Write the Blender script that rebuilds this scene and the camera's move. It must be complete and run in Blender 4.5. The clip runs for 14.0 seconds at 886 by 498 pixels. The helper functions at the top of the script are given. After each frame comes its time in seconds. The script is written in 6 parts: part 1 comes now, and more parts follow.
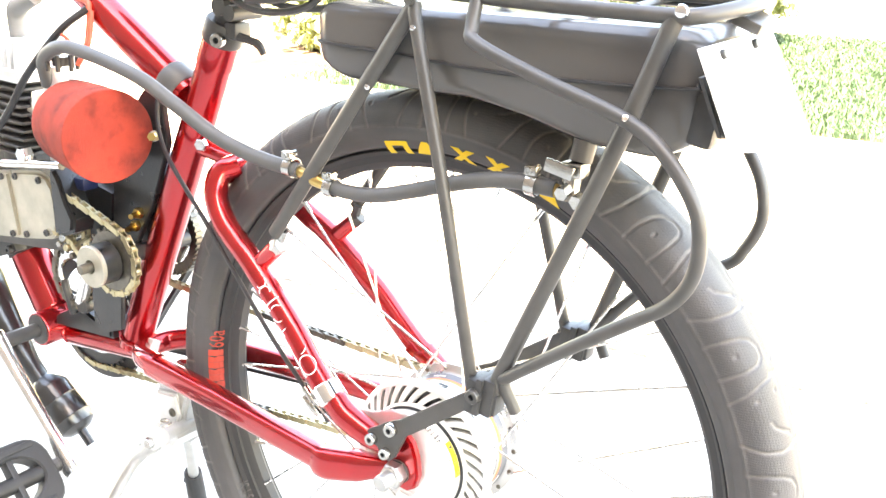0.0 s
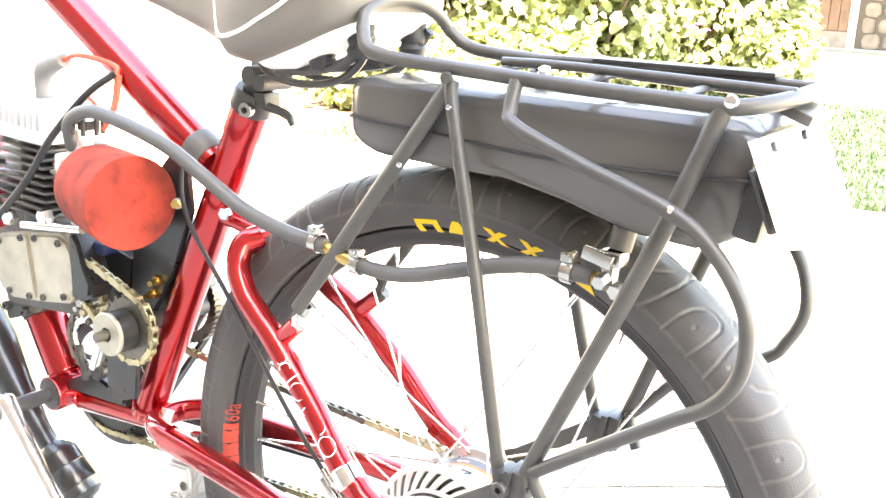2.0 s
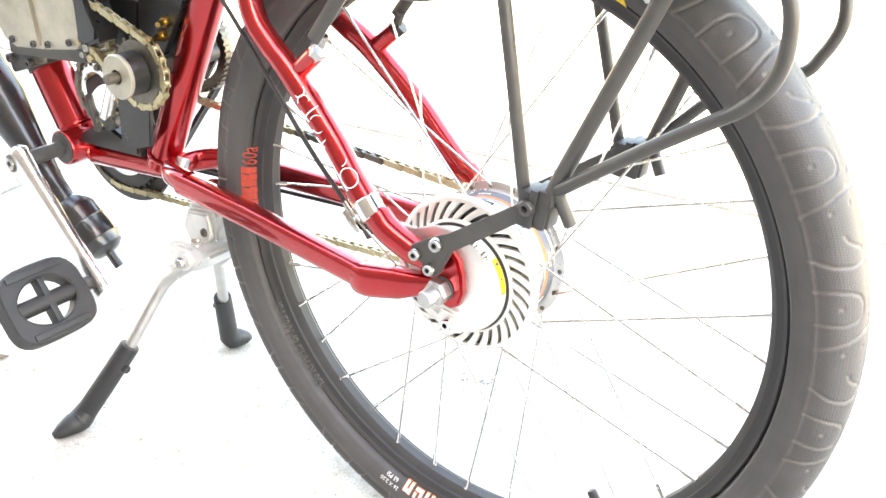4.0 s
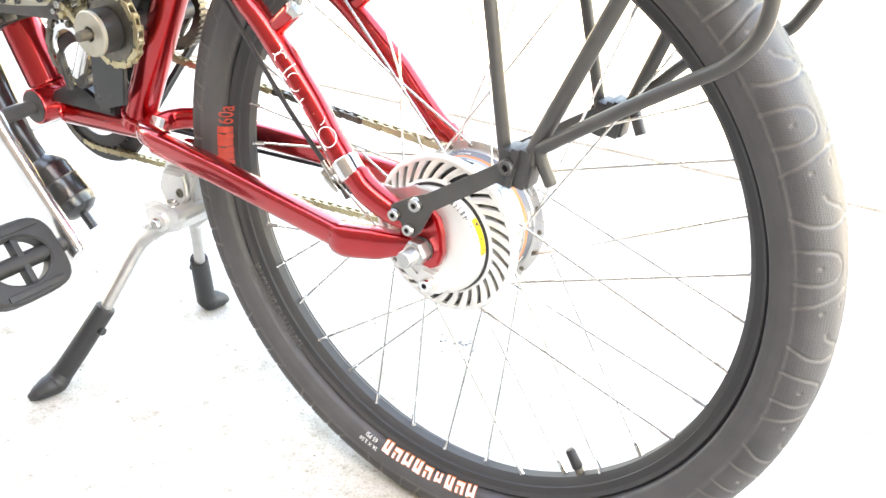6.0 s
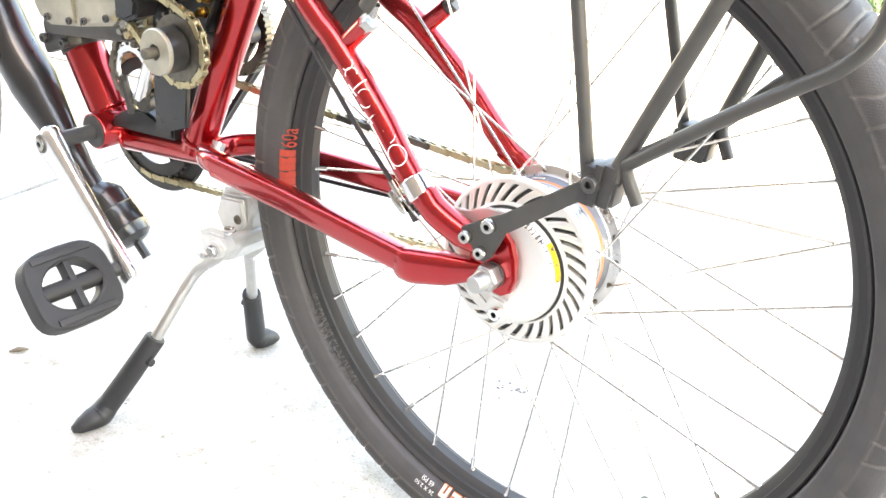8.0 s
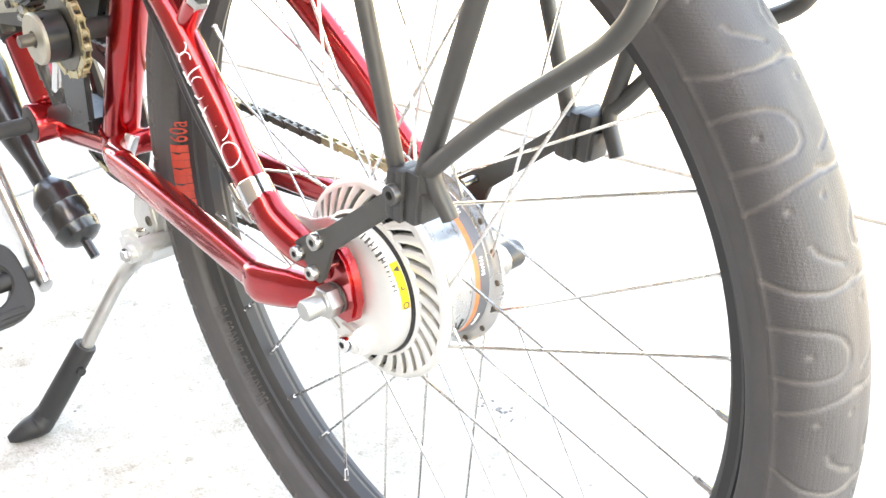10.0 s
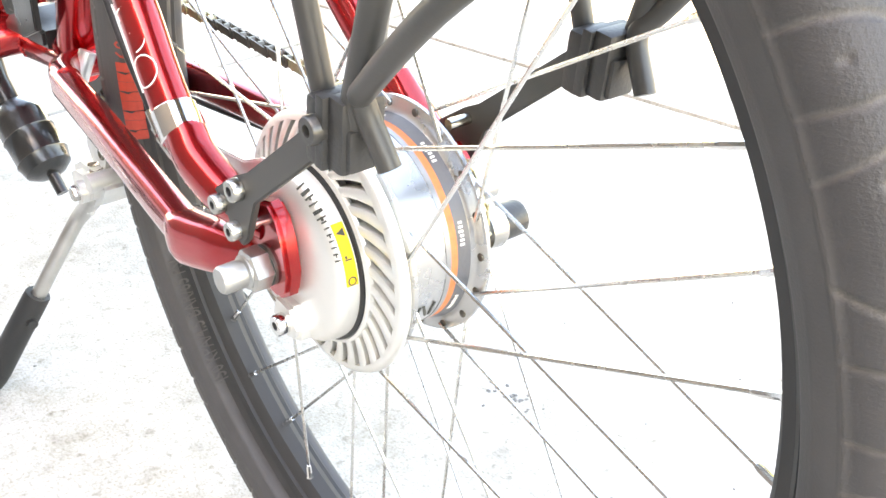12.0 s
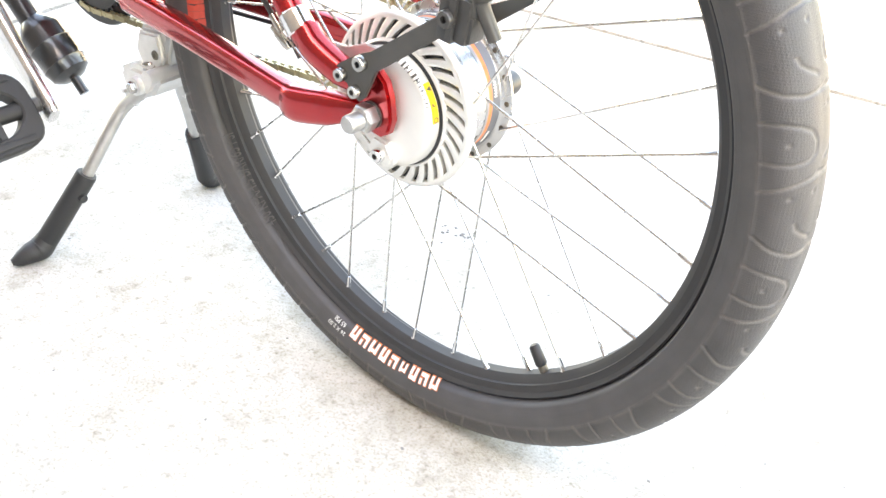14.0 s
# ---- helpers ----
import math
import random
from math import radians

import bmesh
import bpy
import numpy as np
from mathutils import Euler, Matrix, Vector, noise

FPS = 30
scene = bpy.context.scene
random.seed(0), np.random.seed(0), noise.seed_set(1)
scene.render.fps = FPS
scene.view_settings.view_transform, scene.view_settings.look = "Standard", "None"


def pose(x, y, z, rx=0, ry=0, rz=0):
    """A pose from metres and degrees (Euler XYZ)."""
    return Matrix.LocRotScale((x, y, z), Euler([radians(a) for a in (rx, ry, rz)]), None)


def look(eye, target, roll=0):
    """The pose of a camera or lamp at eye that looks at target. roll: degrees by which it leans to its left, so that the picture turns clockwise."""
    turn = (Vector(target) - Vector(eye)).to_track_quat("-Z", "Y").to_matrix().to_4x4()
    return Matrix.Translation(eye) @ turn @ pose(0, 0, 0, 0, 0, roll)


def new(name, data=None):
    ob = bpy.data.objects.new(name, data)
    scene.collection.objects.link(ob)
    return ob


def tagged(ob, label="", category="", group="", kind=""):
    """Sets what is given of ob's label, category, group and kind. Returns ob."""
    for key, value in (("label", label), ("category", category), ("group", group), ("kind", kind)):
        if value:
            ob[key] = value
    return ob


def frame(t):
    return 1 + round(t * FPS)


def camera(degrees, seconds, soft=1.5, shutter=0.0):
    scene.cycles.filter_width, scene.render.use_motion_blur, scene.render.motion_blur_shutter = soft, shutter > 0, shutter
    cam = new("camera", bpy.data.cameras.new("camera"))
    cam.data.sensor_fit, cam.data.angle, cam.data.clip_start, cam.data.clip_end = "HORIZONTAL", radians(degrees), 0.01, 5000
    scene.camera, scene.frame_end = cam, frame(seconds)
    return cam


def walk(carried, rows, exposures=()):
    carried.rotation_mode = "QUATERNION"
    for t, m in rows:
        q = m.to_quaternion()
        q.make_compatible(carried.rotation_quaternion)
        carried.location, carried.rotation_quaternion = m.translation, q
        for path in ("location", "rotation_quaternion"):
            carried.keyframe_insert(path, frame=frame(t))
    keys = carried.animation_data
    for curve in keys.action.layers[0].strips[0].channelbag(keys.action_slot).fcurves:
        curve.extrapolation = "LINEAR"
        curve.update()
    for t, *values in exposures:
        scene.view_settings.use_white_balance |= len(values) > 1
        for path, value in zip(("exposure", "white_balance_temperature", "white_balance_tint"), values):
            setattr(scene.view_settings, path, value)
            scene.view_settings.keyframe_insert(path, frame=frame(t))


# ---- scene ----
cam = camera(47.71, 14.0)
PATH = [
    (0, (0.4865, -0.7144, 0.8236), (-0.5827, 0.8552, 0.1965), 1.16),
    (0.5, (0.4841, -0.6972, 0.7989), (-0.6034, 0.8522, 0.1535), 0.86),
    (1, (0.4669, -0.6959, 0.7874), (-0.6032, 0.8337, 0.0695), 1.43),
    (1.5, (0.4616, -0.6937, 0.8166), (-0.6263, 0.8904, 0.262), 3.21),
    (2, (0.4554, -0.6964, 0.8366), (-0.6544, 0.8832, 0.3142), 2.51),
    (2.5, (0.4454, -0.6962, 0.8363), (-0.6589, 0.8614, 0.241), 1.30),
    (3, (0.4421, -0.7037, 0.8072), (-0.6527, 0.7873, 0.0468), 0.21),
    (3.2, (0.4424, -0.7121, 0.7913), (-0.6221, 0.7736, -0.0207), 0.95),
    (5.3, (0.4496, -0.7136, 0.7637), (-0.5495, 0.7536, -0.1578), 2.34),
    (5.5, (0.4486, -0.7124, 0.7675), (-0.5487, 0.7534, -0.1583), 2.07),
    (6, (0.4416, -0.7126, 0.7647), (-0.5147, 0.7634, -0.1876), 2.81),
    (6.5, (0.4364, -0.7, 0.7546), (-0.5629, 0.733, -0.2191), 0.48),
    (7, (0.4416, -0.7089, 0.713), (-0.6408, 0.7559, -0.1134), 2.96),
    (7.5, (0.4173, -0.7186, 0.7123), (-0.6944, 0.7053, -0.1461), 1.52),
    (8, (0.4074, -0.7081, 0.7085), (-0.6517, 0.7704, -0.1235), 3.22),
    (8.5, (0.4336, -0.6936, 0.6943), (-0.6129, 0.7877, -0.1486), 4.63),
    (9, (0.5217, -0.6614, 0.7143), (-0.5884, 0.7387, -0.1842), 0.47),
    (9.2, (0.5454, -0.6164, 0.7175), (-0.6428, 0.7298, -0.1634), -1.72),
    (11.3, (0.4153, -0.2725, 0.6009), (-0.9686, 0.8153, -0.3485), 0.16),
    (11.5, (0.421, -0.2752, 0.6046), (-0.9605, 0.8095, -0.352), 0.08),
    (12, (0.4247, -0.2798, 0.6073), (-0.9492, 0.802, -0.3633), -0.46),
    (12.5, (0.4509, -0.3289, 0.641), (-0.8927, 0.762, -0.3612), 0.17),
    (13, (0.4744, -0.384, 0.6704), (-0.8147, 0.7051, -0.403), -1.63),
    (13.5, (0.4797, -0.4669, 0.6931), (-0.6863, 0.7325, -0.4032), 1.47),
    (14, (0.5159, -0.5981, 0.7018), (-0.5375, 0.6938, -0.4033), 2.68),
]
walk(cam, [(t, look(eye, target, roll)) for t, eye, target, roll in PATH], [(0.0, 4.72, 9700, 13), (0.5, 4.58, 9700, 13), (1.0, 4.40, 9700, 13), (1.5, 4.58, 9700, 13), (2.0, 4.78, 9700, 13), (2.5, 4.70, 9700, 13), (3.0, 4.58, 9700, 13), (5.5, 4.20, 9700, 13), (7.0, 4.26, 9700, 13), (9.0, 4.20, 9700, 13), (11.5, 3.96, 9700, 13), (14.0, 4.05, 9700, 13)])

# ---------------------------------------------------------------- world and sun
SUN_EL, SUN_AZ = radians(50.0), math.atan2(0.38, -0.92)
world = bpy.data.worlds.new("world")
scene.world = world
world.use_nodes = True
wn = world.node_tree.nodes
sky = wn.new("ShaderNodeTexSky")
sky.sky_type, sky.sun_disc, sky.sun_elevation, sky.sun_rotation = "NISHITA", False, SUN_EL, SUN_AZ
world.node_tree.links.new(sky.outputs[0], wn["Background"].inputs[0])
wn["Background"].inputs[1].default_value = 0.14
sun = bpy.data.lights.new("sun", "SUN")
sun.energy, sun.angle, sun.color = 4.2, radians(0.53), (1.0, 0.95, 0.87)
sun_ob = new("sun", sun)
toward_sun = Vector((math.sin(SUN_AZ) * math.cos(SUN_EL), math.cos(SUN_AZ) * math.cos(SUN_EL), math.sin(SUN_EL)))
sun_ob.matrix_world = look(toward_sun * 20, (0, 0, 0))


# ---------------------------------------------------------------- materials
def surface(name, color, rough=0.5, metal=0.0, vary=0.12, scale=40.0, fine=400.0, bump=0.15, bump_d=0.001, coat=0.0, rough_vary=0.08, color2=None, patch=6.0):
    """A node material: base colour broken up at two scales, with rough patches and fine relief."""
    m = bpy.data.materials.new(name)
    m.use_nodes = True
    nt = m.node_tree
    n, l = nt.nodes, nt.links
    b = n["Principled BSDF"]
    b.inputs["Metallic"].default_value = metal
    b.inputs["Coat Weight"].default_value = coat
    b.inputs["Coat Roughness"].default_value = 0.05
    co = n.new("ShaderNodeTexCoord")
    n1, n2, n3 = (n.new("ShaderNodeTexNoise") for _ in range(3))
    for nn, s, d in ((n1, scale, 4), (n2, fine, 3), (n3, patch, 2)):
        nn.inputs["Scale"].default_value, nn.inputs["Detail"].default_value = s, d
        l.new(co.outputs["Object"], nn.inputs["Vector"])
    c = Vector(color)
    ramp = n.new("ShaderNodeValToRGB")
    ramp.color_ramp.elements[0].position, ramp.color_ramp.elements[1].position = 0.3, 0.7
    lo = c * (1 - vary)
    hi = Vector(color2) if color2 else c * (1 + vary)
    ramp.color_ramp.elements[0].color = (*lo, 1)
    ramp.color_ramp.elements[1].color = (*[min(v, 1.0) for v in hi], 1)
    mixv = n.new("ShaderNodeMath")
    mixv.operation = "MULTIPLY_ADD"
    mixv.inputs[1].default_value = 0.55
    half = n.new("ShaderNodeMath")
    half.operation = "MULTIPLY"
    half.inputs[1].default_value = 0.45
    l.new(n3.outputs["Fac"], half.inputs[0])
    l.new(n1.outputs["Fac"], mixv.inputs[0])
    l.new(half.outputs[0], mixv.inputs[2])
    l.new(mixv.outputs[0], ramp.inputs["Fac"])
    l.new(ramp.outputs["Color"], b.inputs["Base Color"])
    mr = n.new("ShaderNodeMapRange")
    mr.inputs["To Min"].default_value = max(0.02, rough - rough_vary)
    mr.inputs["To Max"].default_value = min(1.0, rough + rough_vary)
    l.new(n1.outputs["Fac"], mr.inputs["Value"])
    l.new(mr.outputs["Result"], b.inputs["Roughness"])
    if bump:
        bp = n.new("ShaderNodeBump")
        bp.inputs["Strength"].default_value, bp.inputs["Distance"].default_value = bump, bump_d
        l.new(n2.outputs["Fac"], bp.inputs["Height"])
        l.new(bp.outputs["Normal"], b.inputs["Normal"])
    return m


M_CONCRETE = surface("concrete", (0.500, 0.468, 0.418), 0.9, vary=0.13, scale=130, fine=420, bump=0.5, bump_d=0.002, patch=2.2)
n_, l_ = M_CONCRETE.node_tree.nodes, M_CONCRETE.node_tree.links
pb_ = n_["Principled BSDF"]
src_ = pb_.inputs["Base Color"].links[0].from_socket
tc_ = n_.new("ShaderNodeTexCoord")
for sc_, lo_, hi_, mul_ in ((310.0, 0.50, 0.74, (0.66, 0.63, 0.58)), (95.0, 0.58, 0.76, (0.62, 0.59, 0.53)), (42.0, 0.48, 0.72, (0.82, 0.80, 0.76)), (3.3, 0.45, 0.72, (0.84, 0.83, 0.79)), (13.0, 0.48, 0.70, (0.83, 0.815, 0.775))):
    nz_ = n_.new("ShaderNodeTexNoise")
    nz_.inputs["Scale"].default_value, nz_.inputs["Detail"].default_value = sc_, 5
    l_.new(tc_.outputs["Object"], nz_.inputs["Vector"])
    mr_ = n_.new("ShaderNodeMapRange")
    mr_.inputs["From Min"].default_value, mr_.inputs["From Max"].default_value = lo_, hi_
    l_.new(nz_.outputs["Fac"], mr_.inputs["Value"])
    mx_ = n_.new("ShaderNodeMix")
    mx_.data_type, mx_.blend_type = "RGBA", "MULTIPLY"
    mx_.inputs["B"].default_value = (*mul_, 1)
    l_.new(mr_.outputs["Result"], mx_.inputs["Factor"])
    l_.new(src_, mx_.inputs["A"])
    src_ = mx_.outputs["Result"]
l_.new(src_, pb_.inputs["Base Color"])
M_JOINT = surface("joint_filler", (0.020, 0.020, 0.021), 0.95, scale=60)
M_EARTH = surface("earth", (0.16, 0.14, 0.09), 0.95, scale=8, fine=40, bump=0.5, bump_d=0.02)
M_MULCH = surface("bark_mulch", (0.11, 0.065, 0.04), 0.95, vary=0.5, scale=30, fine=120, bump=0.8, bump_d=0.02)
M_TURF = surface("turf", (0.050, 0.052, 0.028), 0.95, scale=12, fine=120, bump=0.6, bump_d=0.02, vary=0.35)
M_RED = surface("candy_red_paint", (0.44, 0.011, 0.015), 0.25, metal=0.85, vary=0.12, scale=15, fine=900, bump=0.03, bump_d=0.0003, coat=1.0, rough_vary=0.05)
M_BLACK = surface("black_satin_paint", (0.053, 0.0507, 0.0476), 0.42, vary=0.2, scale=60, fine=700, bump=0.1, bump_d=0.0004)
M_TYRE = surface("tyre_rubber", (0.064, 0.0615, 0.063), 0.62, vary=0.22, scale=50, fine=900, bump=0.3, bump_d=0.0006, color2=(0.074, 0.071, 0.072))
M_TREAD = surface("tread_rubber", (0.044, 0.042, 0.0425), 0.56, vary=0.2, scale=35, fine=1400, bump=0.45, bump_d=0.0006, color2=(0.068, 0.064, 0.064))
M_RIM = surface("black_anodised_rim", (0.028, 0.0275, 0.028), 0.62, vary=0.15, scale=80, fine=500, bump=0.04)
M_STEEL = surface("spoke_steel", (0.70, 0.69, 0.66), 0.26, metal=1.0, scale=100)
M_CHROME = surface("chrome", (0.78, 0.78, 0.77), 0.13, metal=1.0, vary=0.05, scale=60, bump=0.03)
M_ALU = surface("satin_aluminium", (0.76, 0.75, 0.72), 0.40, metal=0.65, vary=0.06, scale=50, fine=800, bump=0.06, bump_d=0.0003)
M_HUB = surface("polished_hub_alloy", (0.50, 0.495, 0.49), 0.28, metal=0.9, vary=0.08, scale=50, fine=800, bump=0.04, bump_d=0.0003)
M_CAST = surface("cast_aluminium", (0.66, 0.65, 0.61), 0.5, metal=0.7, vary=0.15, scale=60, fine=400, bump=0.35, bump_d=0.0006)
M_CASE = surface("aged_crankcase", (0.42, 0.39, 0.32), 0.45, metal=0.75, vary=0.28, scale=45, fine=350, bump=0.25, bump_d=0.0006)
M_DARKFIN = surface("sooty_cylinder", (0.10, 0.095, 0.09), 0.55, metal=0.5, vary=0.3, scale=60)
M_TANK = surface("black_tank_plastic", (0.078, 0.075, 0.072), 0.2, vary=0.05, scale=9, fine=600, bump=0.05, bump_d=0.0005, rough_vary=0.02, patch=4)
M_HOSE = surface("grey_rubber_hose", (0.072, 0.072, 0.0706), 0.5, vary=0.12, scale=60)
M_FOAM = surface("red_foam", (0.37, 0.038, 0.020), 0.95, vary=0.42, scale=22, fine=1100, bump=0.9, bump_d=0.0012, patch=14)
nf_, lf_ = M_FOAM.node_tree.nodes, M_FOAM.node_tree.links
sf_ = nf_["Principled BSDF"].inputs["Base Color"].links[0].from_socket
cf_ = nf_.new("ShaderNodeTexCoord")
for sc_, lo_, hi_, mul_ in ((17.0, 0.48, 0.70, (0.42, 0.50, 0.55)), (60.0, 0.50, 0.72, (0.62, 0.62, 0.62))):
    nz_ = nf_.new("ShaderNodeTexNoise")
    nz_.inputs["Scale"].default_value, nz_.inputs["Detail"].default_value = sc_, 4
    lf_.new(cf_.outputs["Object"], nz_.inputs["Vector"])
    mr_ = nf_.new("ShaderNodeMapRange")
    mr_.inputs["From Min"].default_value, mr_.inputs["From Max"].default_value = lo_, hi_
    lf_.new(nz_.outputs["Fac"], mr_.inputs["Value"])
    mx_ = nf_.new("ShaderNodeMix")
    mx_.data_type, mx_.blend_type = "RGBA", "MULTIPLY"
    mx_.inputs["B"].default_value = (*mul_, 1)
    lf_.new(mr_.outputs["Result"], mx_.inputs["Factor"])
    lf_.new(sf_, mx_.inputs["A"])
    sf_ = mx_.outputs["Result"]
lf_.new(sf_, nf_["Principled BSDF"].inputs["Base Color"])
M_BRASS = surface("brass", (0.60, 0.42, 0.16), 0.32, metal=1.0, vary=0.15)
M_CHAIN = surface("brassy_chain", (0.50, 0.43, 0.27), 0.38, metal=0.9, vary=0.25, scale=150)
M_CHAIND = surface("oily_chain", (0.16, 0.145, 0.12), 0.42, metal=0.85, vary=0.3, scale=150)
M_WHITE = surface("white_plastic", (0.80, 0.80, 0.78), 0.4, vary=0.04, scale=20)
M_YELLOW = surface("yellow_print", (0.75, 0.48, 0.02), 0.6, vary=0.12, scale=120)
M_DECALW = surface("white_print", (0.82, 0.82, 0.80), 0.45, vary=0.06, scale=120)
M_ORANGE = surface("orange_print", (0.72, 0.21, 0.08), 0.6, vary=0.2, scale=200)
M_REDPRINT = surface("red_print", (0.42, 0.05, 0.03), 0.6, vary=0.2, scale=200)
M_GREYPRINT = surface("grey_print", (0.07, 0.068, 0.066), 0.7, vary=0.1, scale=200)
M_DARKPRINT = surface("dark_print", (0.06, 0.06, 0.05), 0.5, vary=0.1, scale=200)
M_GREYBAND = surface("grey_band_print", (0.17, 0.172, 0.185), 0.35, metal=0.3, vary=0.2, scale=20)
M_SILVERBAND = surface("silver_grey_band_print", (0.33, 0.33, 0.335), 0.3, metal=0.5, vary=0.15, scale=20)
M_SADDLE = surface("dark_saddle_vinyl", (0.13, 0.118, 0.105), 0.5, vary=0.15, scale=30, fine=700, bump=0.25, bump_d=0.0006)
M_PEDAL = surface("black_pedal_plastic", (0.019, 0.0185, 0.0185), 0.55, vary=0.2, scale=60, fine=500, bump=0.2)
M_RUBBER = surface("black_rubber", (0.017, 0.017, 0.018), 0.5, vary=0.2, scale=60)
M_PIPE = surface("black_exhaust_enamel", (0.012, 0.012, 0.0125), 0.30, vary=0.25, scale=50, bump=0.2, coat=0.5)
M_POLISH = surface("polished_aluminium", (0.74, 0.735, 0.72), 0.20, metal=0.95, vary=0.06, scale=40, fine=700, bump=0.05, bump_d=0.0003)
M_CAST = surface("bright_cast_aluminium", (0.70, 0.70, 0.69), 0.42, metal=0.8, vary=0.12, scale=70, fine=400, bump=0.3)
M_STAND = surface("zinc_plated_stand", (0.46, 0.455, 0.44), 0.36, metal=0.85, vary=0.15, scale=60, fine=300, bump=0.2)
M_LEAF = surface("shrub_leaf", (0.19, 0.235, 0.12), 0.5, vary=0.35, scale=3, fine=60, color2=(0.35, 0.385, 0.23))
M_GRASS = surface("grass_blade", (0.026, 0.060, 0.031), 0.6, vary=0.25, scale=6, color2=(0.046, 0.088, 0.050))
M_GRIT = surface("grey_grit", (0.20, 0.19, 0.175), 0.9, vary=0.4, scale=300)
M_BARK = surface("bark", (0.12, 0.09, 0.06), 0.9, scale=20)
M_STONE = surface("field_stone", (0.10, 0.088, 0.078), 0.85, vary=0.35, scale=5, fine=60, bump=0.6, bump_d=0.01)
M_MORTAR = surface("mortar", (0.045, 0.040, 0.036), 0.95, scale=20)
M_WOOD = surface("weathered_brown_board", (0.085, 0.052, 0.036), 0.8, vary=0.25, scale=6, fine=80)
# wall of the added house, dark so that paint and chrome reflect something dark
M_DARKWALL = surface("unseen_wall_dark", (0.13, 0.10, 0.085), 0.9, vary=0.08, scale=6, fine=80, bump=0.6, bump_d=0.004)
M_ROOF = surface("shingle", (0.10, 0.09, 0.085), 0.9, vary=0.25, scale=8)
M_ENGBLK = surface("engine_black", (0.036, 0.035, 0.034), 0.42, vary=0.3, scale=60, fine=500, bump=0.2)
M_ENGDARK = surface("gloss_black_engine", (0.020, 0.020, 0.0205), 0.3, vary=0.3, scale=60, fine=400, bump=0.15)
M_BLACKBOLT = surface("worn_black_bolt", (0.085, 0.082, 0.078), 0.32, metal=0.6, vary=0.35, scale=150)
M_ZINC = surface("zinc_plated_steel", (0.46, 0.45, 0.42), 0.24, metal=1.0, vary=0.2, scale=90)
M_BLUE = surface("blue_wire", (0.012, 0.022, 0.07), 0.4)
M_REDWIRE = surface("red_wire", (0.6, 0.09, 0.05), 0.45)
M_PINK = surface("pink_petal", (0.65, 0.06, 0.20), 0.6)
M_GREYBOOT = surface("grey_plug_boot", (0.20, 0.20, 0.195), 0.6)



def let_through(m, color, share):
    """Lets part of the light through thin leaves."""
    n, l = m.node_tree.nodes, m.node_tree.links
    tr = n.new("ShaderNodeBsdfTranslucent")
    tr.inputs["Color"].default_value = (*color, 1)
    mx = n.new("ShaderNodeMixShader")
    mx.inputs[0].default_value = share
    l.new(n["Principled BSDF"].outputs[0], mx.inputs[1])
    l.new(tr.outputs[0], mx.inputs[2])
    l.new(mx.outputs[0], n["Material Output"].inputs["Surface"])


let_through(M_LEAF, (0.40, 0.46, 0.16), 0.40)
let_through(M_GRASS, (0.085, 0.15, 0.06), 0.22)


def add_dust(m, color):
    """Mixes pale dust into a rubber where the mesh's grooves are."""
    n, l = m.node_tree.nodes, m.node_tree.links
    p = n["Principled BSDF"]
    src = p.inputs["Base Color"].links[0].from_socket
    at = n.new("ShaderNodeAttribute")
    at.attribute_name = "dust"
    ns = n.new("ShaderNodeTexNoise")
    ns.inputs["Scale"].default_value = 55
    co = n.new("ShaderNodeTexCoord")
    l.new(co.outputs["Object"], ns.inputs["Vector"])
    mu = n.new("ShaderNodeMath")
    mu.operation = "MULTIPLY"
    l.new(at.outputs["Fac"], mu.inputs[0])
    l.new(ns.outputs["Fac"], mu.inputs[1])
    mx = n.new("ShaderNodeMix")
    mx.data_type = "RGBA"
    mx.inputs["B"].default_value = (*color, 1)
    l.new(mu.outputs[0], mx.inputs["Factor"])
    l.new(src, mx.inputs["A"])
    l.new(mx.outputs["Result"], p.inputs["Base Color"])


n_, l_ = M_TREAD.node_tree.nodes, M_TREAD.node_tree.links
vor = n_.new("ShaderNodeTexVoronoi")
vor.inputs["Scale"].default_value, vor.inputs["Randomness"].default_value = 520, 0.25
co_ = n_.new("ShaderNodeTexCoord")
l_.new(co_.outputs["Object"], vor.inputs["Vector"])
kb = n_.new("ShaderNodeBump")
kb.inputs["Strength"].default_value, kb.inputs["Distance"].default_value = 0.3, 0.0006
l_.new(vor.outputs["Distance"], kb.inputs["Height"])
l_.new(n_["Principled BSDF"].inputs["Normal"].links[0].from_socket, kb.inputs["Normal"])
l_.new(kb.outputs["Normal"], n_["Principled BSDF"].inputs["Normal"])
add_dust(M_TREAD, (0.150, 0.138, 0.126))
add_dust(M_TYRE, (0.20, 0.18, 0.16))

# ---------------------------------------------------------------- mesh helpers
def thing(name, label, category, at=(0, 0, 0), group="", kind=""):
    ob = new(name)
    ob.empty_display_size = 0.05
    ob.location = at
    return tagged(ob, label, category, group, kind)


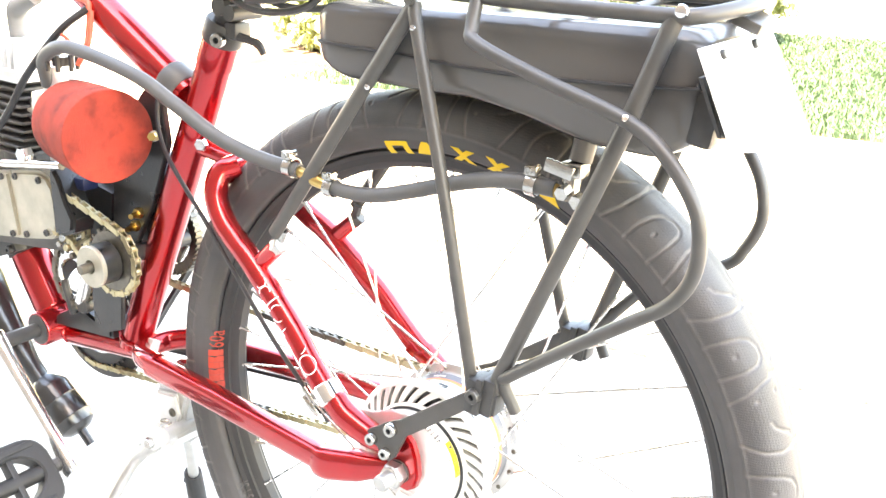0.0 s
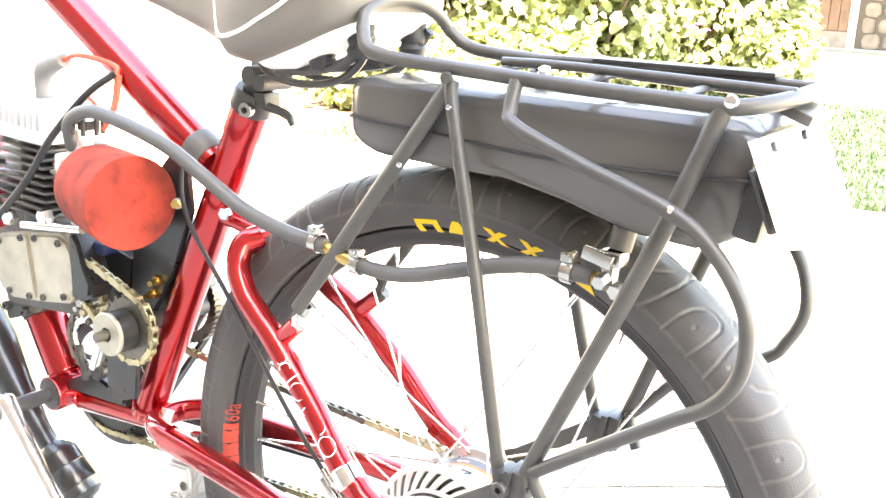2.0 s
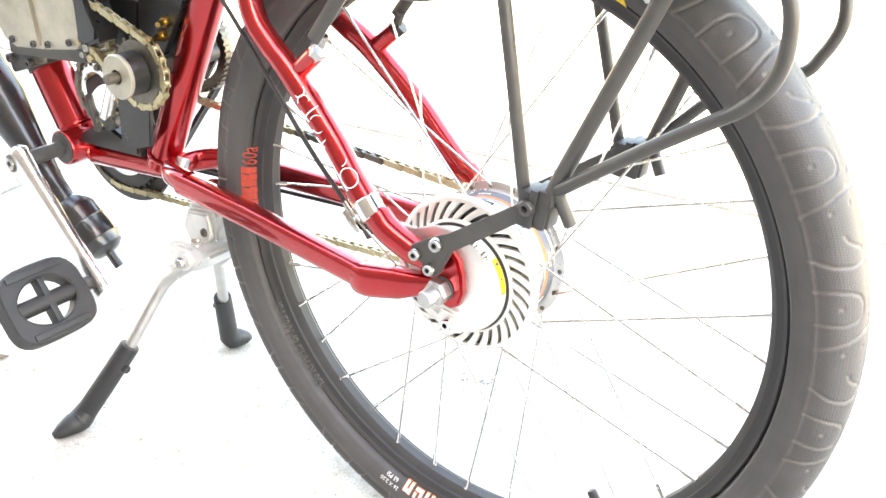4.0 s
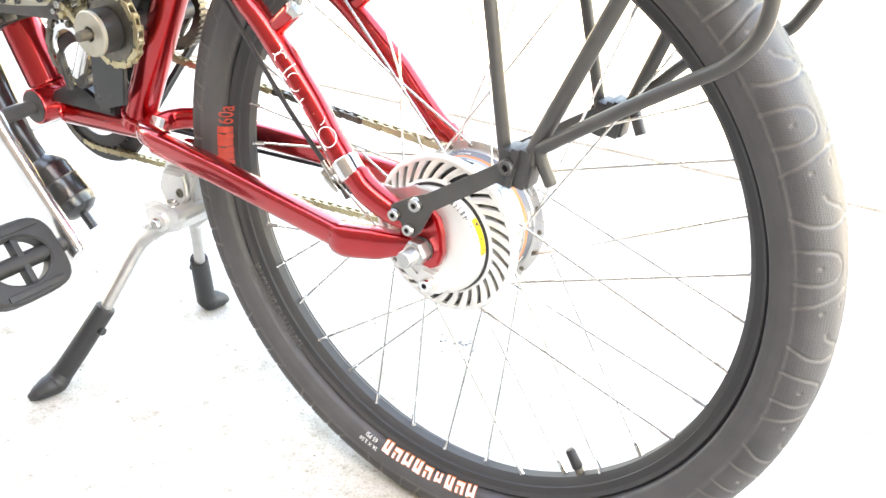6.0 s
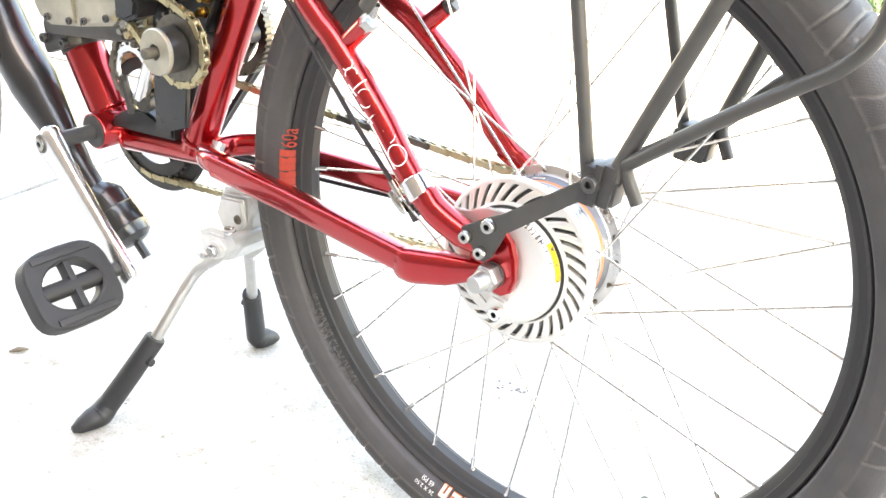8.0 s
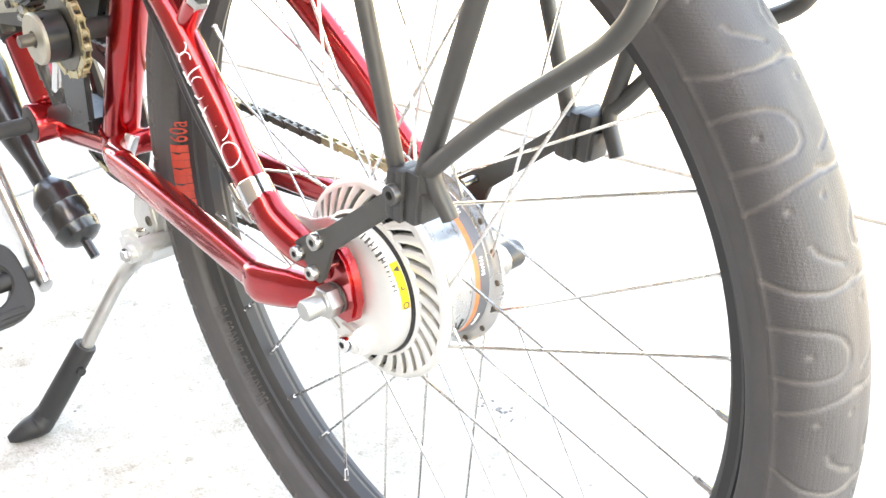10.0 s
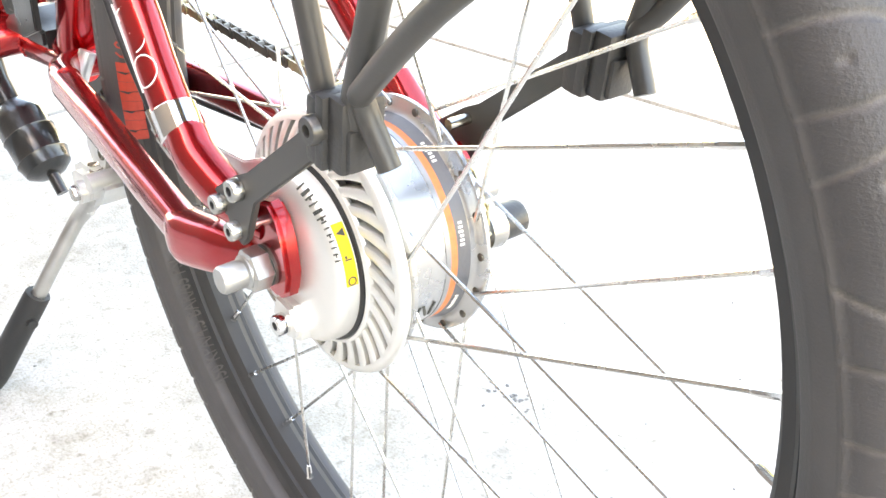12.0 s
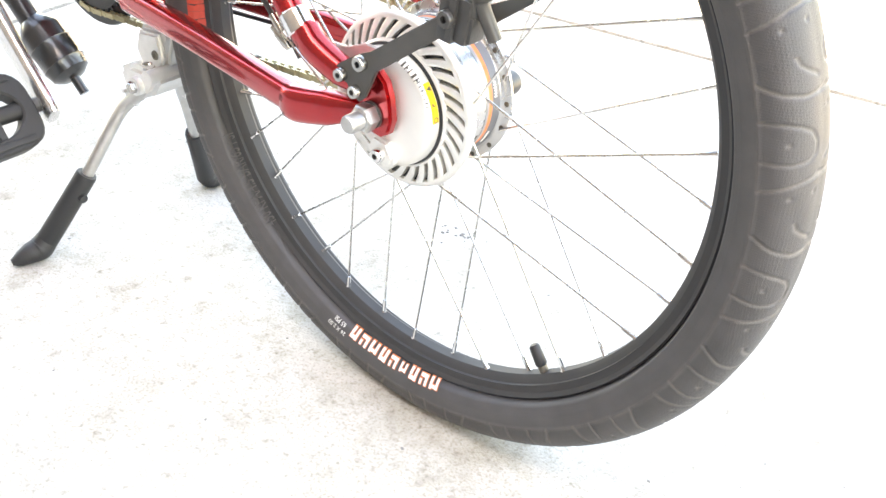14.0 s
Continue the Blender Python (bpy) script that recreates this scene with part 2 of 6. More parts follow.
def part(name, bm, material, parent=None, label="", smooth=True):
    """Links a bmesh as one mesh object, under a thing or a part."""
    me = bpy.data.meshes.new(name)
    bm.normal_update()
    bm.to_mesh(me)
    bm.free()
    me.materials.append(material)
    # second slot: black that stands for the shade inside bolt sockets
    if any(p.material_index == 1 for p in me.polygons):
        me.materials.append(M_ENGBLK)
    if smooth:
        me.shade_smooth()
        me.set_sharp_from_angle(angle=radians(38))
    ob = new(name, me)
    if parent:
        ob.parent = parent
        up = parent
        off = Vector((0, 0, 0))
        while up:
            off += up.location
            up = up.parent
        ob.location = -off
    if label:
        ob["label"] = label
    return ob


def V(*p):
    return Vector(p)


def spline(pts, n=8, closed=False):
    """Catmull-Rom points through pts."""
    P = [Vector(p) for p in pts]
    out = []
    N = len(P)
    last = N if closed else N - 1
    for i in range(last):
        p1, p2 = P[i], P[(i + 1) % N]
        p0 = P[i - 1] if (i > 0 or closed) else p1 * 2 - p2
        p3 = P[(i + 2) % N] if (i + 2 < N or closed) else p2 * 2 - p1
        for j in range(n):
            t = j / n
            out.append(0.5 * ((2 * p1) + (p2 - p0) * t + (2 * p0 - 5 * p1 + 4 * p2 - p3) * t * t + (3 * p1 - p0 - 3 * p2 + p3) * t ** 3))
    if not closed:
        out.append(P[-1])
    return out


def tube(bm, pts, r, seg=12, closed=False, flat=1.0, cap=True, box_n=0):
    """Sweeps a round section along pts. r: one radius, or one a point. flat: height over width of the section."""
    P = [Vector(p) for p in pts]
    N = len(P)
    R = list(r) if hasattr(r, "__len__") else [r] * N
    if len(R) != N:
        R = [R[0] + (R[-1] - R[0]) * i / (N - 1) if len(R) == 2 else np.interp(i / (N - 1), np.linspace(0, 1, len(R)), R) for i in range(N)]
    rings = []
    side = None
    for i in range(N):
        a, b = P[i - 1] if (i or closed) else P[i], P[(i + 1) % N] if (i < N - 1 or closed) else P[i]
        d = (b - a).normalized()
        if side is None:
            side = d.cross(V(0, 0, 1) if abs(d.z) < 0.95 else V(0, 1, 0)).normalized()
        side = (side - d * side.dot(d)).normalized()
        up = side.cross(d)
        ring = []
        for k in range(seg):
            cx, cz = math.cos(2 * math.pi * k / seg), math.sin(2 * math.pi * k / seg)
            q = (abs(cx) ** box_n + abs(cz) ** box_n) ** (-1.0 / box_n) if box_n else 1.0
            ring.append(bm.verts.new(P[i] + (side * cx + up * cz * flat) * R[i] * q))
        rings.append(ring)
    for i in range(N if closed else N - 1):
        A, B = rings[i], rings[(i + 1) % N]
        for k in range(seg):
            bm.faces.new((A[k], A[(k + 1) % seg], B[(k + 1) % seg], B[k]))
    if cap and not closed:
        bm.faces.new(rings[0][::-1])
        bm.faces.new(rings[-1])
    return bm


def lathe(bm, prof, centre=(0, 0, 0), axis=(0, 1, 0), seg=48, closed=False):
    """Turns a profile of (along, radius) about an axis."""
    ax = Vector(axis).normalized()
    u = ax.cross(V(0, 0, 1) if abs(ax.z) < 0.9 else V(1, 0, 0)).normalized()
    w = ax.cross(u)
    c = Vector(centre)
    rings = []
    for a, r in prof:
        if r < 1e-6:
            rings.append([bm.verts.new(c + ax * a)])
        else:
            rings.append([bm.verts.new(c + ax * a + (u * math.cos(2 * math.pi * k / seg) + w * math.sin(2 * math.pi * k / seg)) * r) for k in range(seg)])
    pairs = list(zip(rings[:-1], rings[1:]))
    if closed:
        pairs.append((rings[-1], rings[0]))
    for A, B in pairs:
        for k in range(seg):
            k2 = (k + 1) % seg
            if len(A) == 1 and len(B) == 1:
                continue
            if len(A) == 1:
                bm.faces.new((A[0], B[k], B[k2]))
            elif len(B) == 1:
                bm.faces.new((A[k], B[0], A[k2]))
            else:
                bm.faces.new((A[k], B[k], B[k2], A[k2]))
    return bm


def rod(bm, a, b, r, seg=10, r2=None):
    return tube(bm, [a, b], [r, r if r2 is None else r2], seg)


def box(bm, centre, size, m=None, bevel=0.0):
    """A box with worn edges, turned by m about its centre."""
    t = Matrix.Translation(centre) @ (m if m else Matrix.Identity(4)) @ Matrix.Diagonal((*size, 1))
    geo = bmesh.ops.create_cube(bm, size=1.0, matrix=t)
    if bevel:
        es = {e for v in geo["verts"] for e in v.link_edges}
        bmesh.ops.bevel(bm, geom=list(es), offset=bevel, segments=2, affect="EDGES", profile=0.6)
    return bm


def slab(bm, outline, y0, y1, bevel=0.0):
    """A plate: an outline in (x, z), from y0 to y1."""
    A = [bm.verts.new((x, y0, z)) for x, z in outline]
    B = [bm.verts.new((x, y1, z)) for x, z in outline]
    n = len(A)
    fs = [bm.faces.new(A), bm.faces.new(B[::-1])]
    for i in range(n):
        fs.append(bm.faces.new((A[i], B[i], B[(i + 1) % n], A[(i + 1) % n])))
    bmesh.ops.recalc_face_normals(bm, faces=fs)
    if bevel:
        es = [e for f in fs[:2] for e in f.edges]
        bmesh.ops.bevel(bm, geom=es, offset=bevel, segments=2, affect="EDGES")
    return bm


def nut(bm, centre, axis, r, h, seg=6):
    """A hexagon nut or a round bolt head, with its edge broken."""
    return lathe(bm, [(0, 0), (0, r), (h * 0.8, r), (h, r * 0.85), (h, 0)], centre, axis, seg)


def socket_bolt(bm, centre, axis, r, h):
    """A cap screw with its socket sunk in, the hollow painted black for its shade."""
    n0 = len(bm.faces)
    lathe(bm, [(0, 0), (0, r), (h * 0.85, r), (h, r * 0.9), (h, r * 0.44), (h * 0.45, r * 0.42), (h * 0.45, 0)], centre, axis, 12)
    bm.faces.ensure_lookup_table()
    for f in bm.faces[n0 + 48:]:
        f.material_index = 1
    return bm


B = bmesh.new

# ---------------------------------------------------------------- ground
bm = B()
bmesh.ops.create_grid(bm, x_segments=2, y_segments=2, size=400, matrix=Matrix.Translation((0, 0, -0.06)))
tagged(part("ground", bm, M_EARTH, smooth=False), "bare brown earth reaching to the horizon", "ground", kind="structure")

drive = thing("driveway", "pale sunlit concrete driveway cast in large slabs", "driveway", kind="structure")
bm = B()
box(bm, (0, -1.2, -0.018), (24.4, 9.5, 0.02))
bmesh.ops.rotate(bm, cent=(0.1, 1.075, 0), matrix=Matrix.Rotation(radians(7.0), 3, "Z"), verts=bm.verts)
part("joint_bed", bm, M_JOINT, drive, smooth=False)
XS = [-1.310 + 3.05 * i for i in range(-3, 4)]
YS = [-5.9, -2.0, 1.075, 3.58]
for i in range(len(XS) - 1):
    for j in range(len(YS) - 1):
        bm = B()
        g = 0.007
        box(bm, ((XS[i] + XS[i + 1]) / 2, (YS[j] + YS[j + 1]) / 2, -0.05), (XS[i + 1] - XS[i] - 2 * g, YS[j + 1] - YS[j] - 2 * g, 0.10), bevel=0.003)
        bmesh.ops.rotate(bm, cent=(0.1, 1.075, 0), matrix=Matrix.Rotation(radians(7.0), 3, "Z"), verts=bm.verts)
        part("slab", bm, M_CONCRETE, drive)

bm = B()
box(bm, (-4.9, 3.2, -0.058), (3.8, 1.4, 0.10), bevel=0.006)
part("slab", bm, M_CONCRETE, drive)

# ---------------------------------------------------------------- rear wheel
bike = thing("bicycle", "red motorised bicycle with black rack on a double kickstand", "bicycle")
HUB = V(0, 0, 0.34)
RT, RW = 0.342, 0.0322
TH0 = radians(208.7)
RIM_OFF = V(0.0015, 0.0035, 0)                 # the rim sits slightly out of true in the frame
TYRE_OFF = V(0.0015, 0.0035, 0)


def tyre_mesh(name, centre, parent, label, groove=True, n_around=1900):
    """The tyre's carcass as a revolved section, with tread grooves sunk into the crown."""
    sec_n = 120
    c_r = RT - 0.0305
    ang = np.linspace(-2.62, 2.62, sec_n)
    sq = 1.0 + 0.085 * np.clip(np.sin(2 * np.abs(ang)), 0, 1) ** 1.5
    yy = RW * sq * np.sin(ang) * np.where(np.abs(ang) > 1.57, 0.93 + 0.07 * np.sin(np.abs(ang)), 1.0)
    rr = c_r + 0.0305 * sq * np.cos(ang)
    rr = np.where(np.abs(ang) > 2.2, c_r + 0.0305 * np.cos(2.2) - (np.abs(ang) - 2.2) * 0.010, rr)
    yy = np.where(np.abs(ang) > 2.3, np.sign(ang) * np.interp(np.abs(ang), [2.3, 2.42, 2.62], [0.0212, 0.0150, 0.0140]), yy)
    th = np.linspace(0, 2 * math.pi, n_around, endpoint=False)
    T, A = np.meshgrid(th, ang, indexing="ij")
    dust = np.zeros_like(T)

    def soft(d, w):
        return np.clip(1.5 - d / w, 0, 1)

    if groove:
        per = 2 * math.pi / 19
        # one repeat of the pattern as strokes of (across from the crown towards the shoulder, along the tread), in metres
        strokes = (
            [(0.0455, 0.0165), (0.031, 0.0148), (0.020, 0.0115), (0.012, 0.0065), (0.0075, -0.0010), (0.0085, -0.0085), (0.014, -0.0125), (0.025, -0.0138), (0.0455, -0.0125)],
            [(0.0455, -0.0345), (0.032, -0.0312), (0.018, -0.0268), (0.004, -0.0250), (-0.004, -0.0262)],
            [(0.0455, 0.0430), (0.030, 0.0344), (0.016, 0.0308), (0.004, 0.0310), (-0.006, 0.0335)],
            [(0.0198, 0.0562), (0.0178, 0.0508), (0.011, 0.0455), (0.003, 0.0415)])
        for s in (-1, 1):
            u = ((T + (per / 2 if s > 0 else 0) - radians(13.15) + per / 2) % per) - per / 2
            w, mm = s * A * 0.0305, u * RT
            g = np.zeros_like(T)
            for line in strokes:
                for (w0, m0), (w1, m1) in zip(line[:-1], line[1:]):
                    f = np.clip(((w - w0) * (w1 - w0) + (mm - m0) * (m1 - m0)) / ((w1 - w0) ** 2 + (m1 - m0) ** 2), 0, 1)
                    g = np.maximum(g, soft(np.hypot(w - w0 - f * (w1 - w0), mm - m0 - f * (m1 - m0)), 0.0012))
            for pm, pw in ((0.0005, 0.0275), (-0.038, 0.0254), (-0.036, 0.007)):
                g = np.maximum(g, soft(np.hypot(mm - pm, w - pw), 0.0016))
            dust = np.maximum(dust, g)
    # a moulded line along each shoulder
    ridge = np.exp(-((np.abs(A) - 1.50) / 0.030) ** 2) * 0.0011 + np.exp(-((np.abs(A) - 1.90) / 0.03) ** 2) * 0.0003 + np.exp(-((np.abs(A) - 2.16) / 0.03) ** 2) * 0.0003 - np.exp(-((np.abs(A) - 0.705) / 0.016) ** 2) * 0.0005
    depth = ridge - 0.0011 * dust
    nrm_y, nrm_r = np.sin(A), np.cos(A)
    Yv = yy[None, :] + depth * nrm_y
    Rv = rr[None, :] + depth * nrm_r
    X = Rv * np.cos(T) + centre[0]
    Z = Rv * np.sin(T) + centre[2]
    co = np.stack([X, Yv + centre[1], np.maximum(Z, 0.0)], -1).reshape(-1, 3)
    i, j = np.meshgrid(np.arange(n_around), np.arange(sec_n - 1), indexing="ij")
    i2 = (i + 1) % n_around
    F = np.stack([i * sec_n + j, i2 * sec_n + j, i2 * sec_n + j + 1, i * sec_n + j + 1], -1).reshape(-1, 4)
    crown = np.abs(0.5 * (ang[j] + ang[j + 1])) < 1.50
    me = bpy.data.meshes.new(name)
    me.from_pydata(co.tolist(), [], F.tolist())
    for m in (M_TYRE, M_TREAD):
        me.materials.append(m)
    me.polygons.foreach_set("material_index", crown.reshape(-1).astype(np.int32))
    at = me.attributes.new("dust", "FLOAT", "POINT")
    scuff = np.exp(-((np.abs(A) - 1.50) / 0.05) ** 2) * 0.4
    at.data.foreach_set("value", np.maximum(dust, scuff).reshape(-1).astype(np.float32))
    me.shade_smooth()
    me.update()
    ob = new(name, me)
    ob.parent = parent
    if label:
        ob["label"] = label
    return ob


rear_tyre = tyre_mesh("rear_tyre", HUB + TYRE_OFF, bike, "fat black street tyre with looped grooves and dusty tread")

bm = B()
lathe(bm, [(-0.0180, 0.2905), (-0.0190, 0.2890), (-0.0170, 0.2868), (-0.0135, 0.2830), (-0.0090, 0.2755), (-0.0050, 0.2722), (0.0050, 0.2722), (0.0090, 0.2755), (0.0135, 0.2830), (0.0170, 0.2868), (0.0190, 0.2890), (0.0180, 0.2905), (0.016, 0.2865), (0.014, 0.279), (-0.014, 0.279), (-0.016, 0.2865)], HUB + RIM_OFF, (0, 1, 0), 160, closed=True)
bmesh.ops.recalc_face_normals(bm, faces=bm.faces)
rim = part("rear_rim", bm, M_RIM, bike, "black double wall alloy rim")


def round_wheel(ang, r, y):
    return V(HUB.x + r * math.cos(ang), y, HUB.z + r * math.sin(ang))


# spokes, crossed to the hub's two flanges
for k in range(36):
    a = TH0 + radians(10 * k)
    near = k % 2 == 0
    lead = 1 if k % 4 in (2, 3) else -1
    rf, yf = (0.0680, -0.0200) if near else (0.0672, 0.0293)
    hub_p = round_wheel(a + lead * radians(38 if near else 40), rf, yf + (0.003 if (k // 2) % 2 else -0.003))
    rim_p = round_wheel(a, 0.2726, -0.003 if near else 0.003) + RIM_OFF
    bm = B()
    d = (rim_p - hub_p).normalized()
    rod(bm, hub_p, rim_p, 0.00118, 6)
    sp = part("spoke", bm, M_STEEL, rim)
    bm = B()
    tube(bm, [rim_p - d * 0.014, rim_p - d * 0.011, rim_p - d * 0.002, rim_p], [0.0016, 0.0021, 0.0021, 0.0030], 8)
    part("nipple", bm, M_CHROME, rim)
bm = B()
va = TH0 + radians(94.5)
rod(bm, round_wheel(va, 0.275, 0) + RIM_OFF, round_wheel(va, 0.264, 0) + RIM_OFF, 0.0045, 10)
part("valve_stem", bm, M_CHAIND, rim)
bm = B()
tube(bm, [round_wheel(va, r, 0) + RIM_OFF for r in (0.266, 0.2645, 0.247, 0.245)], [0.0046, 0.0056, 0.0050, 0.0035], 10)
part("valve_cap", bm, M_RUBBER, rim, "black plastic valve cap")

# hub shell with its two flanges
bm = B()
lathe(bm, [(-0.030, 0.0), (-0.030, 0.045), (-0.024, 0.058), (-0.0222, 0.0716), (-0.0212, 0.0728), (-0.0190, 0.0728), (-0.0180, 0.0716), (-0.0165, 0.0640), (-0.013, 0.0605), (0.006, 0.0600), (0.018, 0.0602), (0.0245, 0.0625), (0.0270, 0.0660), (0.0278, 0.0706), (0.0288, 0.0716), (0.0310, 0.0716), (0.0318, 0.0706), (0.033, 0.058), (0.038, 0.047), (0.050, 0.03), (0.056, 0.0)], HUB, (0, 1, 0), 120)
hub = part("rear_hub", bm, M_HUB, bike, "fat polished aluminium gear hub")
for nm, y0, y1, mat, lab in (("grey_band", 0.0172, 0.0243, M_GREYBAND, "dark grey printed band"), ("orange_stripe", 0.0128, 0.0172, M_ORANGE, "thin orange printed stripe"), ("shaded_band", 0.0095, 0.0128, M_SILVERBAND, "grey printed band beside the stripe")):
    bm = B()
    ra, rb = np.interp([y0, y1], [-0.013, 0.006, 0.018, 0.0245], [0.0605, 0.0600, 0.0602, 0.0625])
    lathe(bm, [(y0, ra + 0.0004), (y1, rb + 0.0004), (y1, rb - 0.0004), (y0, ra - 0.0004)], HUB, (0, 1, 0), 96, closed=True)
    part(nm, bm, mat, hub, lab)
for i in range(8):
    bm = B()
    t0 = radians(45 * i + 8)
    for q in range(6):
        c = round_wheel(t0 + q * 0.040, 0.0616, 0.0205)
        box(bm, c, (0.0006, 0.0042 - 0.0007 * (q % 3), 0.0014), pose(0, 0, 0, 0, -math.degrees(t0 + q * 0.040), 0))
    part("decal_bar", bm, M_DECALW, hub, "white illegible lettering bars")
for i in range(3):
    bm = B()
    t0 = radians(120 * i - 30)
    for q, (dy, w, h) in enumerate(((-0.005, 0.0016, 0.012), (0.0, 0.0016, 0.013), (0.005, 0.0016, 0.012))):
        box(bm, round_wheel(t0, 0.0604, 0.000 + dy), (0.0006, w, h), pose(0, 0, 0, 0, -math.degrees(t0), 0) @ pose(0, 0, 0, 24 if q == 1 else 0, 0, 0))
    part("emblem", bm, M_DARKPRINT, hub, "plain dark printed emblem")
for i in range(36):
    bm = B()
    a = TH0 + radians(10 * i + 5)
    nut(bm, round_wheel(a, 0.0680 if i % 2 else 0.0672, -0.0222 if i % 2 else 0.0318), (0, -1 if i % 2 else 1, 0), 0.0024, 0.0012, 8)
    part("spoke_head", bm, M_CHROME, hub)
for i in range(18):
    bm = B()
    a = TH0 + radians(20 * i + 12)
    nut(bm, round_wheel(a, 0.0676, 0.0277), (0, -1, 0), 0.0024, 0.0012, 10)
    part("spoke_hole", bm, M_CHAIND, hub)

# roller brake with its cooling disc
bm = B()
lathe(bm, [(-0.0275, 0.0), (-0.0275, 0.047), (-0.033, 0.0510), (-0.0440, 0.0513), (-0.0480, 0.0506), (-0.0505, 0.0490), (-0.0524, 0.0460), (-0.0538, 0.0405), (-0.0545, 0.033), (-0.0548, 0.022), (-0.0555, 0.018), (-0.0555, 0.0)], HUB, (0, 1, 0), 96)
brake = part("roller_brake", bm, M_ALU, bike, "silver drum brake with finned cooling disc")
bm2 = B()
lathe(bm2, [(-0.0250, 0.053), (-0.0250, 0.0742), (-0.0262, 0.0764), (-0.0286, 0.0768), (-0.0310, 0.0758), (-0.0324, 0.0736), (-0.0326, 0.0712), (-0.0300, 0.0706), (-0.0275, 0.0706), (-0.0275, 0.053)], HUB, (0, 1, 0), 144, closed=True)
bmesh.ops.recalc_face_normals(bm2, faces=bm2.faces)
part("cooling_disc", bm2, M_ALU, brake)
bm2 = B()
lathe(bm2, [(-0.0375, 0.0515), (-0.0385, 0.0538), (-0.0372, 0.0556), (-0.0350, 0.0560), (-0.0330, 0.0540), (-0.0330, 0.0515)], HUB, (0, 1, 0), 120, closed=True)
bmesh.ops.recalc_face_normals(bm2, faces=bm2.faces)
part("inner_ring", bm2, M_ALU, brake)
NF = 32
for i in range(NF):
    bm = B()
    a0 = 2 * math.pi * i / NF
    lo, hi = [], []
    for q in range(6):
        f = q / 5
        a = a0 - 0.25 * f
        r = 0.0545 + 0.0175 * f
        wdt = (0.0028 + 0.0018 * f) / r
        yt = -0.0372 + 0.0046 * f
        lo.append((bm.verts.new(round_wheel(a - wdt, r, yt + 0.0007)), bm.verts.new(round_wheel(a - wdt, r, -0.0270)), bm.verts.new(round_wheel(a - wdt * 0.6, r, yt))))
        hi.append((bm.verts.new(round_wheel(a + wdt, r, yt + 0.0007)), bm.verts.new(round_wheel(a + wdt, r, -0.0270)), bm.verts.new(round_wheel(a + wdt * 0.6, r, yt))))
    for q in range(5):
        bm.faces.new((lo[q][2], lo[q + 1][2], hi[q + 1][2], hi[q][2]))
        bm.faces.new((lo[q][0], lo[q + 1][0], lo[q + 1][2], lo[q][2]))
        bm.faces.new((hi[q][2], hi[q + 1][2], hi[q + 1][0], hi[q][0]))
        bm.faces.new((lo[q][0], lo[q][1], lo[q + 1][1], lo[q + 1][0]))
        bm.faces.new((hi[q][0], hi[q + 1][0], hi[q + 1][1], hi[q][1]))
    bmesh.ops.recalc_face_normals(bm, faces=bm.faces)
    part("cooling_fin", bm, M_ALU, brake)
# black disc behind the fins: paints in the shade of the gaps between them
bm = B()
lathe(bm, [(-0.0290, 0.0530), (-0.0290, 0.0600), (-0.0290, 0.0707), (-0.0286, 0.0710), (-0.0281, 0.0707), (-0.0281, 0.0530)], HUB, (0, 1, 0), 80)
part("gap_shade_plate", bm, M_ENGBLK, brake)
bm = B()
lathe(bm, [(-0.0378, 0.0500), (-0.0378, 0.0532), (-0.0392, 0.0530), (-0.0404, 0.0512), (-0.0404, 0.0500)], HUB, (0, 1, 0), 96)
part("seal_ring", bm, M_RUBBER, brake)
bm = B()
slab(bm, [(-0.010, 0.304), (-0.004, 0.296), (0.006, 0.2925), (0.017, 0.296), (0.020, 0.304), (0.012, 0.316), (-0.004, 0.319)], -0.0610, -0.044, 0.0025)
part("brake_arm", bm, M_ALU, brake)
bm = B()
socket_bolt(bm, (0.0050, -0.0605, 0.3035), (0, -1, 0), 0.0062, 0.007)
part("brake_bolt", bm, M_CHROME, brake)
bm = B()
for t0, t1, rr in ((radians(3), radians(41), 0.0592),):
    n = 14
    a, b = [], []
    for q in range(n + 1):
        t = t0 + (t1 - t0) * q / n
        a.append(bm.verts.new(round_wheel(t, 0.0516, -0.0412)))
        b.append(bm.verts.new(round_wheel(t, 0.0514, -0.0482)))
    for q in range(n):
        bm.faces.new((a[q], a[q + 1], b[q + 1], b[q]))
part("warning_label", bm, M_YELLOW, brake, "yellow warning label")
bm = B()
for rr_, tt_, pw in ((0.0517, radians(35), 0.0026),):
    cs_ = [bm.verts.new(round_wheel(tt_ + da / 0.0577, rr_, -0.0447 + dy)) for da, dy in ((0.0, -0.0026), (-0.0024, 0.0022), (0.0024, 0.0022))]
    bm.faces.new(cs_)
part("label_mark", bm, M_DARKPRINT, brake, "small black warning triangle")
bm = B()
ring_o = [bm.verts.new(round_wheel(radians(6) + 0.0026 * math.cos(u_) / 0.0517, 0.0517, -0.0447 + 0.0026 * math.sin(u_))) for u_ in np.linspace(0, 2 * math.pi, 14, endpoint=False)]
ring_i = [bm.verts.new(round_wheel(radians(6) + 0.0018 * math.cos(u_) / 0.0517, 0.0517, -0.0447 + 0.0018 * math.sin(u_))) for u_ in np.linspace(0, 2 * math.pi, 14, endpoint=False)]
for q in range(14):
    bm.faces.new((ring_o[q], ring_o[(q + 1) % 14], ring_i[(q + 1) % 14], ring_i[q]))
part("label_mark", bm, M_DARKPRINT, brake, "small black ring sign")
bm = B()
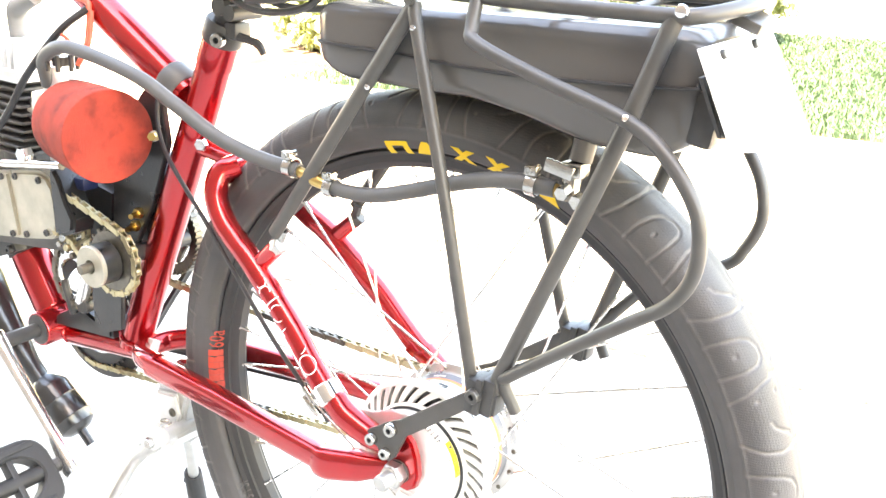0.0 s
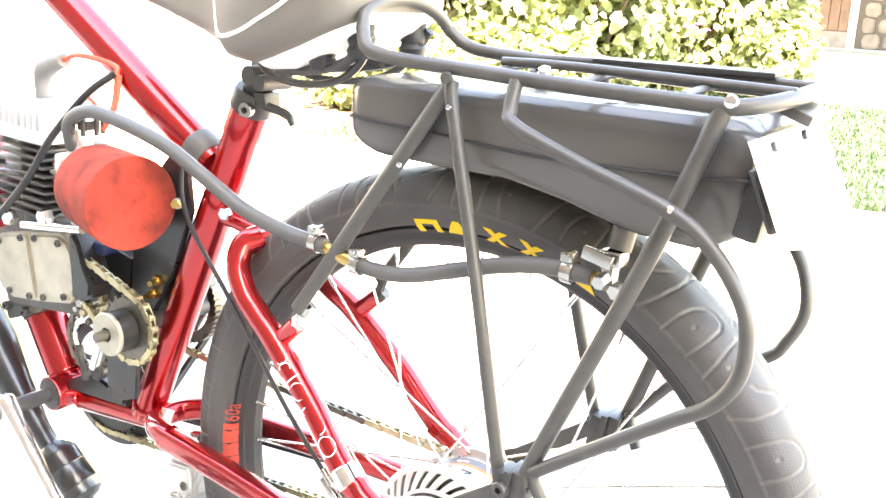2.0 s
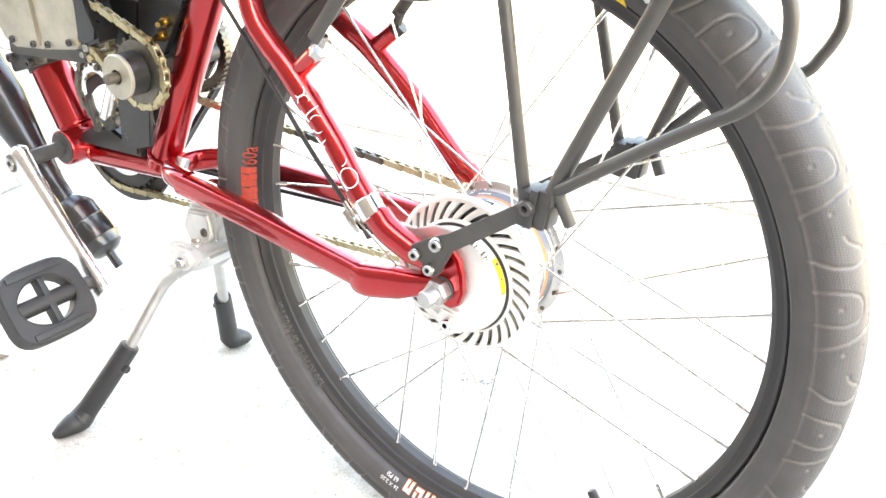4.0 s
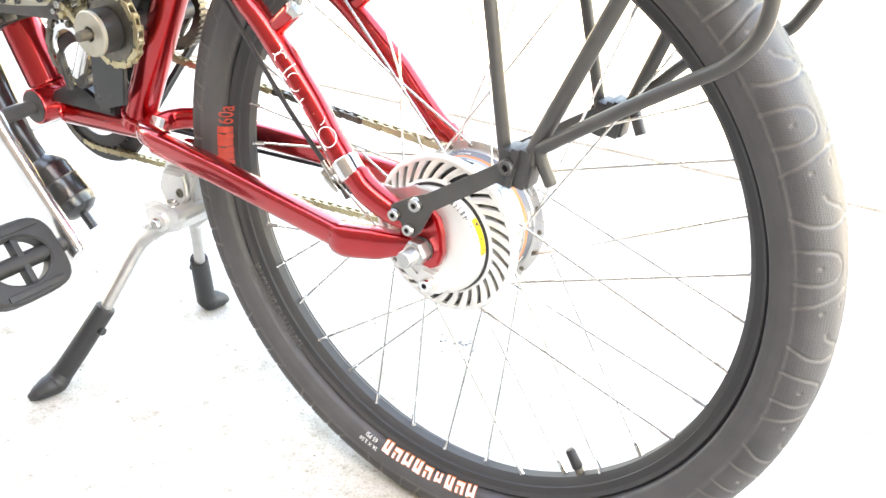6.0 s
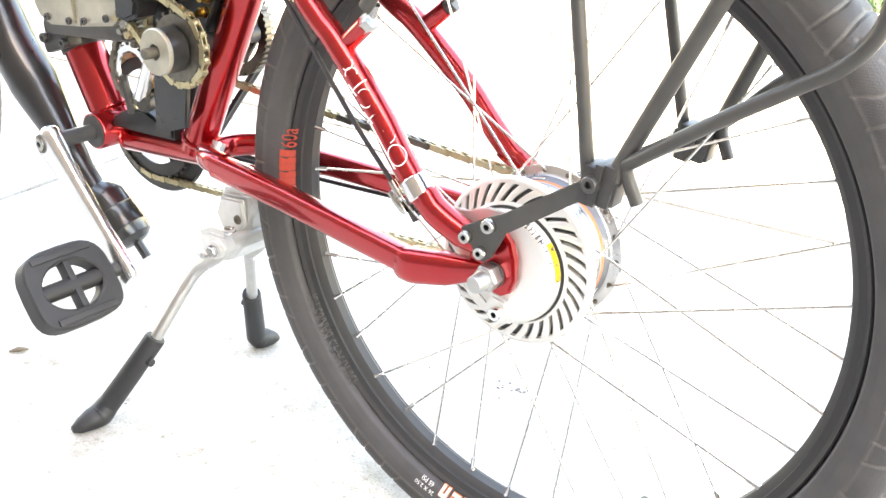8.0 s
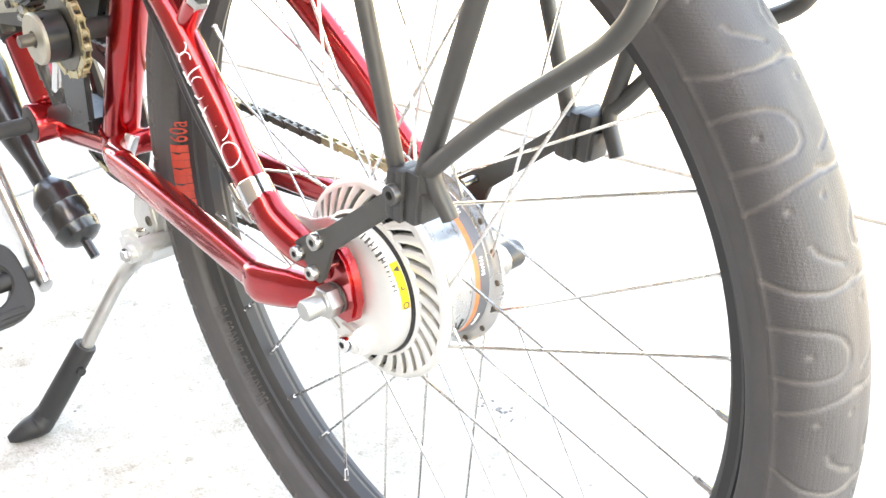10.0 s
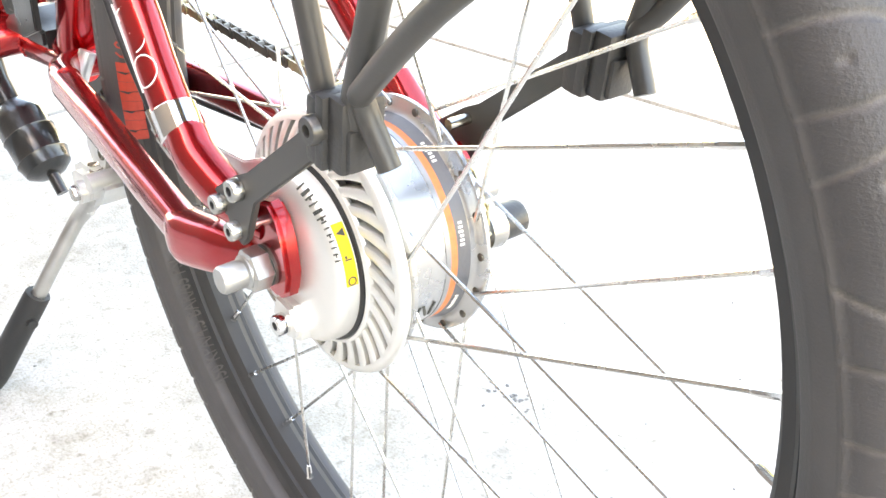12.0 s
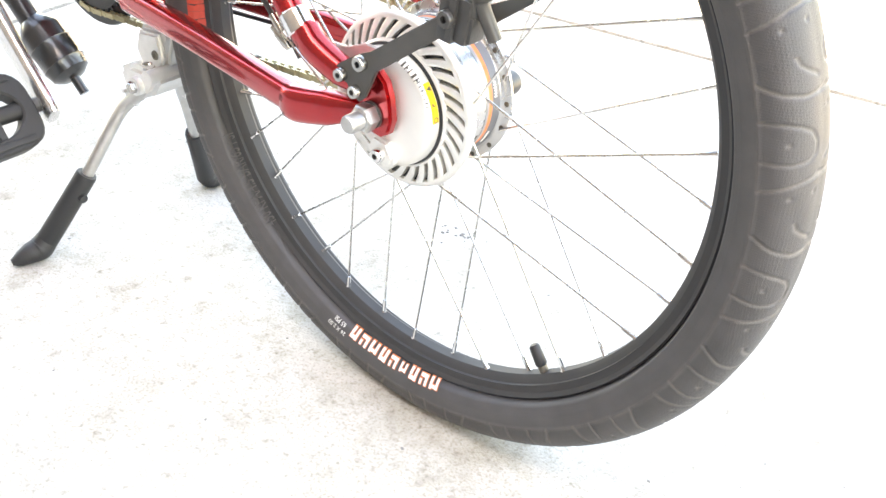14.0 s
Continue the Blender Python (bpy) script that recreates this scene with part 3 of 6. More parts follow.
box(bm, round_wheel(radians(19), 0.0516, -0.0447), (0.0006, 0.0036, 0.0007), pose(0, 0, 0, 0, -19, 0))
box(bm, round_wheel(radians(20.6), 0.0516, -0.0457), (0.0006, 0.0010, 0.0016), pose(0, 0, 0, 0, -20.6, 0))
part("label_mark", bm, M_DARKPRINT, brake, "small black sign")
for q in range(13):
    bm = B()
    big = q < 6
    t0 = radians(72 - 5.0 * q) if big else radians(44 - 4.0 * (q - 6))
    rr_, yy_ = (0.0498, -0.0500) if big else (0.0500, -0.0498)
    turn_ = pose(0, 0, 0, 0, -math.degrees(t0), 0) @ pose(0, 0, 0, 0, 0, -40)
    hgt = 0.0052 if big else 0.0030
    box(bm, round_wheel(t0, rr_, yy_), (0.0007, hgt, 0.0008), turn_)
    if q % 3 == 1 and big:
        box(bm, round_wheel(t0 - 0.022, rr_, yy_), (0.0007, hgt, 0.0008), turn_)
    elif q % 3 == 2:
        box(bm, round_wheel(t0 - 0.012, rr_, yy_), (0.0007, hgt * 0.25, 0.0022), turn_)
    part("print_bar", bm, M_DARKPRINT, brake)
# reaction strap from the brake plate forward under the stay, and the black cable tab with its adjuster
bm = B()
slab(bm, [(-0.072, 0.381), (-0.066, 0.3735), (-0.045, 0.3700), (-0.022, 0.3760), (0.002, 0.3840), (0.002, 0.3925), (-0.018, 0.3925), (-0.040, 0.3835)], -0.0535, -0.0505, 0.001)
part("brake_strap", bm, M_CAST, brake, "silver brake reaction strap")
bm = B()
slab(bm, [(-0.097, 0.384), (-0.089, 0.390), (-0.079, 0.384), (-0.083, 0.364), (-0.088, 0.361), (-0.096, 0.371)], -0.0650, -0.0620, 0.0008)
tab = part("cable_tab", bm, M_BLACK, bike, "black steel cable tab below the chrome collar")
bm = B()
tube(bm, [(-0.108, -0.0735, 0.3875), (-0.104, -0.0725, 0.3835), (-0.103, -0.072, 0.3825), (-0.095, -0.0695, 0.3735), (-0.092, -0.069, 0.3705)], [0.0030, 0.0030, 0.0042, 0.0042, 0.0030], 10)
part("adjuster", bm, M_ZINC, tab, "zinc cable adjuster")
# axle with nuts
bm = B()
rod(bm, (0, -0.084, 0.34), (0, 0.084, 0.34), 0.0052, 14)
axle = part("axle", bm, M_STEEL, bike)
for s in (-1, 1):
    bm = B()
    lathe(bm, [(0, 0), (0, 0.0112), (0.0015, 0.0122), (0.0105, 0.0122), (0.0120, 0.0108), (0.0122, 0)], (0, s * 0.0668, 0.34), (0, s, 0), 6)
    lathe(bm, [(0.0115, 0.0098), (0.0128, 0.0096), (0.0138, 0.0080), (0.0255, 0.0079), (0.0272, 0.0068), (0.0276, 0.0)], (0, s * 0.0668, 0.34), (0, s, 0), 24)
    part("axle_nut", bm, M_STAND, axle, "chrome capped axle nut")
    bm = B()
    lathe(bm, [(0, 0.006), (0, 0.0118), (0.0020, 0.0118), (0.0020, 0.006)], (0, s * 0.0650, 0.34), (0, s, 0), 24)
    part("washer", bm, M_BLACK, axle)
bm = B()
lathe(bm, [(0.058, 0.0), (0.058, 0.024), (0.064, 0.025), (0.070, 0.022), (0.070, 0.0)], HUB, (0, 1, 0), 28)
part("shift_drum", bm, M_ENGBLK, hub, "black shift drum")
bm = B()
lathe(bm, [(0.017, 0.0), (0.017, 0.0105), (0.014, 0.0115), (0.000, 0.0115), (0.000, 0.0)], (0.024, 0.077, 0.327), (0, 1, 0), 24)
part("shift_interface", bm, M_ENGBLK, hub, "black shift cable drum cap")
bm = B()
lathe(bm, [(-0.012, 0.005), (-0.012, 0.0125), (-0.003, 0.0135), (0.0, 0.012), (0.0, 0.005)], (0.024, 0.077, 0.327), (0, 1, 0), 24)
part("shift_collar", bm, M_ZINC, hub)
# rear sprocket
bm = B()
n = 20
lathe(bm, [(0.046, 0.02), (0.046, 0.0425), (0.0485, 0.0425), (0.0485, 0.02)], HUB, (0, 1, 0), 40, closed=True)
for q in range(n):
    box(bm, round_wheel(2 * math.pi * q / n, 0.0440, 0.0472), (0.005, 0.002, 0.004), pose(0, 0, 0, 0, -360 * q / n, 0))
part("rear_sprocket", bm, M_CHAIND, hub)

# ---------------------------------------------------------------- frame
bm = B()
ST0, ST1 = V(-0.450, 0, 0.325), V(-0.272, 0, 0.706)
rod(bm, ST0, ST1, 0.0188, 28)
frame_ob = part("bicycle_frame", bm, M_RED, bike, "glossy candy red steel frame")
tt = (V(-0.573, 0, 0.798) - V(-0.340, 0, 0.651)).normalized()


def fpart(name, pts, r, seg=16, n=0, mat=M_RED, label="", flat=1.0, box_n=0):
    b = B()
    tube(b, spline(pts, n) if n else pts, r, seg, flat=flat, box_n=box_n)
    return part(name, b, mat, frame_ob, label)


fpart("top_tube", [(-0.325, 0, 0.641), tuple(V(-0.340, 0, 0.651) + tt * 0.72)], 0.0195, 24)
fpart("down_tube", [(-0.602, 0, 0.327), (-0.662, 0, 0.43), (-0.806, 0, 0.70), (-0.955, 0, 0.92)], 0.0245, 24, 6)
bm = B()
lathe(bm, [(-0.036, 0.0165), (-0.036, 0.0215), (-0.034, 0.0225), (0.034, 0.0225), (0.036, 0.0215), (0.036, 0.0165)], (-0.592, 0, 0.320), (0, 1, 0), 32)
part("bottom_bracket_shell", bm, M_RED, frame_ob)
bm = B()
lathe(bm, [(-0.0385, 0.008), (-0.0385, 0.0165), (-0.037, 0.0195), (0.037, 0.0195), (0.0385, 0.0165), (0.0385, 0.008)], (-0.592, 0, 0.320), (0, 1, 0), 32)
part("bearing_cup", bm, M_ENGBLK, frame_ob)
fpart("lower_strut", [(-0.575, 0, 0.308), (-0.436, 0, 0.323)], 0.0148, 18)
fpart("seat_tube_collar", [tuple(ST1 - (ST1 - ST0).normalized() * 0.03), tuple(ST1)], 0.0200, 28)
# weld beads, as small uneven rings
for c, d, r in ((V(-0.444, 0, 0.338), (ST1 - ST0).normalized(), 0.0200), (V(-0.602, 0, 0.339), V(-0.5, 0, 0.9).normalized(), 0.0250), (V(-0.571, 0, 0.3125), V(1, 0, 0.1).normalized(), 0.0158)):
    bm = B()
    u = d.cross(V(0, 1, 0)).normalized()
    w = d.cross(u)
    ring = [c + (u * math.cos(t) + w * math.sin(t)) * (r + 0.0006 * math.sin(t * 17)) for t in np.linspace(0, 2 * math.pi, 60, endpoint=False)]
    tube(bm, ring, 0.0022, 6, closed=True)
    part("weld_bead", bm, M_RED, frame_ob)
for s in (-1, 1):
    cs = [(-0.370, s * 0.041, 0.3355), (-0.28, s * 0.0510, 0.3345), (-0.21, s * 0.0590, 0.3325), (-0.080, s * 0.0735, 0.3275)]
    fpart("chainstay", cs, [0.0108, 0.0108, 0.0105, 0.0100], 28, 6, flat=1.22, box_n=3.6)
    fpart("chainstay_end", [(-0.091, s * 0.0728, 0.3278), (-0.078, s * 0.0738, 0.3270), (-0.045, s * 0.0690, 0.3325), (-0.010, s * 0.0605, 0.3390)], [0.0113, 0.0128, 0.0118, 0.0060], 24, 5, flat=1.28, box_n=3.2)
    ss = [(-0.2360, s * 0.0200, 0.5850), (-0.2480, s * 0.0340, 0.5770), (-0.2470, s * 0.0430, 0.5570), (-0.2310, s * 0.0500, 0.5350), (-0.2090, s * 0.0540, 0.5180), (-0.1840, s * 0.0580, 0.5010), (-0.1290, s * 0.0650, 0.4520), (-0.1030, s * 0.0685, 0.4230), (-0.0820, s * 0.0705, 0.4010), (-0.0670, s * 0.0715, 0.3890)]
    fpart("seat_stay", ss, 0.0120, 22, 6)
    fpart("seat_stay_end", [(-0.070, s * 0.0712, 0.3945), (-0.057, s * 0.0718, 0.3830), (-0.030, s * 0.0680, 0.3690), (-0.004, s * 0.0605, 0.3580)], [0.0116, 0.0122, 0.0118, 0.0066], 20, 5, box_n=2.6)
    if s < 0:
        bm = B()
        cc = V(-0.0790, s * 0.0708, 0.3980)
        dd = (V(-0.0790, s * 0.0708, 0.3980) - V(-0.1030, s * 0.0685, 0.4230)).normalized()
        tube(bm, [cc - dd * 0.0095, cc - dd * 0.0085, cc + dd * 0.0085, cc + dd * 0.0095], [0.0122, 0.0130, 0.0130, 0.0122], 28)
        part("chrome_collar", bm, M_CHROME, frame_ob, "polished chrome collar")
    bm = B()
    outline = [(-0.026, 0.3480), (-0.024, 0.366), (-0.006, 0.376), (0.006, 0.379), (0.014, 0.372), (0.019, 0.358), (0.021, 0.340), (0.017, 0.327), (0.008, 0.3215), (-0.004, 0.323), (-0.013, 0.331), (-0.022, 0.338)]
    slab(bm, outline, s * 0.0555, s * 0.0652, 0.0022)
    part("dropout", bm, M_RED, frame_ob)
    bm = B()
    bp = V(-0.1600, s * 0.0560, 0.5180)
    rod(bm, bp + V(-0.012, 0, -0.012), bp + V(0.008, s * 0.002, 0.006), 0.0088, 16)
    part("brake_boss", bm, M_RED, frame_ob)
    bm = B()
    slab(bm, [(-0.086, 0.394), (-0.076, 0.388), (-0.070, 0.397), (-0.078, 0.405)], s * 0.058, s * 0.066, 0.001)
    part("lug", bm, M_RED, frame_ob)
fpart("stay_bridge", [(-0.252, -0.034, 0.568), (-0.243, 0, 0.580), (-0.252, 0.034, 0.568)], 0.0085, 14, 6)
fpart("stay_link", [(-0.328, 0, 0.592), (-0.245, 0, 0.578)], [0.0105, 0.0085], 14)
fpart("chainstay_yoke", [(-0.358, -0.0412, 0.3384), (-0.382, -0.0375, 0.3370), (-0.400, -0.030, 0.3350), (-0.412, -0.018, 0.3335), (-0.416, 0, 0.333), (-0.412, 0.018, 0.3335), (-0.400, 0.030, 0.3350), (-0.382, 0.0375, 0.3370), (-0.358, 0.0412, 0.3384)], 0.0110, 20, 6, flat=1.15, box_n=2.4)
# white script on the stays, as one plain looping stroke and a few bars
for s in (-1, 1):
    pa, pb = V(-0.1680, s * 0.0600, 0.4890), V(-0.0910, s * 0.0698, 0.4110)
    dn = (pb - pa).normalized()
    outv = V(0.35, s * 0.90, 0.25)
    outv = (outv - dn * outv.dot(dn)).normalized()
    crs = dn.cross(outv)

    def on_stay(f, phi):
        return pa + (pb - pa) * f + (outv * math.cos(phi) + crs * math.sin(phi)) * 0.0124

    for f0, w, p0, amp, a0, a1 in ((0.04, 0.05, 0.0, 0.55, 0.3, 3.4), (0.13, 0.05, 0.1, 0.6, 2.6, 6.0), (0.36, 0.075, 0.0, 0.75, 0.2, 5.2), (0.60, 0.06, -0.1, 0.6, 1.4, 4.9), (0.71, 0.06, -0.1, 0.7, 1.5, 4.8), (0.88, 0.085, -0.05, 0.85, 0.0, 6.1)):
        bm = B()
        tube(bm, [on_stay(f0 + w * math.sin(t), p0 + amp * 0.8 * math.cos(t)) for t in np.linspace(a0, a1, 20)], 0.00046, 5)
        part("script_stroke", bm, M_DECALW, frame_ob, "white curved script stroke")
    for f0, f1, p0, p1 in ((0.18, 0.30, 0.75, 0.55), (0.23, 0.25, -0.7, 1.0), (0.44, 0.56, 0.70, 0.45), (0.50, 0.52, -0.9, 0.9), (0.54, 0.96, 0.62, 0.62)):
        bm = B()
        tube(bm, [on_stay(f0 + (f1 - f0) * t, p0 + (p1 - p0) * t) for t in np.linspace(0, 1, 8)], 0.0006, 5)
        part("script_bar", bm, M_DECALW, frame_ob)
# head tube, fork and front wheel
HT0, HT1 = V(-0.965, 0, 0.80), V(-0.905, 0, 1.02)
bm = B()
rod(bm, HT0, HT1, 0.019, 20)
part("head_tube", bm, M_RED, frame_ob)
bm = B()
FW = V(-1.225, 0, 0.34)
fork = None
for s in (-1, 1):
    tube(bm, spline([(-0.972, s * 0.02, 0.785), (-0.99, s * 0.048, 0.74), (-1.08, s * 0.052, 0.56), (FW.x + 0.02, s * 0.052, 0.40), (FW.x, s * 0.052, 0.34)], 6), [0.0135, 0.0135, 0.009], 14)
rod(bm, (-0.972, -0.03, 0.785), (-0.972, 0.03, 0.785), 0.016, 14)
fork = part("fork", bm, M_RED, bike)
front_tyre = tyre_mesh("front_tyre", FW, bike, "black front tyre with looped grooves", True, 720)
bm = B()
lathe(bm, [(-0.019, 0.2865), (-0.0195, 0.281), (-0.0155, 0.272), (-0.011, 0.2685), (0.011, 0.2685), (0.0155, 0.272), (0.0195, 0.281), (0.019, 0.2865)], FW, (0, 1, 0), 120)
frim = part("front_rim", bm, M_RIM, bike)
bm = B()
lathe(bm, [(-0.05, 0), (-0.05, 0.012), (-0.036, 0.012), (-0.035, 0.022), (-0.031, 0.022), (-0.03, 0.014), (0.03, 0.014), (0.031, 0.022), (0.035, 0.022), (0.036, 0.012), (0.05, 0.012), (0.05, 0)], FW, (0, 1, 0), 28)
part("front_hub", bm, M_ALU, frim)
for k in range(36):
    a = radians(10 * k)
    s = -1 if k % 2 else 1
    lead = 1 if k % 4 < 2 else -1
    bm = B()
    a2 = a + lead * radians(55)
    rod(bm, FW + V(0.019 * math.cos(a2), s * 0.033, 0.019 * math.sin(a2)), FW + V(0.2695 * math.cos(a), s * 0.003, 0.2695 * math.sin(a)), 0.00105, 5)
    part("spoke", bm, M_STEEL, frim)

# ---------------------------------------------------------------- rack


def rky(s, e=0.0):
    """The rack sits a little off the middle: its near and far sides."""
    return -(0.068 + e) if s < 0 else 0.057 + e


bm = B()
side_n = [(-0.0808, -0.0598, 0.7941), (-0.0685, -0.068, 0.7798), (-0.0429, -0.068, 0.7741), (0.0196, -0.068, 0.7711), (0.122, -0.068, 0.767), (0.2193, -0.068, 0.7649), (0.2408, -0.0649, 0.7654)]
side_f = [(-0.074, 0.050, 0.7930), (-0.060, 0.056, 0.7805), (-0.035, 0.056, 0.775), (0.03, 0.056, 0.772), (0.13, 0.056, 0.768), (0.218, 0.056, 0.766), (0.238, 0.053, 0.7665)]
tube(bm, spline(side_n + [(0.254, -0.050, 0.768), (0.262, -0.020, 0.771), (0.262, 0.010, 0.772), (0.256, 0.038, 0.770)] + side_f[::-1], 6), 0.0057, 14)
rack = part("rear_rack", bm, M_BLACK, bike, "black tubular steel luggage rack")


def rpart(name, pts, r, n=6, flat=1.0, mat=M_BLACK, seg=12):
    b = B()
    tube(b, spline(pts, n) if n else pts, r, seg, flat=flat)
    return part(name, b, mat, rack)


rpart("hoop", [(-0.0808, -0.0598, 0.7941), (-0.0845, -0.050, 0.8080), (-0.083, -0.022, 0.8165), (-0.079, 0.010, 0.8155), (-0.076, 0.036, 0.805), (-0.074, 0.050, 0.7930)], 0.0057)
for s in (-1, 1):
    rpart("front_stay", [(0.0160, rky(s), 0.761), (-0.152, s * 0.0600, 0.538)], 0.0050, 0, 1.4)
    if s < 0:
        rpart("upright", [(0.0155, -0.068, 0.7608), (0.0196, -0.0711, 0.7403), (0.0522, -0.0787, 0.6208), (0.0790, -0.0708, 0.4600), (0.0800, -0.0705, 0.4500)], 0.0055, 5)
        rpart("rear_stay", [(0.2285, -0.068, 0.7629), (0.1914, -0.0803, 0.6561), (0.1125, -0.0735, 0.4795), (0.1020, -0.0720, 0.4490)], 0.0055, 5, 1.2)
    else:
        rpart("upright", [(0.020, 0.057, 0.762), (0.025, 0.060, 0.742), (0.050, 0.066, 0.622), (0.092, 0.072, 0.459)], 0.0055, 5)
        rpart("rear_stay", [(0.230, 0.057, 0.764), (0.190, 0.064, 0.657), (0.126, 0.075, 0.482), (0.116, 0.074, 0.452)], 0.0055, 5, 1.2)
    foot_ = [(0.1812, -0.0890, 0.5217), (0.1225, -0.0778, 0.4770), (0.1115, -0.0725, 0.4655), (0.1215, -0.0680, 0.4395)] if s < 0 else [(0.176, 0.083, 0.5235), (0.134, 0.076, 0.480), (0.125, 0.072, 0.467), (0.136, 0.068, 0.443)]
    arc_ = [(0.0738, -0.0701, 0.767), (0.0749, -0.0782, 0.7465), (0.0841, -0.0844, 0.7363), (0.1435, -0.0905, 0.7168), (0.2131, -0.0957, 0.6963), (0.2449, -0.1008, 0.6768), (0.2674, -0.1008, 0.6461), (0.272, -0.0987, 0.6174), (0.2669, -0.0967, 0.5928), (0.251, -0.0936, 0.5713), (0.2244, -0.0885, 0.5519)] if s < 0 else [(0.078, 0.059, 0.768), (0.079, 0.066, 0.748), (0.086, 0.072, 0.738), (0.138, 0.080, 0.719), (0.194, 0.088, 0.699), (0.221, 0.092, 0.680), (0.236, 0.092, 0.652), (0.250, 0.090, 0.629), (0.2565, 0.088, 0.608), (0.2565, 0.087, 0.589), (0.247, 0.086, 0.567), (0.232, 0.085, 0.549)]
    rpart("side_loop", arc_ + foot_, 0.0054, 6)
    # clamp block with its bolt, and the plate down to the dropout
    cy, cx, cz = (-0.0695, -0.0065, -0.0085) if s < 0 else (0.069, 0.007, -0.005)
    bm = B()
    box(bm, (0.092 + cx, cy, 0.456 + cz), (0.013, 0.024, 0.032), pose(0, 0, 0, 0, 8, 0), 0.003)
    box(bm, (0.1065 + cx, cy, 0.458 + cz), (0.012, 0.022, 0.034), pose(0, 0, 0, 0, 8, 0), 0.003)
    box(bm, (0.099 + cx, cy, 0.458 + cz), (0.006, 0.027, 0.034), pose(0, 0, 0, 0, 8, 0), 0.001)
    box(bm, (0.0995 + cx, cy, 0.454 + cz), (0.030, 0.017, 0.020), pose(0, 0, 0, 0, 8, 0), 0.002)
    part("clamp_block", bm, M_ENGBLK, rack)
    bm = B()
    lathe(bm, [(0, 0), (0, 0.0088), (0.0018, 0.0088), (0.0018, 0.0078), (0.0034, 0.0078), (0.0034, 0)], (0.0895, s * 0.0770, 0.4505), (0, s, 0), 20)
    socket_bolt(bm, (0.0895, s * 0.0802, 0.4505), (0, s, 0), 0.0066, 0.0068)
    part("clamp_bolt", bm, M_BLACKBOLT, rack, "worn black socket bolt")
    bm = B()
    yp = s * 0.0732
    slab(bm, [(0.094, 0.460), (0.0985, 0.452), (0.093, 0.442), (0.016, 0.3855), (0.0035, 0.3600), (-0.003, 0.3540), (-0.012, 0.3570), (-0.0165, 0.3660), (-0.0275, 0.3665), (-0.0295, 0.3780), (-0.020, 0.3840), (-0.003, 0.3945), (0.010, 0.4005)], min(yp, yp + s * 0.004), max(yp, yp + s * 0.004), 0.0008)
    part("mount_plate", bm, M_BLACK, rack, "black steel mounting plate")
    for x, z, rr in ((0.0015, 0.3890, 0.0063), (-0.0205, 0.3730, 0.0057), (-0.0050, 0.3632, 0.0055)):
        bm = B()
        socket_bolt(bm, (x, yp + s * 0.0042, z), (0, s, 0), rr, 0.006)
        rod(bm, (x, s * 0.058, z), (x, yp + s * 0.0042, z), rr * 0.55, 10)
        part("plate_bolt", bm, M_ZINC, rack)
    bm = B()
    lathe(bm, [(0, 0), (0, 0.0048), (0.0022, 0.0042), (0.003, 0.002), (0.003, 0)], (0.2355, rky(s, 0.0068), 0.7690), (0, s, 0), 14)
    part("rivet", bm, M_CHROME, rack, "bright round rivet")
    bm = B()
    lathe(bm, [(0, 0), (0, 0.005), (0.004, 0.0045), (0.004, 0)], (0.0160, rky(s, 0.0068), 0.7640), (0, s, 0), 12)
    part("deck_bolt", bm, M_BLACK, rack)
bm = B()
lathe(bm, [(0, 0), (0, 0.0050), (0.003, 0.0045), (0.0045, 0.002), (0.0045, 0)], (0.092, -0.062, 0.7742), (0, -0.3, 1), 12)
part("deck_screw", bm, M_CHROME, rack, "bright screw head")
# chrome studs put in for the small white glints on stays and loop
for p_, d_ in (((0.0195, -0.0765, 0.7425), (0, -1, 0)), ((-0.0300, -0.0715, 0.691), (0, -1, 0)), ((0.2130, -0.1008, 0.6994), (0.2, -0.8, 0.5))):
    bm = B()
    lathe(bm, [(0, 0), (0, 0.0026), (0.0012, 0.0022), (0.0016, 0)], p_, d_, 10)
    part("glint_stud", bm, M_CHROME, rack, "small chrome stud standing for a weld glint")
for x in (0.04, 0.12, 0.20):
    rpart("cross_bar", [(x, -0.067, 0.769), (x, -0.006, 0.772), (x, 0.056, 0.769)], 0.0042, 4, 0.6)
for y in (-0.028, 0.028):
    rpart("deck_bar", [(0.035, y, 0.776), (0.10, y, 0.777), (0.262, y, 0.774)], 0.0036, 4)
bm = B()
box(bm, (0.160, 0.030, 0.7795), (0.14, 0.028, 0.004), pose(0, 0, 0, 0, 0, 4), 0.001)
part("strap", bm, M_RUBBER, rack, "black rubber strap lying on the deck")

# ---------------------------------------------------------------- fuel tank
def tank_bottom(x):
    return float(np.interp(x, [-0.085, -0.06, 0.02, 0.065, 0.115, 0.165, 0.215, 0.248], [0.700, 0.690, 0.6875, 0.6875, 0.678, 0.664, 0.661, 0.6735]))


bm = B()
nx, ny = 40, 28
rings = []
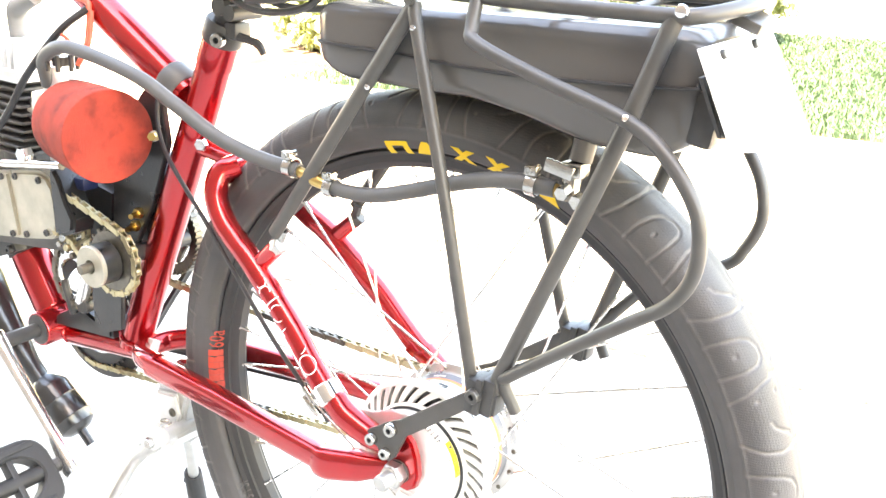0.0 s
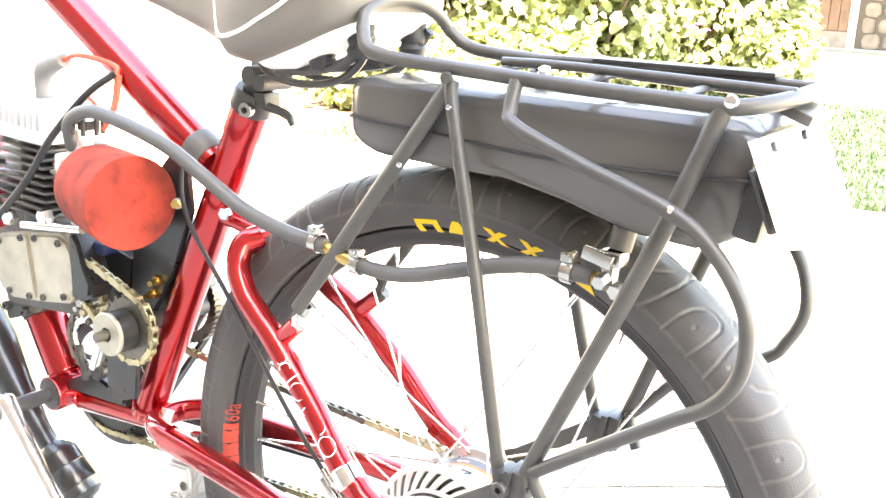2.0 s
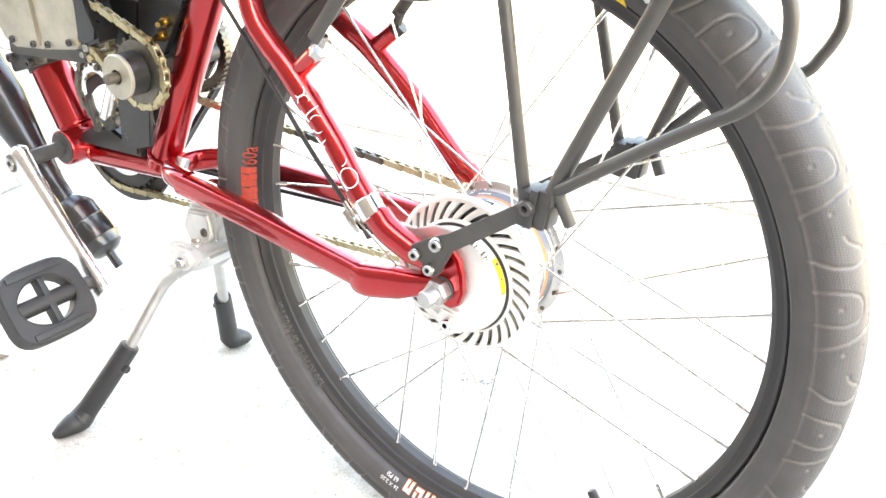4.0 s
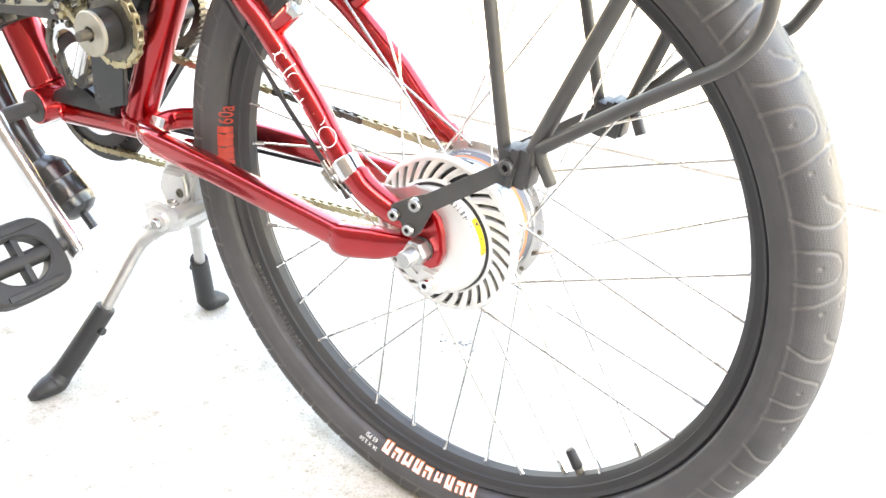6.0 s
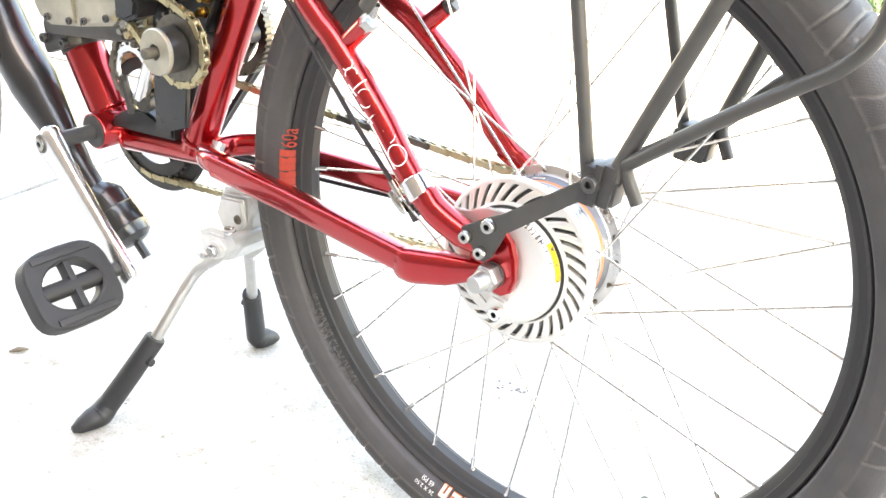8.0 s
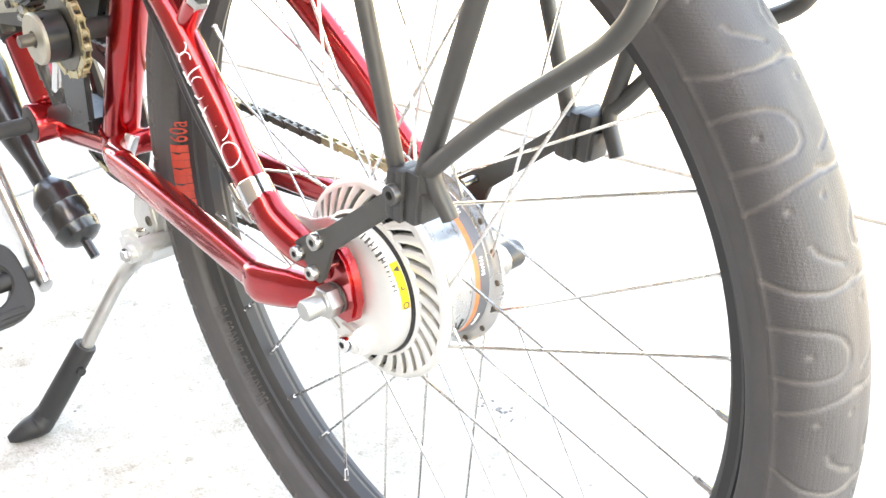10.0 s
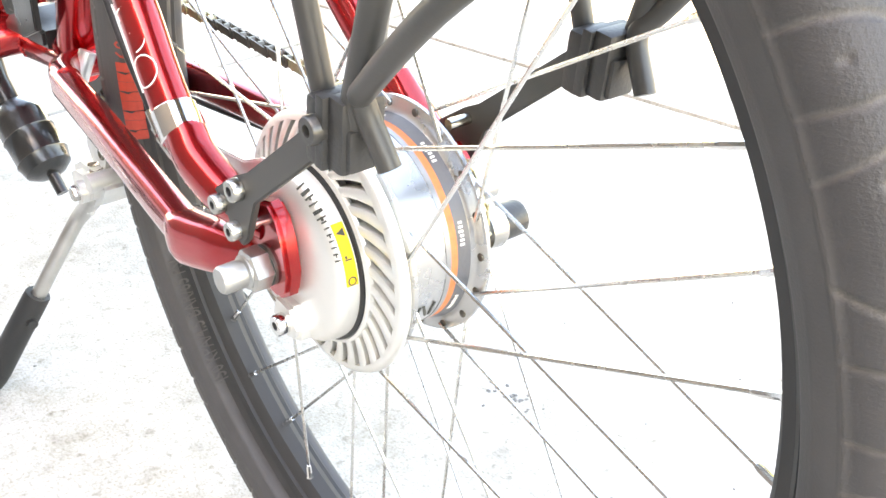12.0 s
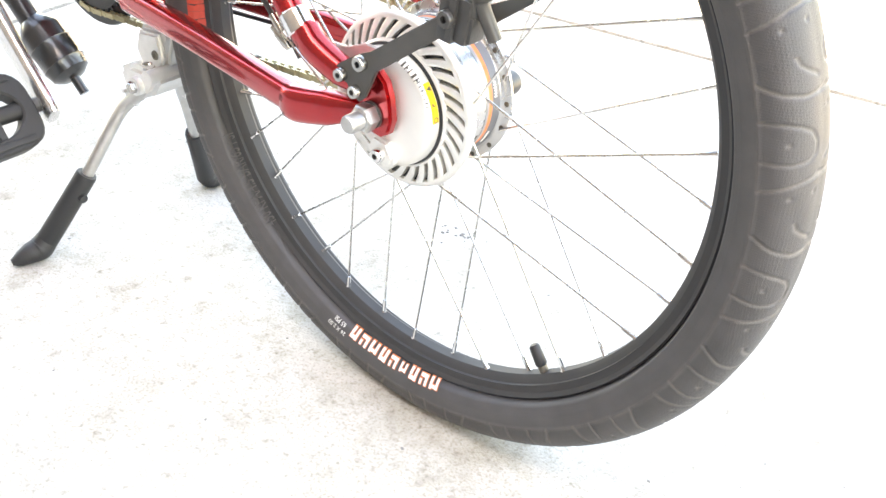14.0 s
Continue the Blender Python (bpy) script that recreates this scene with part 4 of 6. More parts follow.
for i in range(nx + 1):
    f = i / nx
    x = -0.0992 + 0.345 * f
    ends = min(1.0, (f * 338 / 14) ** 0.5 if f * 338 < 14 else 1.0, ((1 - f) * 338 / 14) ** 0.5 if (1 - f) * 338 < 14 else 1.0)
    zb, zt = tank_bottom(x + 0.008 - 0.02 * x), 0.7560
    hw, hh, zc = 0.0585 * (0.86 + 0.14 * ends), (zt - zb) / 2 * (0.80 + 0.20 * ends), (zt + zb) / 2
    ring = []
    for k in range(ny):
        t = 2 * math.pi * k / ny
        cx, cz = math.cos(t), math.sin(t)
        e = 0.31
        yy = math.copysign(abs(cx) ** e, cx) * hw
        zz = math.copysign(abs(cz) ** e, cz) * hh
        ring.append(bm.verts.new((x, yy, zc + zz)))
    rings.append(ring)
for a, b in zip(rings[:-1], rings[1:]):
    for k in range(ny):
        bm.faces.new((a[k], b[k], b[(k + 1) % ny], a[(k + 1) % ny]))
bm.faces.new(rings[0])
bm.faces.new(rings[-1][::-1])
bmesh.ops.recalc_face_normals(bm, faces=bm.faces)
tank = part("fuel_tank", bm, M_TANK, bike, "black moulded plastic fuel tank under the rack")
bm = B()
seam = [(-0.0962, 0, 0.722), (-0.0947, -0.048, 0.722), (-0.0852, -0.059, 0.7215), (-0.008, -0.059, 0.718), (0.094, -0.059, 0.7125), (0.232, -0.059, 0.716), (0.244, -0.05, 0.72), (0.2455, 0, 0.72), (0.244, 0.05, 0.72), (0.232, 0.059, 0.716), (0.094, 0.059, 0.7125), (-0.008, 0.059, 0.718), (-0.0852, 0.059, 0.7215), (-0.0947, 0.048, 0.722)]
tube(bm, spline(seam, 5, True), 0.0014, 6, closed=True)
part("seam", bm, M_RUBBER, tank)
bm = B()
box(bm, (0.250, -0.030, 0.695), (0.020, 0.050, 0.040), pose(0, 0, 0, 0, 10, 0), 0.006)
part("rear_bracket", bm, M_ENGBLK, tank)
bm = B()
rod(bm, (0.158, -0.045, 0.668), (0.156, -0.048, 0.652), 0.009, 16)
petcock = part("petcock", bm, M_BLACK, tank)
bm = B()
box(bm, (0.154, -0.052, 0.646), (0.018, 0.016, 0.012), None, 0.002)
rod(bm, (0.152, -0.052, 0.640), (0.152, -0.054, 0.622), 0.0075, 14)
rod(bm, (0.152, -0.060, 0.632), (0.152, -0.070, 0.630), 0.0055, 6)
rod(bm, (0.164, -0.058, 0.626), (0.163, -0.066, 0.624), 0.0062, 6)
part("tap_body", bm, M_ZINC, tank, "silver fuel tap")
bm = B()
box(bm, (0.148, -0.066, 0.648), (0.024, 0.004, 0.010), pose(0, 0, 0, 0, 12, 0), 0.001)
part("tap_lever", bm, M_ZINC, tank)
bm = B()
tube(bm, [(0.142, -0.055, 0.628), (0.135, -0.055, 0.629), (0.134, -0.055, 0.629), (0.126, -0.056, 0.630)], [0.0055, 0.0055, 0.004, 0.004], 8)
part("barb", bm, M_BRASS, tank)
# white rear flap on two screws
bm = B()
n = 8
va_, vb_ = [], []
for i in range(n + 1):
    f = i / n
    for lst, dx in ((va_, 0.0), (vb_, 0.003)):
        lst.append([bm.verts.new((0.256 + 0.029 * f + dx, -0.096 - 0.003 * f, 0.748 - 0.060 * f - dx * 0.4)), bm.verts.new((0.256 + 0.039 * f + dx, 0.048 + 0.022 * f, 0.750 - 0.090 * f - dx * 0.4))])
for i in range(n):
    bm.faces.new((va_[i][0], va_[i][1], va_[i + 1][1], va_[i + 1][0]))
    bm.faces.new((vb_[i][0], vb_[i + 1][0], vb_[i + 1][1], vb_[i][1]))
    bm.faces.new((va_[i][0], va_[i + 1][0], vb_[i + 1][0], vb_[i][0]))
    bm.faces.new((va_[i][1], vb_[i][1], vb_[i + 1][1], va_[i + 1][1]))
bm.faces.new((va_[0][0], vb_[0][0], vb_[0][1], va_[0][1]))
bm.faces.new((va_[n][0], va_[n][1], vb_[n][1], vb_[n][0]))
bmesh.ops.recalc_face_normals(bm, faces=bm.faces)
flap_ob = part("mud_flap", bm, M_WHITE, bike, "white plastic rear flap hung on two black screws")
for y, z in ((-0.063, 0.742), (0.001, 0.7435)):
    bm = B()
    nut(bm, (0.2612, y, z), (0.93, 0, 0.37), 0.0036, 0.003, 10)
    part("flap_screw", bm, M_RUBBER, flap_ob)
bm = B()
va_ = [bm.verts.new((0.2505 + 0.040 * (0.748 - z) / 0.102 + dx, y, z)) for dx in (0.0, 0.0025) for y, z in ((-0.093, 0.730), (-0.088, 0.692), (0.040, 0.676), (0.045, 0.735))]
for ids in ((0, 1, 2, 3), (7, 6, 5, 4), (0, 4, 5, 1), (1, 5, 6, 2), (2, 6, 7, 3), (3, 7, 4, 0)):
    bm.faces.new([va_[q] for q in ids])
bmesh.ops.recalc_face_normals(bm, faces=bm.faces)
part("backing_sheet", bm, M_ENGBLK, flap_ob, "black backing sheet")
bm = B()
box(bm, (0.262, 0.0, 0.759), (0.022, 0.05, 0.008), pose(0, 0, 0, 0, 20, 0), 0.002)
part("flap_bracket", bm, M_BLACK, flap_ob)

# ---------------------------------------------------------------- saddle and seat post
bm = B()
ax = (ST1 - ST0).normalized()
rod(bm, ST1, ST1 + ax * 0.044, 0.0135, 18)
post = part("seat_post", bm, M_ENGBLK, bike, "black seat post with quick release clamp")
bm = B()
tube(bm, [ST1 - ax * 0.004, ST1 - ax * 0.001, ST1 + ax * 0.016, ST1 + ax * 0.019], [0.0203, 0.0218, 0.0218, 0.0198], 28)
box(bm, ST1 + ax * 0.008 + V(0.022, -0.004, 0.002), (0.016, 0.022, 0.016), None, 0.003)
part("seat_clamp", bm, M_ENGBLK, post)
bm = B()
socket_bolt(bm, ST1 + V(0.014, -0.018, 0.0), (0.25, -0.95, 0), 0.0075, 0.007)
part("clamp_bolt", bm, M_ZINC, post)
bm = B()
tube(bm, spline([ST1 + V(0.02, -0.01, 0.006), ST1 + V(0.035, -0.008, 0.003), ST1 + V(0.052, -0.004, -0.002), ST1 + V(0.058, -0.002, -0.012)], 4), [0.006, 0.0045, 0.0045, 0.003], 8)
part("release_lever", bm, M_ENGBLK, post)
bm = B()
rod(bm, ST1 + ax * 0.036 + V(0.0, -0.019, 0), ST1 + ax * 0.036 + V(0, 0.019, 0), 0.0095, 16)
rod(bm, ST1 + ax * 0.036 + V(0.015, -0.020, -0.006), ST1 + ax * 0.036 + V(0.015, 0.02, -0.006), 0.008, 12)
part("rail_clamp", bm, M_ENGBLK, post)
bm = B()
sx = [-0.430, -0.415, -0.364, -0.300, -0.265, -0.240, -0.210, -0.180, -0.146, -0.115, -0.095, -0.084, -0.081]
sw = [0.012, 0.024, 0.034, 0.042, 0.053, 0.068, 0.075, 0.079, 0.081, 0.080, 0.072, 0.055, 0.03]
sb = [0.812, 0.803, 0.793, 0.776, 0.766, 0.756, 0.754, 0.761, 0.773, 0.786, 0.796, 0.808, 0.822]
stp = [0.835, 0.845, 0.852, 0.856, 0.860, 0.863, 0.867, 0.870, 0.874, 0.876, 0.874, 0.864, 0.852]
rings = []
for x, w, z0, z1 in zip(sx, sw, sb, stp):
    ring = []
    for k in range(32):
        t = 2 * math.pi * k / 32
        cx, cz = math.cos(t), math.sin(t)
        e = 0.36
        ring.append(bm.verts.new((x, math.copysign(abs(cx) ** e, cx) * w, (z0 + z1) / 2 + math.copysign(abs(cz) ** e, cz) * (z1 - z0) / 2)))
    rings.append(ring)
for a, b in zip(rings[:-1], rings[1:]):
    for k in range(32):
        bm.faces.new((a[k], b[k], b[(k + 1) % 32], a[(k + 1) % 32]))
bm.faces.new(rings[0])
bm.faces.new(rings[-1][::-1])
bmesh.ops.recalc_face_normals(bm, faces=bm.faces)
saddle = part("saddle", bm, M_SADDLE, bike, "wide dark padded saddle with pale piping and base")


def saddle_side(x, lift):
    return float(np.interp(x, sx, sw)) * 0.99, float(np.interp(x, sx, sb)) + lift


for s in (-1, 1):
    bm = B()
    pts = []
    for x, lift in ((-0.268, 0.085), (-0.262, 0.050), (-0.255, 0.024), (-0.240, 0.022), (-0.21, 0.030), (-0.18, 0.036), (-0.15, 0.040), (-0.115, 0.048), (-0.09, 0.050)):
        w, z = saddle_side(x, lift)
        pts.append((x, s * w, z))
    tube(bm, spline(pts, 5), 0.0020, 6)
    part("piping", bm, M_DECALW, saddle, "pale piping")
    bm = B()
    for x0, x1 in ((-0.345, -0.337), (-0.335, -0.322), (-0.320, -0.308)):
        box(bm, ((x0 + x1) / 2, s * float(np.interp((x0 + x1) / 2, sx, sw)) * 1.0, 0.812), (x1 - x0, 0.0012, 0.007), pose(0, 0, 0, 0, 8, s * 7))
    part("logo_shape", bm, M_DECALW, saddle, "plain white emblem shapes")
    bm = B()
    tube(bm, spline([(-0.242, s * 0.020, 0.758), (-0.226, s * 0.021, 0.744), (-0.19, s * 0.024, 0.738), (-0.142, s * 0.03, 0.743), (-0.112, s * 0.033, 0.757), (-0.092, s * 0.035, 0.780)], 5), 0.0038, 8)
    part("rail", bm, M_ENGBLK, saddle)
    bm = B()
    tube(bm, spline([(-0.205, s * 0.030, 0.748), (-0.15, s * 0.038, 0.754), (-0.11, s * 0.042, 0.766), (-0.088, s * 0.042, 0.790)], 5), 0.0045, 8)
    part("spring_arm", bm, M_ENGBLK, saddle)
    for x, z0, z1 in ((-0.145, 0.755, 0.785), (-0.102, 0.768, 0.800)):
        bm = B()
        lathe(bm, [(0, 0.0), (0, 0.011), (0.006, 0.0125), (0.010, 0.0105), (0.016, 0.0125), (0.022, 0.0105), (0.028, 0.0125), (z1 - z0, 0.011), (z1 - z0, 0)], (x, s * 0.036, z0), (0, 0, 1), 18)
        part("damper", bm, M_RUBBER, saddle, "black ribbed rubber damper")
# pale base shell under the padding
bm = B()
rings = []
for x, w, z0 in ((-0.232, 0.040, 0.753), (-0.205, 0.058, 0.7485), (-0.174, 0.063, 0.7515), (-0.144, 0.065, 0.763), (-0.115, 0.065, 0.777), (-0.096, 0.058, 0.788), (-0.086, 0.045, 0.798)):
    ring = []
    for k in range(16):
        t = math.pi + math.pi * k / 15
        ring.append(bm.verts.new((x, math.copysign(abs(math.cos(t)) ** 0.6, math.cos(t)) * w, z0 + 0.020 + 0.020 * -abs(math.sin(t)) ** 0.6)))
    rings.append(ring)
for a, b in zip(rings[:-1], rings[1:]):
    for k in range(15):
        bm.faces.new((a[k], b[k], b[k + 1], a[k + 1]))
bm.faces.new(rings[0])
bm.faces.new(rings[-1][::-1])
for a, b in zip(rings[:-1], rings[1:]):
    bm.faces.new((a[0], a[15], b[15], b[0]))
bmesh.ops.recalc_face_normals(bm, faces=bm.faces)
part("base_shell", bm, M_DECALW, saddle, "pale plastic base shell")

# ---------------------------------------------------------------- engine
bm = B()
box(bm, (-0.595, -0.005, 0.480), (0.150, 0.075, 0.100), pose(0, 0, 0, 0, -6, 0), 0.012)
box(bm, (-0.600, 0.0, 0.535), (0.085, 0.07, 0.03), pose(0, 0, 0, 0, -6, 0), 0.006)
engine = part("engine", bm, M_DARKFIN, bike, "small air cooled petrol engine with fins and open drive chain")


def epart(name, b, mat, label="", smooth=True):
    return part(name, b, mat, engine, label, smooth)


ET = pose(0, 0, 0, 0, -9, 0)
for side in (-1, 1):
    bm = B()
    x0, x1 = (-0.074, -0.0012) if side < 0 else (0.0012, 0.074)
    pts = ([(x0 + 0.022, -0.042), (x1, -0.044), (x1, 0.043), (x0 + 0.018, 0.040), (x0 + 0.006, 0.033), (x0, 0.018), (x0, -0.014), (x0 + 0.008, -0.034)] if side < 0 else [(x0, -0.044), (x1 - 0.022, -0.043), (x1 - 0.008, -0.035), (x1, -0.016), (x1, 0.020), (x1 - 0.007, 0.034), (x1 - 0.020, 0.042), (x0, 0.043)])
    slab(bm, [(1.10 * u, 0.95 * w) for u, w in pts], -0.060, -0.040, 0.004)
    bmesh.ops.transform(bm, matrix=Matrix.Translation((-0.573, 0, 0.4925)) @ ET, verts=bm.verts)
    epart("case_cover", bm, M_CASE, "tarnished silver crankcase cover")
for x, z in ((-0.056, 0.031), (-0.013, 0.036), (0.013, 0.036), (0.054, 0.031), (-0.050, -0.032), (-0.013, -0.037), (0.013, -0.037), (0.050, -0.034)):
    bm = B()
    p = Matrix.Translation((-0.573, 0, 0.4925)) @ ET @ V(1.10 * x, -0.060, 0.95 * z)
    socket_bolt(bm, p, (0, -1, 0), 0.0042, 0.003)
    epart("cover_bolt", bm, M_ENGBLK)
# cylinder fins, leaning with the frame, and the bright head
cyl0, cyl_ax = V(-0.607, -0.005, 0.545), V(0.035, 0, 0.999)
for i in range(9):
    bm = B()
    box(bm, cyl0 + cyl_ax * (0.006 + 0.0098 * i), (0.098, 0.088, 0.0032), pose(0, 0, 0, 0, 2, 0), 0.0012)
    epart("cylinder_fin", bm, M_DARKFIN)
bm = B()
rod(bm, cyl0 - cyl_ax * 0.012, cyl0 + cyl_ax * 0.095, 0.034, 24)
epart("barrel", bm, M_DARKFIN)
bm = B()
box(bm, cyl0 + cyl_ax * 0.100, (0.112, 0.098, 0.014), pose(0, 0, 0, 0, 2, 0), 0.003)
epart("head", bm, M_CAST, "bright cast cylinder head")
for i in range(9):
    bm = B()
    box(bm, cyl0 + cyl_ax * 0.120 + V(-0.048 + 0.012 * i, 0, 0), (0.0045, 0.092, 0.034), pose(0, 0, 0, 0, 2, 0), 0.0015)
    epart("head_fin", bm, M_CAST)
for dx in (-0.04, 0.0, 0.04):
    bm = B()
    nut(bm, cyl0 + cyl_ax * 0.060 + V(-0.052, -0.03 + dx * 0.3, dx * 0.8), (-0.3, -0.9, 0), 0.009, 0.012)
    epart("stud_nut", bm, M_CHROME)
bm = B()
plug = cyl0 + cyl_ax * 0.137 + V(0.0, -0.005, 0)
tube(bm, spline([plug, plug + V(-0.002, 0, 0.02), plug + V(0.006, -0.002, 0.034), plug + V(0.035, -0.006, 0.044), plug + V(0.052, -0.008, 0.048)], 4), [0.011, 0.011, 0.012, 0.0095, 0.008], 14)
epart("plug_boot", bm, M_GREYBOOT, "grey rubber spark plug boot")
bm = B()
wire = [plug + V(0.050, -0.008, 0.048), plug + V(0.085, -0.012, 0.056), V(-0.462, -0.02, 0.732), V(-0.452, -0.022, 0.722), V(-0.455, -0.025, 0.690), V(-0.462, -0.028, 0.676)]
tube(bm, spline(wire, 6), 0.0032, 8)
epart("plug_lead", bm, M_REDWIRE, "red ignition lead")
bm = B()
tube(bm, spline([(-0.452, -0.024, 0.724), (-0.475, -0.045, 0.700), (-0.52, -0.06, 0.650), (-0.56, -0.066, 0.600), (-0.625, -0.066, 0.545), (-0.64, -0.064, 0.53)], 6), 0.0042, 8)
epart("loom", bm, M_RUBBER, "black wiring loom")
bm = B()
tube(bm, spline([(-0.448, -0.022, 0.722), (-0.446, -0.030, 0.690), (-0.455, -0.04, 0.665)], 5), 0.003, 8)
tube(bm, spline([(-0.475, -0.045, 0.699), (-0.466, -0.04, 0.690), (-0.460, -0.035, 0.675)], 5), 0.0022, 8)
epart("wire", bm, M_REDWIRE)
# intake: carburettor, clamp and red foam filter
bm = B()
rod(bm, (-0.565, -0.012, 0.600), (-0.47, -0.045, 0.612), 0.020, 20)
box(bm, (-0.505, -0.035, 0.604), (0.045, 0.045, 0.055), pose(0, 0, 0, 0, 0, -15), 0.006)
rod(bm, (-0.505, -0.035, 0.55), (-0.505, -0.035, 0.66), 0.014, 16)
epart("carburettor", bm, M_CAST, "cast metal carburettor")
bm = B()
fa, fb = V(-0.460, -0.0510, 0.6060), V(-0.366, -0.0750, 0.6040)
d = (fb - fa).normalized()
tube(bm, [fa - d * 0.004, fa, fa + d * 0.004, fa + d * 0.012, fa + d * 0.05, fb - d * 0.004, fb - d * 0.0010, fb, fb + d * 0.0002], [0.030, 0.041, 0.0445, 0.0462, 0.0478, 0.0488, 0.0487, 0.0478, 0.03], 56)
epart("air_filter", bm, M_FOAM, "sooty red foam air filter")
bm = B()
lathe(bm, [(0, 0), (0, 0.010), (0.006, 0.010), (0.006, 0.012), (0.010, 0.012), (0.010, 0.0)], (-0.473, -0.047, 0.664), (0, 0, 1), 16)
epart("throttle_cap", bm, M_ENGBLK)
for t in range(7):
    a = t * 0.5
    bm = B()
    box(bm, (-0.473 + 0.016 * math.cos(a * 1.8), -0.047 + 0.016 * math.sin(a * 1.8), 0.668), (0.004, 0.004, 0.018), None, 0.001)
    epart("cap_rib", bm, M_ENGBLK)
bm = B()
rod(bm, (-0.349, -0.028, 0.600), (-0.343, -0.036, 0.602), 0.006, 8)
epart("bracket", bm, M_CHROME)
bm = B()
rod(bm, (-0.343, -0.036, 0.602), (-0.338, -0.044, 0.603), 0.0045, 6)
epart("brass_nut", bm, M_BRASS)
bm = B()
rod(bm, (-0.585, -0.06, 0.541), (-0.470, -0.062, 0.556), 0.0052, 10)
epart("lever", bm, M_CHROME)
for x, z, r in ((-0.610, 0.545, 0.009), (-0.540, 0.558, 0.0095), (-0.640, 0.556, 0.010)):
    bm = B()
    nut(bm, (x, -0.055, z), (0, -1, 0), r, 0.012)
    epart("stud_nut", bm, M_CHROME)
# black clutch side and guard behind the drive chain
bm = B()
box(bm, (-0.455, 0.030, 0.505), (0.120, 0.05, 0.13), pose(0, 0, 0, 0, 20, 0), 0.014)
box(bm, (-0.500, 0.015, 0.492), (0.09, 0.06, 0.07), pose(0, 0, 0, 0, 10, 0), 0.012)
epart("gearbox", bm, M_ENGDARK, "black gearbox housing")
bm = B()
slab(bm, [(-0.372, 0.65), (-0.350, 0.632), (-0.345, 0.590), (-0.375, 0.520), (-0.420, 0.45), (-0.450, 0.47), (-0.440, 0.54), (-0.42, 0.60)], -0.018, -0.010, 0.001)
epart("chain_guard", bm, M_ENGDARK)
for x, z in ((-0.398, 0.505), (-0.405, 0.489)):
    bm = B()
    nut(bm, (x, -0.018, z), (0.3, -0.95, 0), 0.0065, 0.008)
    rod(bm, (x, -0.02, z), (x + 0.006, -0.036, z), 0.0032, 8)
    epart("brass_bolt", bm, M_BRASS)
bm = B()
box(bm, (-0.475, -0.032, 0.530), (0.025, 0.02, 0.014), None, 0.003)
epart("connector", bm, M_BLUE, "blue wire connector")
# jackshaft with bobbin, sprocket and gold chain
JS = V(-0.405, 0, 0.457)


def around(c, ang, r, y):
    return V(c.x + r * math.cos(ang), y, c.z + r * math.sin(ang))


bm = B()
lathe(bm, [(-0.0800, 0), (-0.0800, 0.0078), (-0.0845, 0.0080), (-0.0845, 0.0225), (-0.0832, 0.0238), (-0.0800, 0.0238), (-0.0800, 0.0)], (JS.x, 0, JS.z), (0, 1, 0), 40)
epart("jackshaft", bm, M_CASE, "machined silver jackshaft bobbin")
bm = B()
lathe(bm, [(-0.0799, 0.0), (-0.0799, 0.0234), (-0.0600, 0.0234), (-0.0590, 0.022), (-0.0590, 0.0)], (JS.x, 0, JS.z), (0, 1, 0), 40)
epart("bobbin_band", bm, M_ENGDARK)
bm = B()
rod(bm, (JS.x, -0.059, JS.z), (JS.x, 0.05, JS.z), 0.010, 16)
epart("jackshaft_axle", bm, M_ENGBLK)
bm = B()
box(bm, (JS.x, -0.0895, JS.z + 0.003), (0.006, 0.012, 0.004), None, 0.0006)
epart("shaft_key", bm, M_ENGBLK)
bm = B()
lathe(bm, [(-0.098, 0), (-0.098, 0.0046), (-0.097, 0.0056), (-0.0790, 0.0058), (-0.0790, 0)], (JS.x, 0, JS.z), (0, 1, 0), 24)
epart("shaft_end", bm, M_CHAIND, "dark turned shaft end")
bm = B()
lathe(bm, [(-0.0575, 0.008), (-0.0575, 0.034), (-0.0550, 0.034), (-0.0550, 0.008)], (JS.x, 0, JS.z), (0, 1, 0), 36, closed=True)
for q in range(18):
    a = 2 * math.pi * q / 18
    box(bm, around(JS, a, 0.0355, -0.0562), (0.005, 0.0022, 0.0035), pose(0, 0, 0, 0, -math.degrees(a), 0))
epart("sprocket", bm, M_CHAIND)
J2 = V(-0.518, 0, 0.405)
bm = B()
lathe(bm, [(-0.030, 0.0235), (-0.030, 0.030), (-0.0275, 0.030), (-0.0275, 0.0235)], (J2.x, 0, J2.z), (0, 1, 0), 36, closed=True)
for q in range(20):
    a = 2 * math.pi * q / 20
    box(bm, around(J2, a, 0.0312, -0.0287), (0.005, 0.0022, 0.0035), pose(0, 0, 0, 0, -math.degrees(a), 0))
epart("idler_ring", bm, M_POLISH, "bright toothed idler ring")
bm = B()
rod(bm, (-0.504, -0.030, 0.378), (-0.477, -0.030, 0.436), 0.0085, 16)
epart("spacer_post", bm, M_POLISH, "bright aluminium spacer post")
# engine carrier
bm = B()
slab(bm, [(-0.467, 0.356), (-0.458, 0.351), (-0.417, 0.366), (-0.410, 0.424), (-0.425, 0.455), (-0.462, 0.450), (-0.466, 0.400)], -0.042, -0.036, 0.001)
slab(bm, [(-0.573, 0.328), (-0.571, 0.340), (-0.540, 0.3565), (-0.510, 0.361), (-0.489, 0.354), (-0.462, 0.352), (-0.462, 0.336)], -0.024, 0.014, 0.003)
epart("engine_plate", bm, M_ENGDARK, "black steel engine plate")
bm = B()
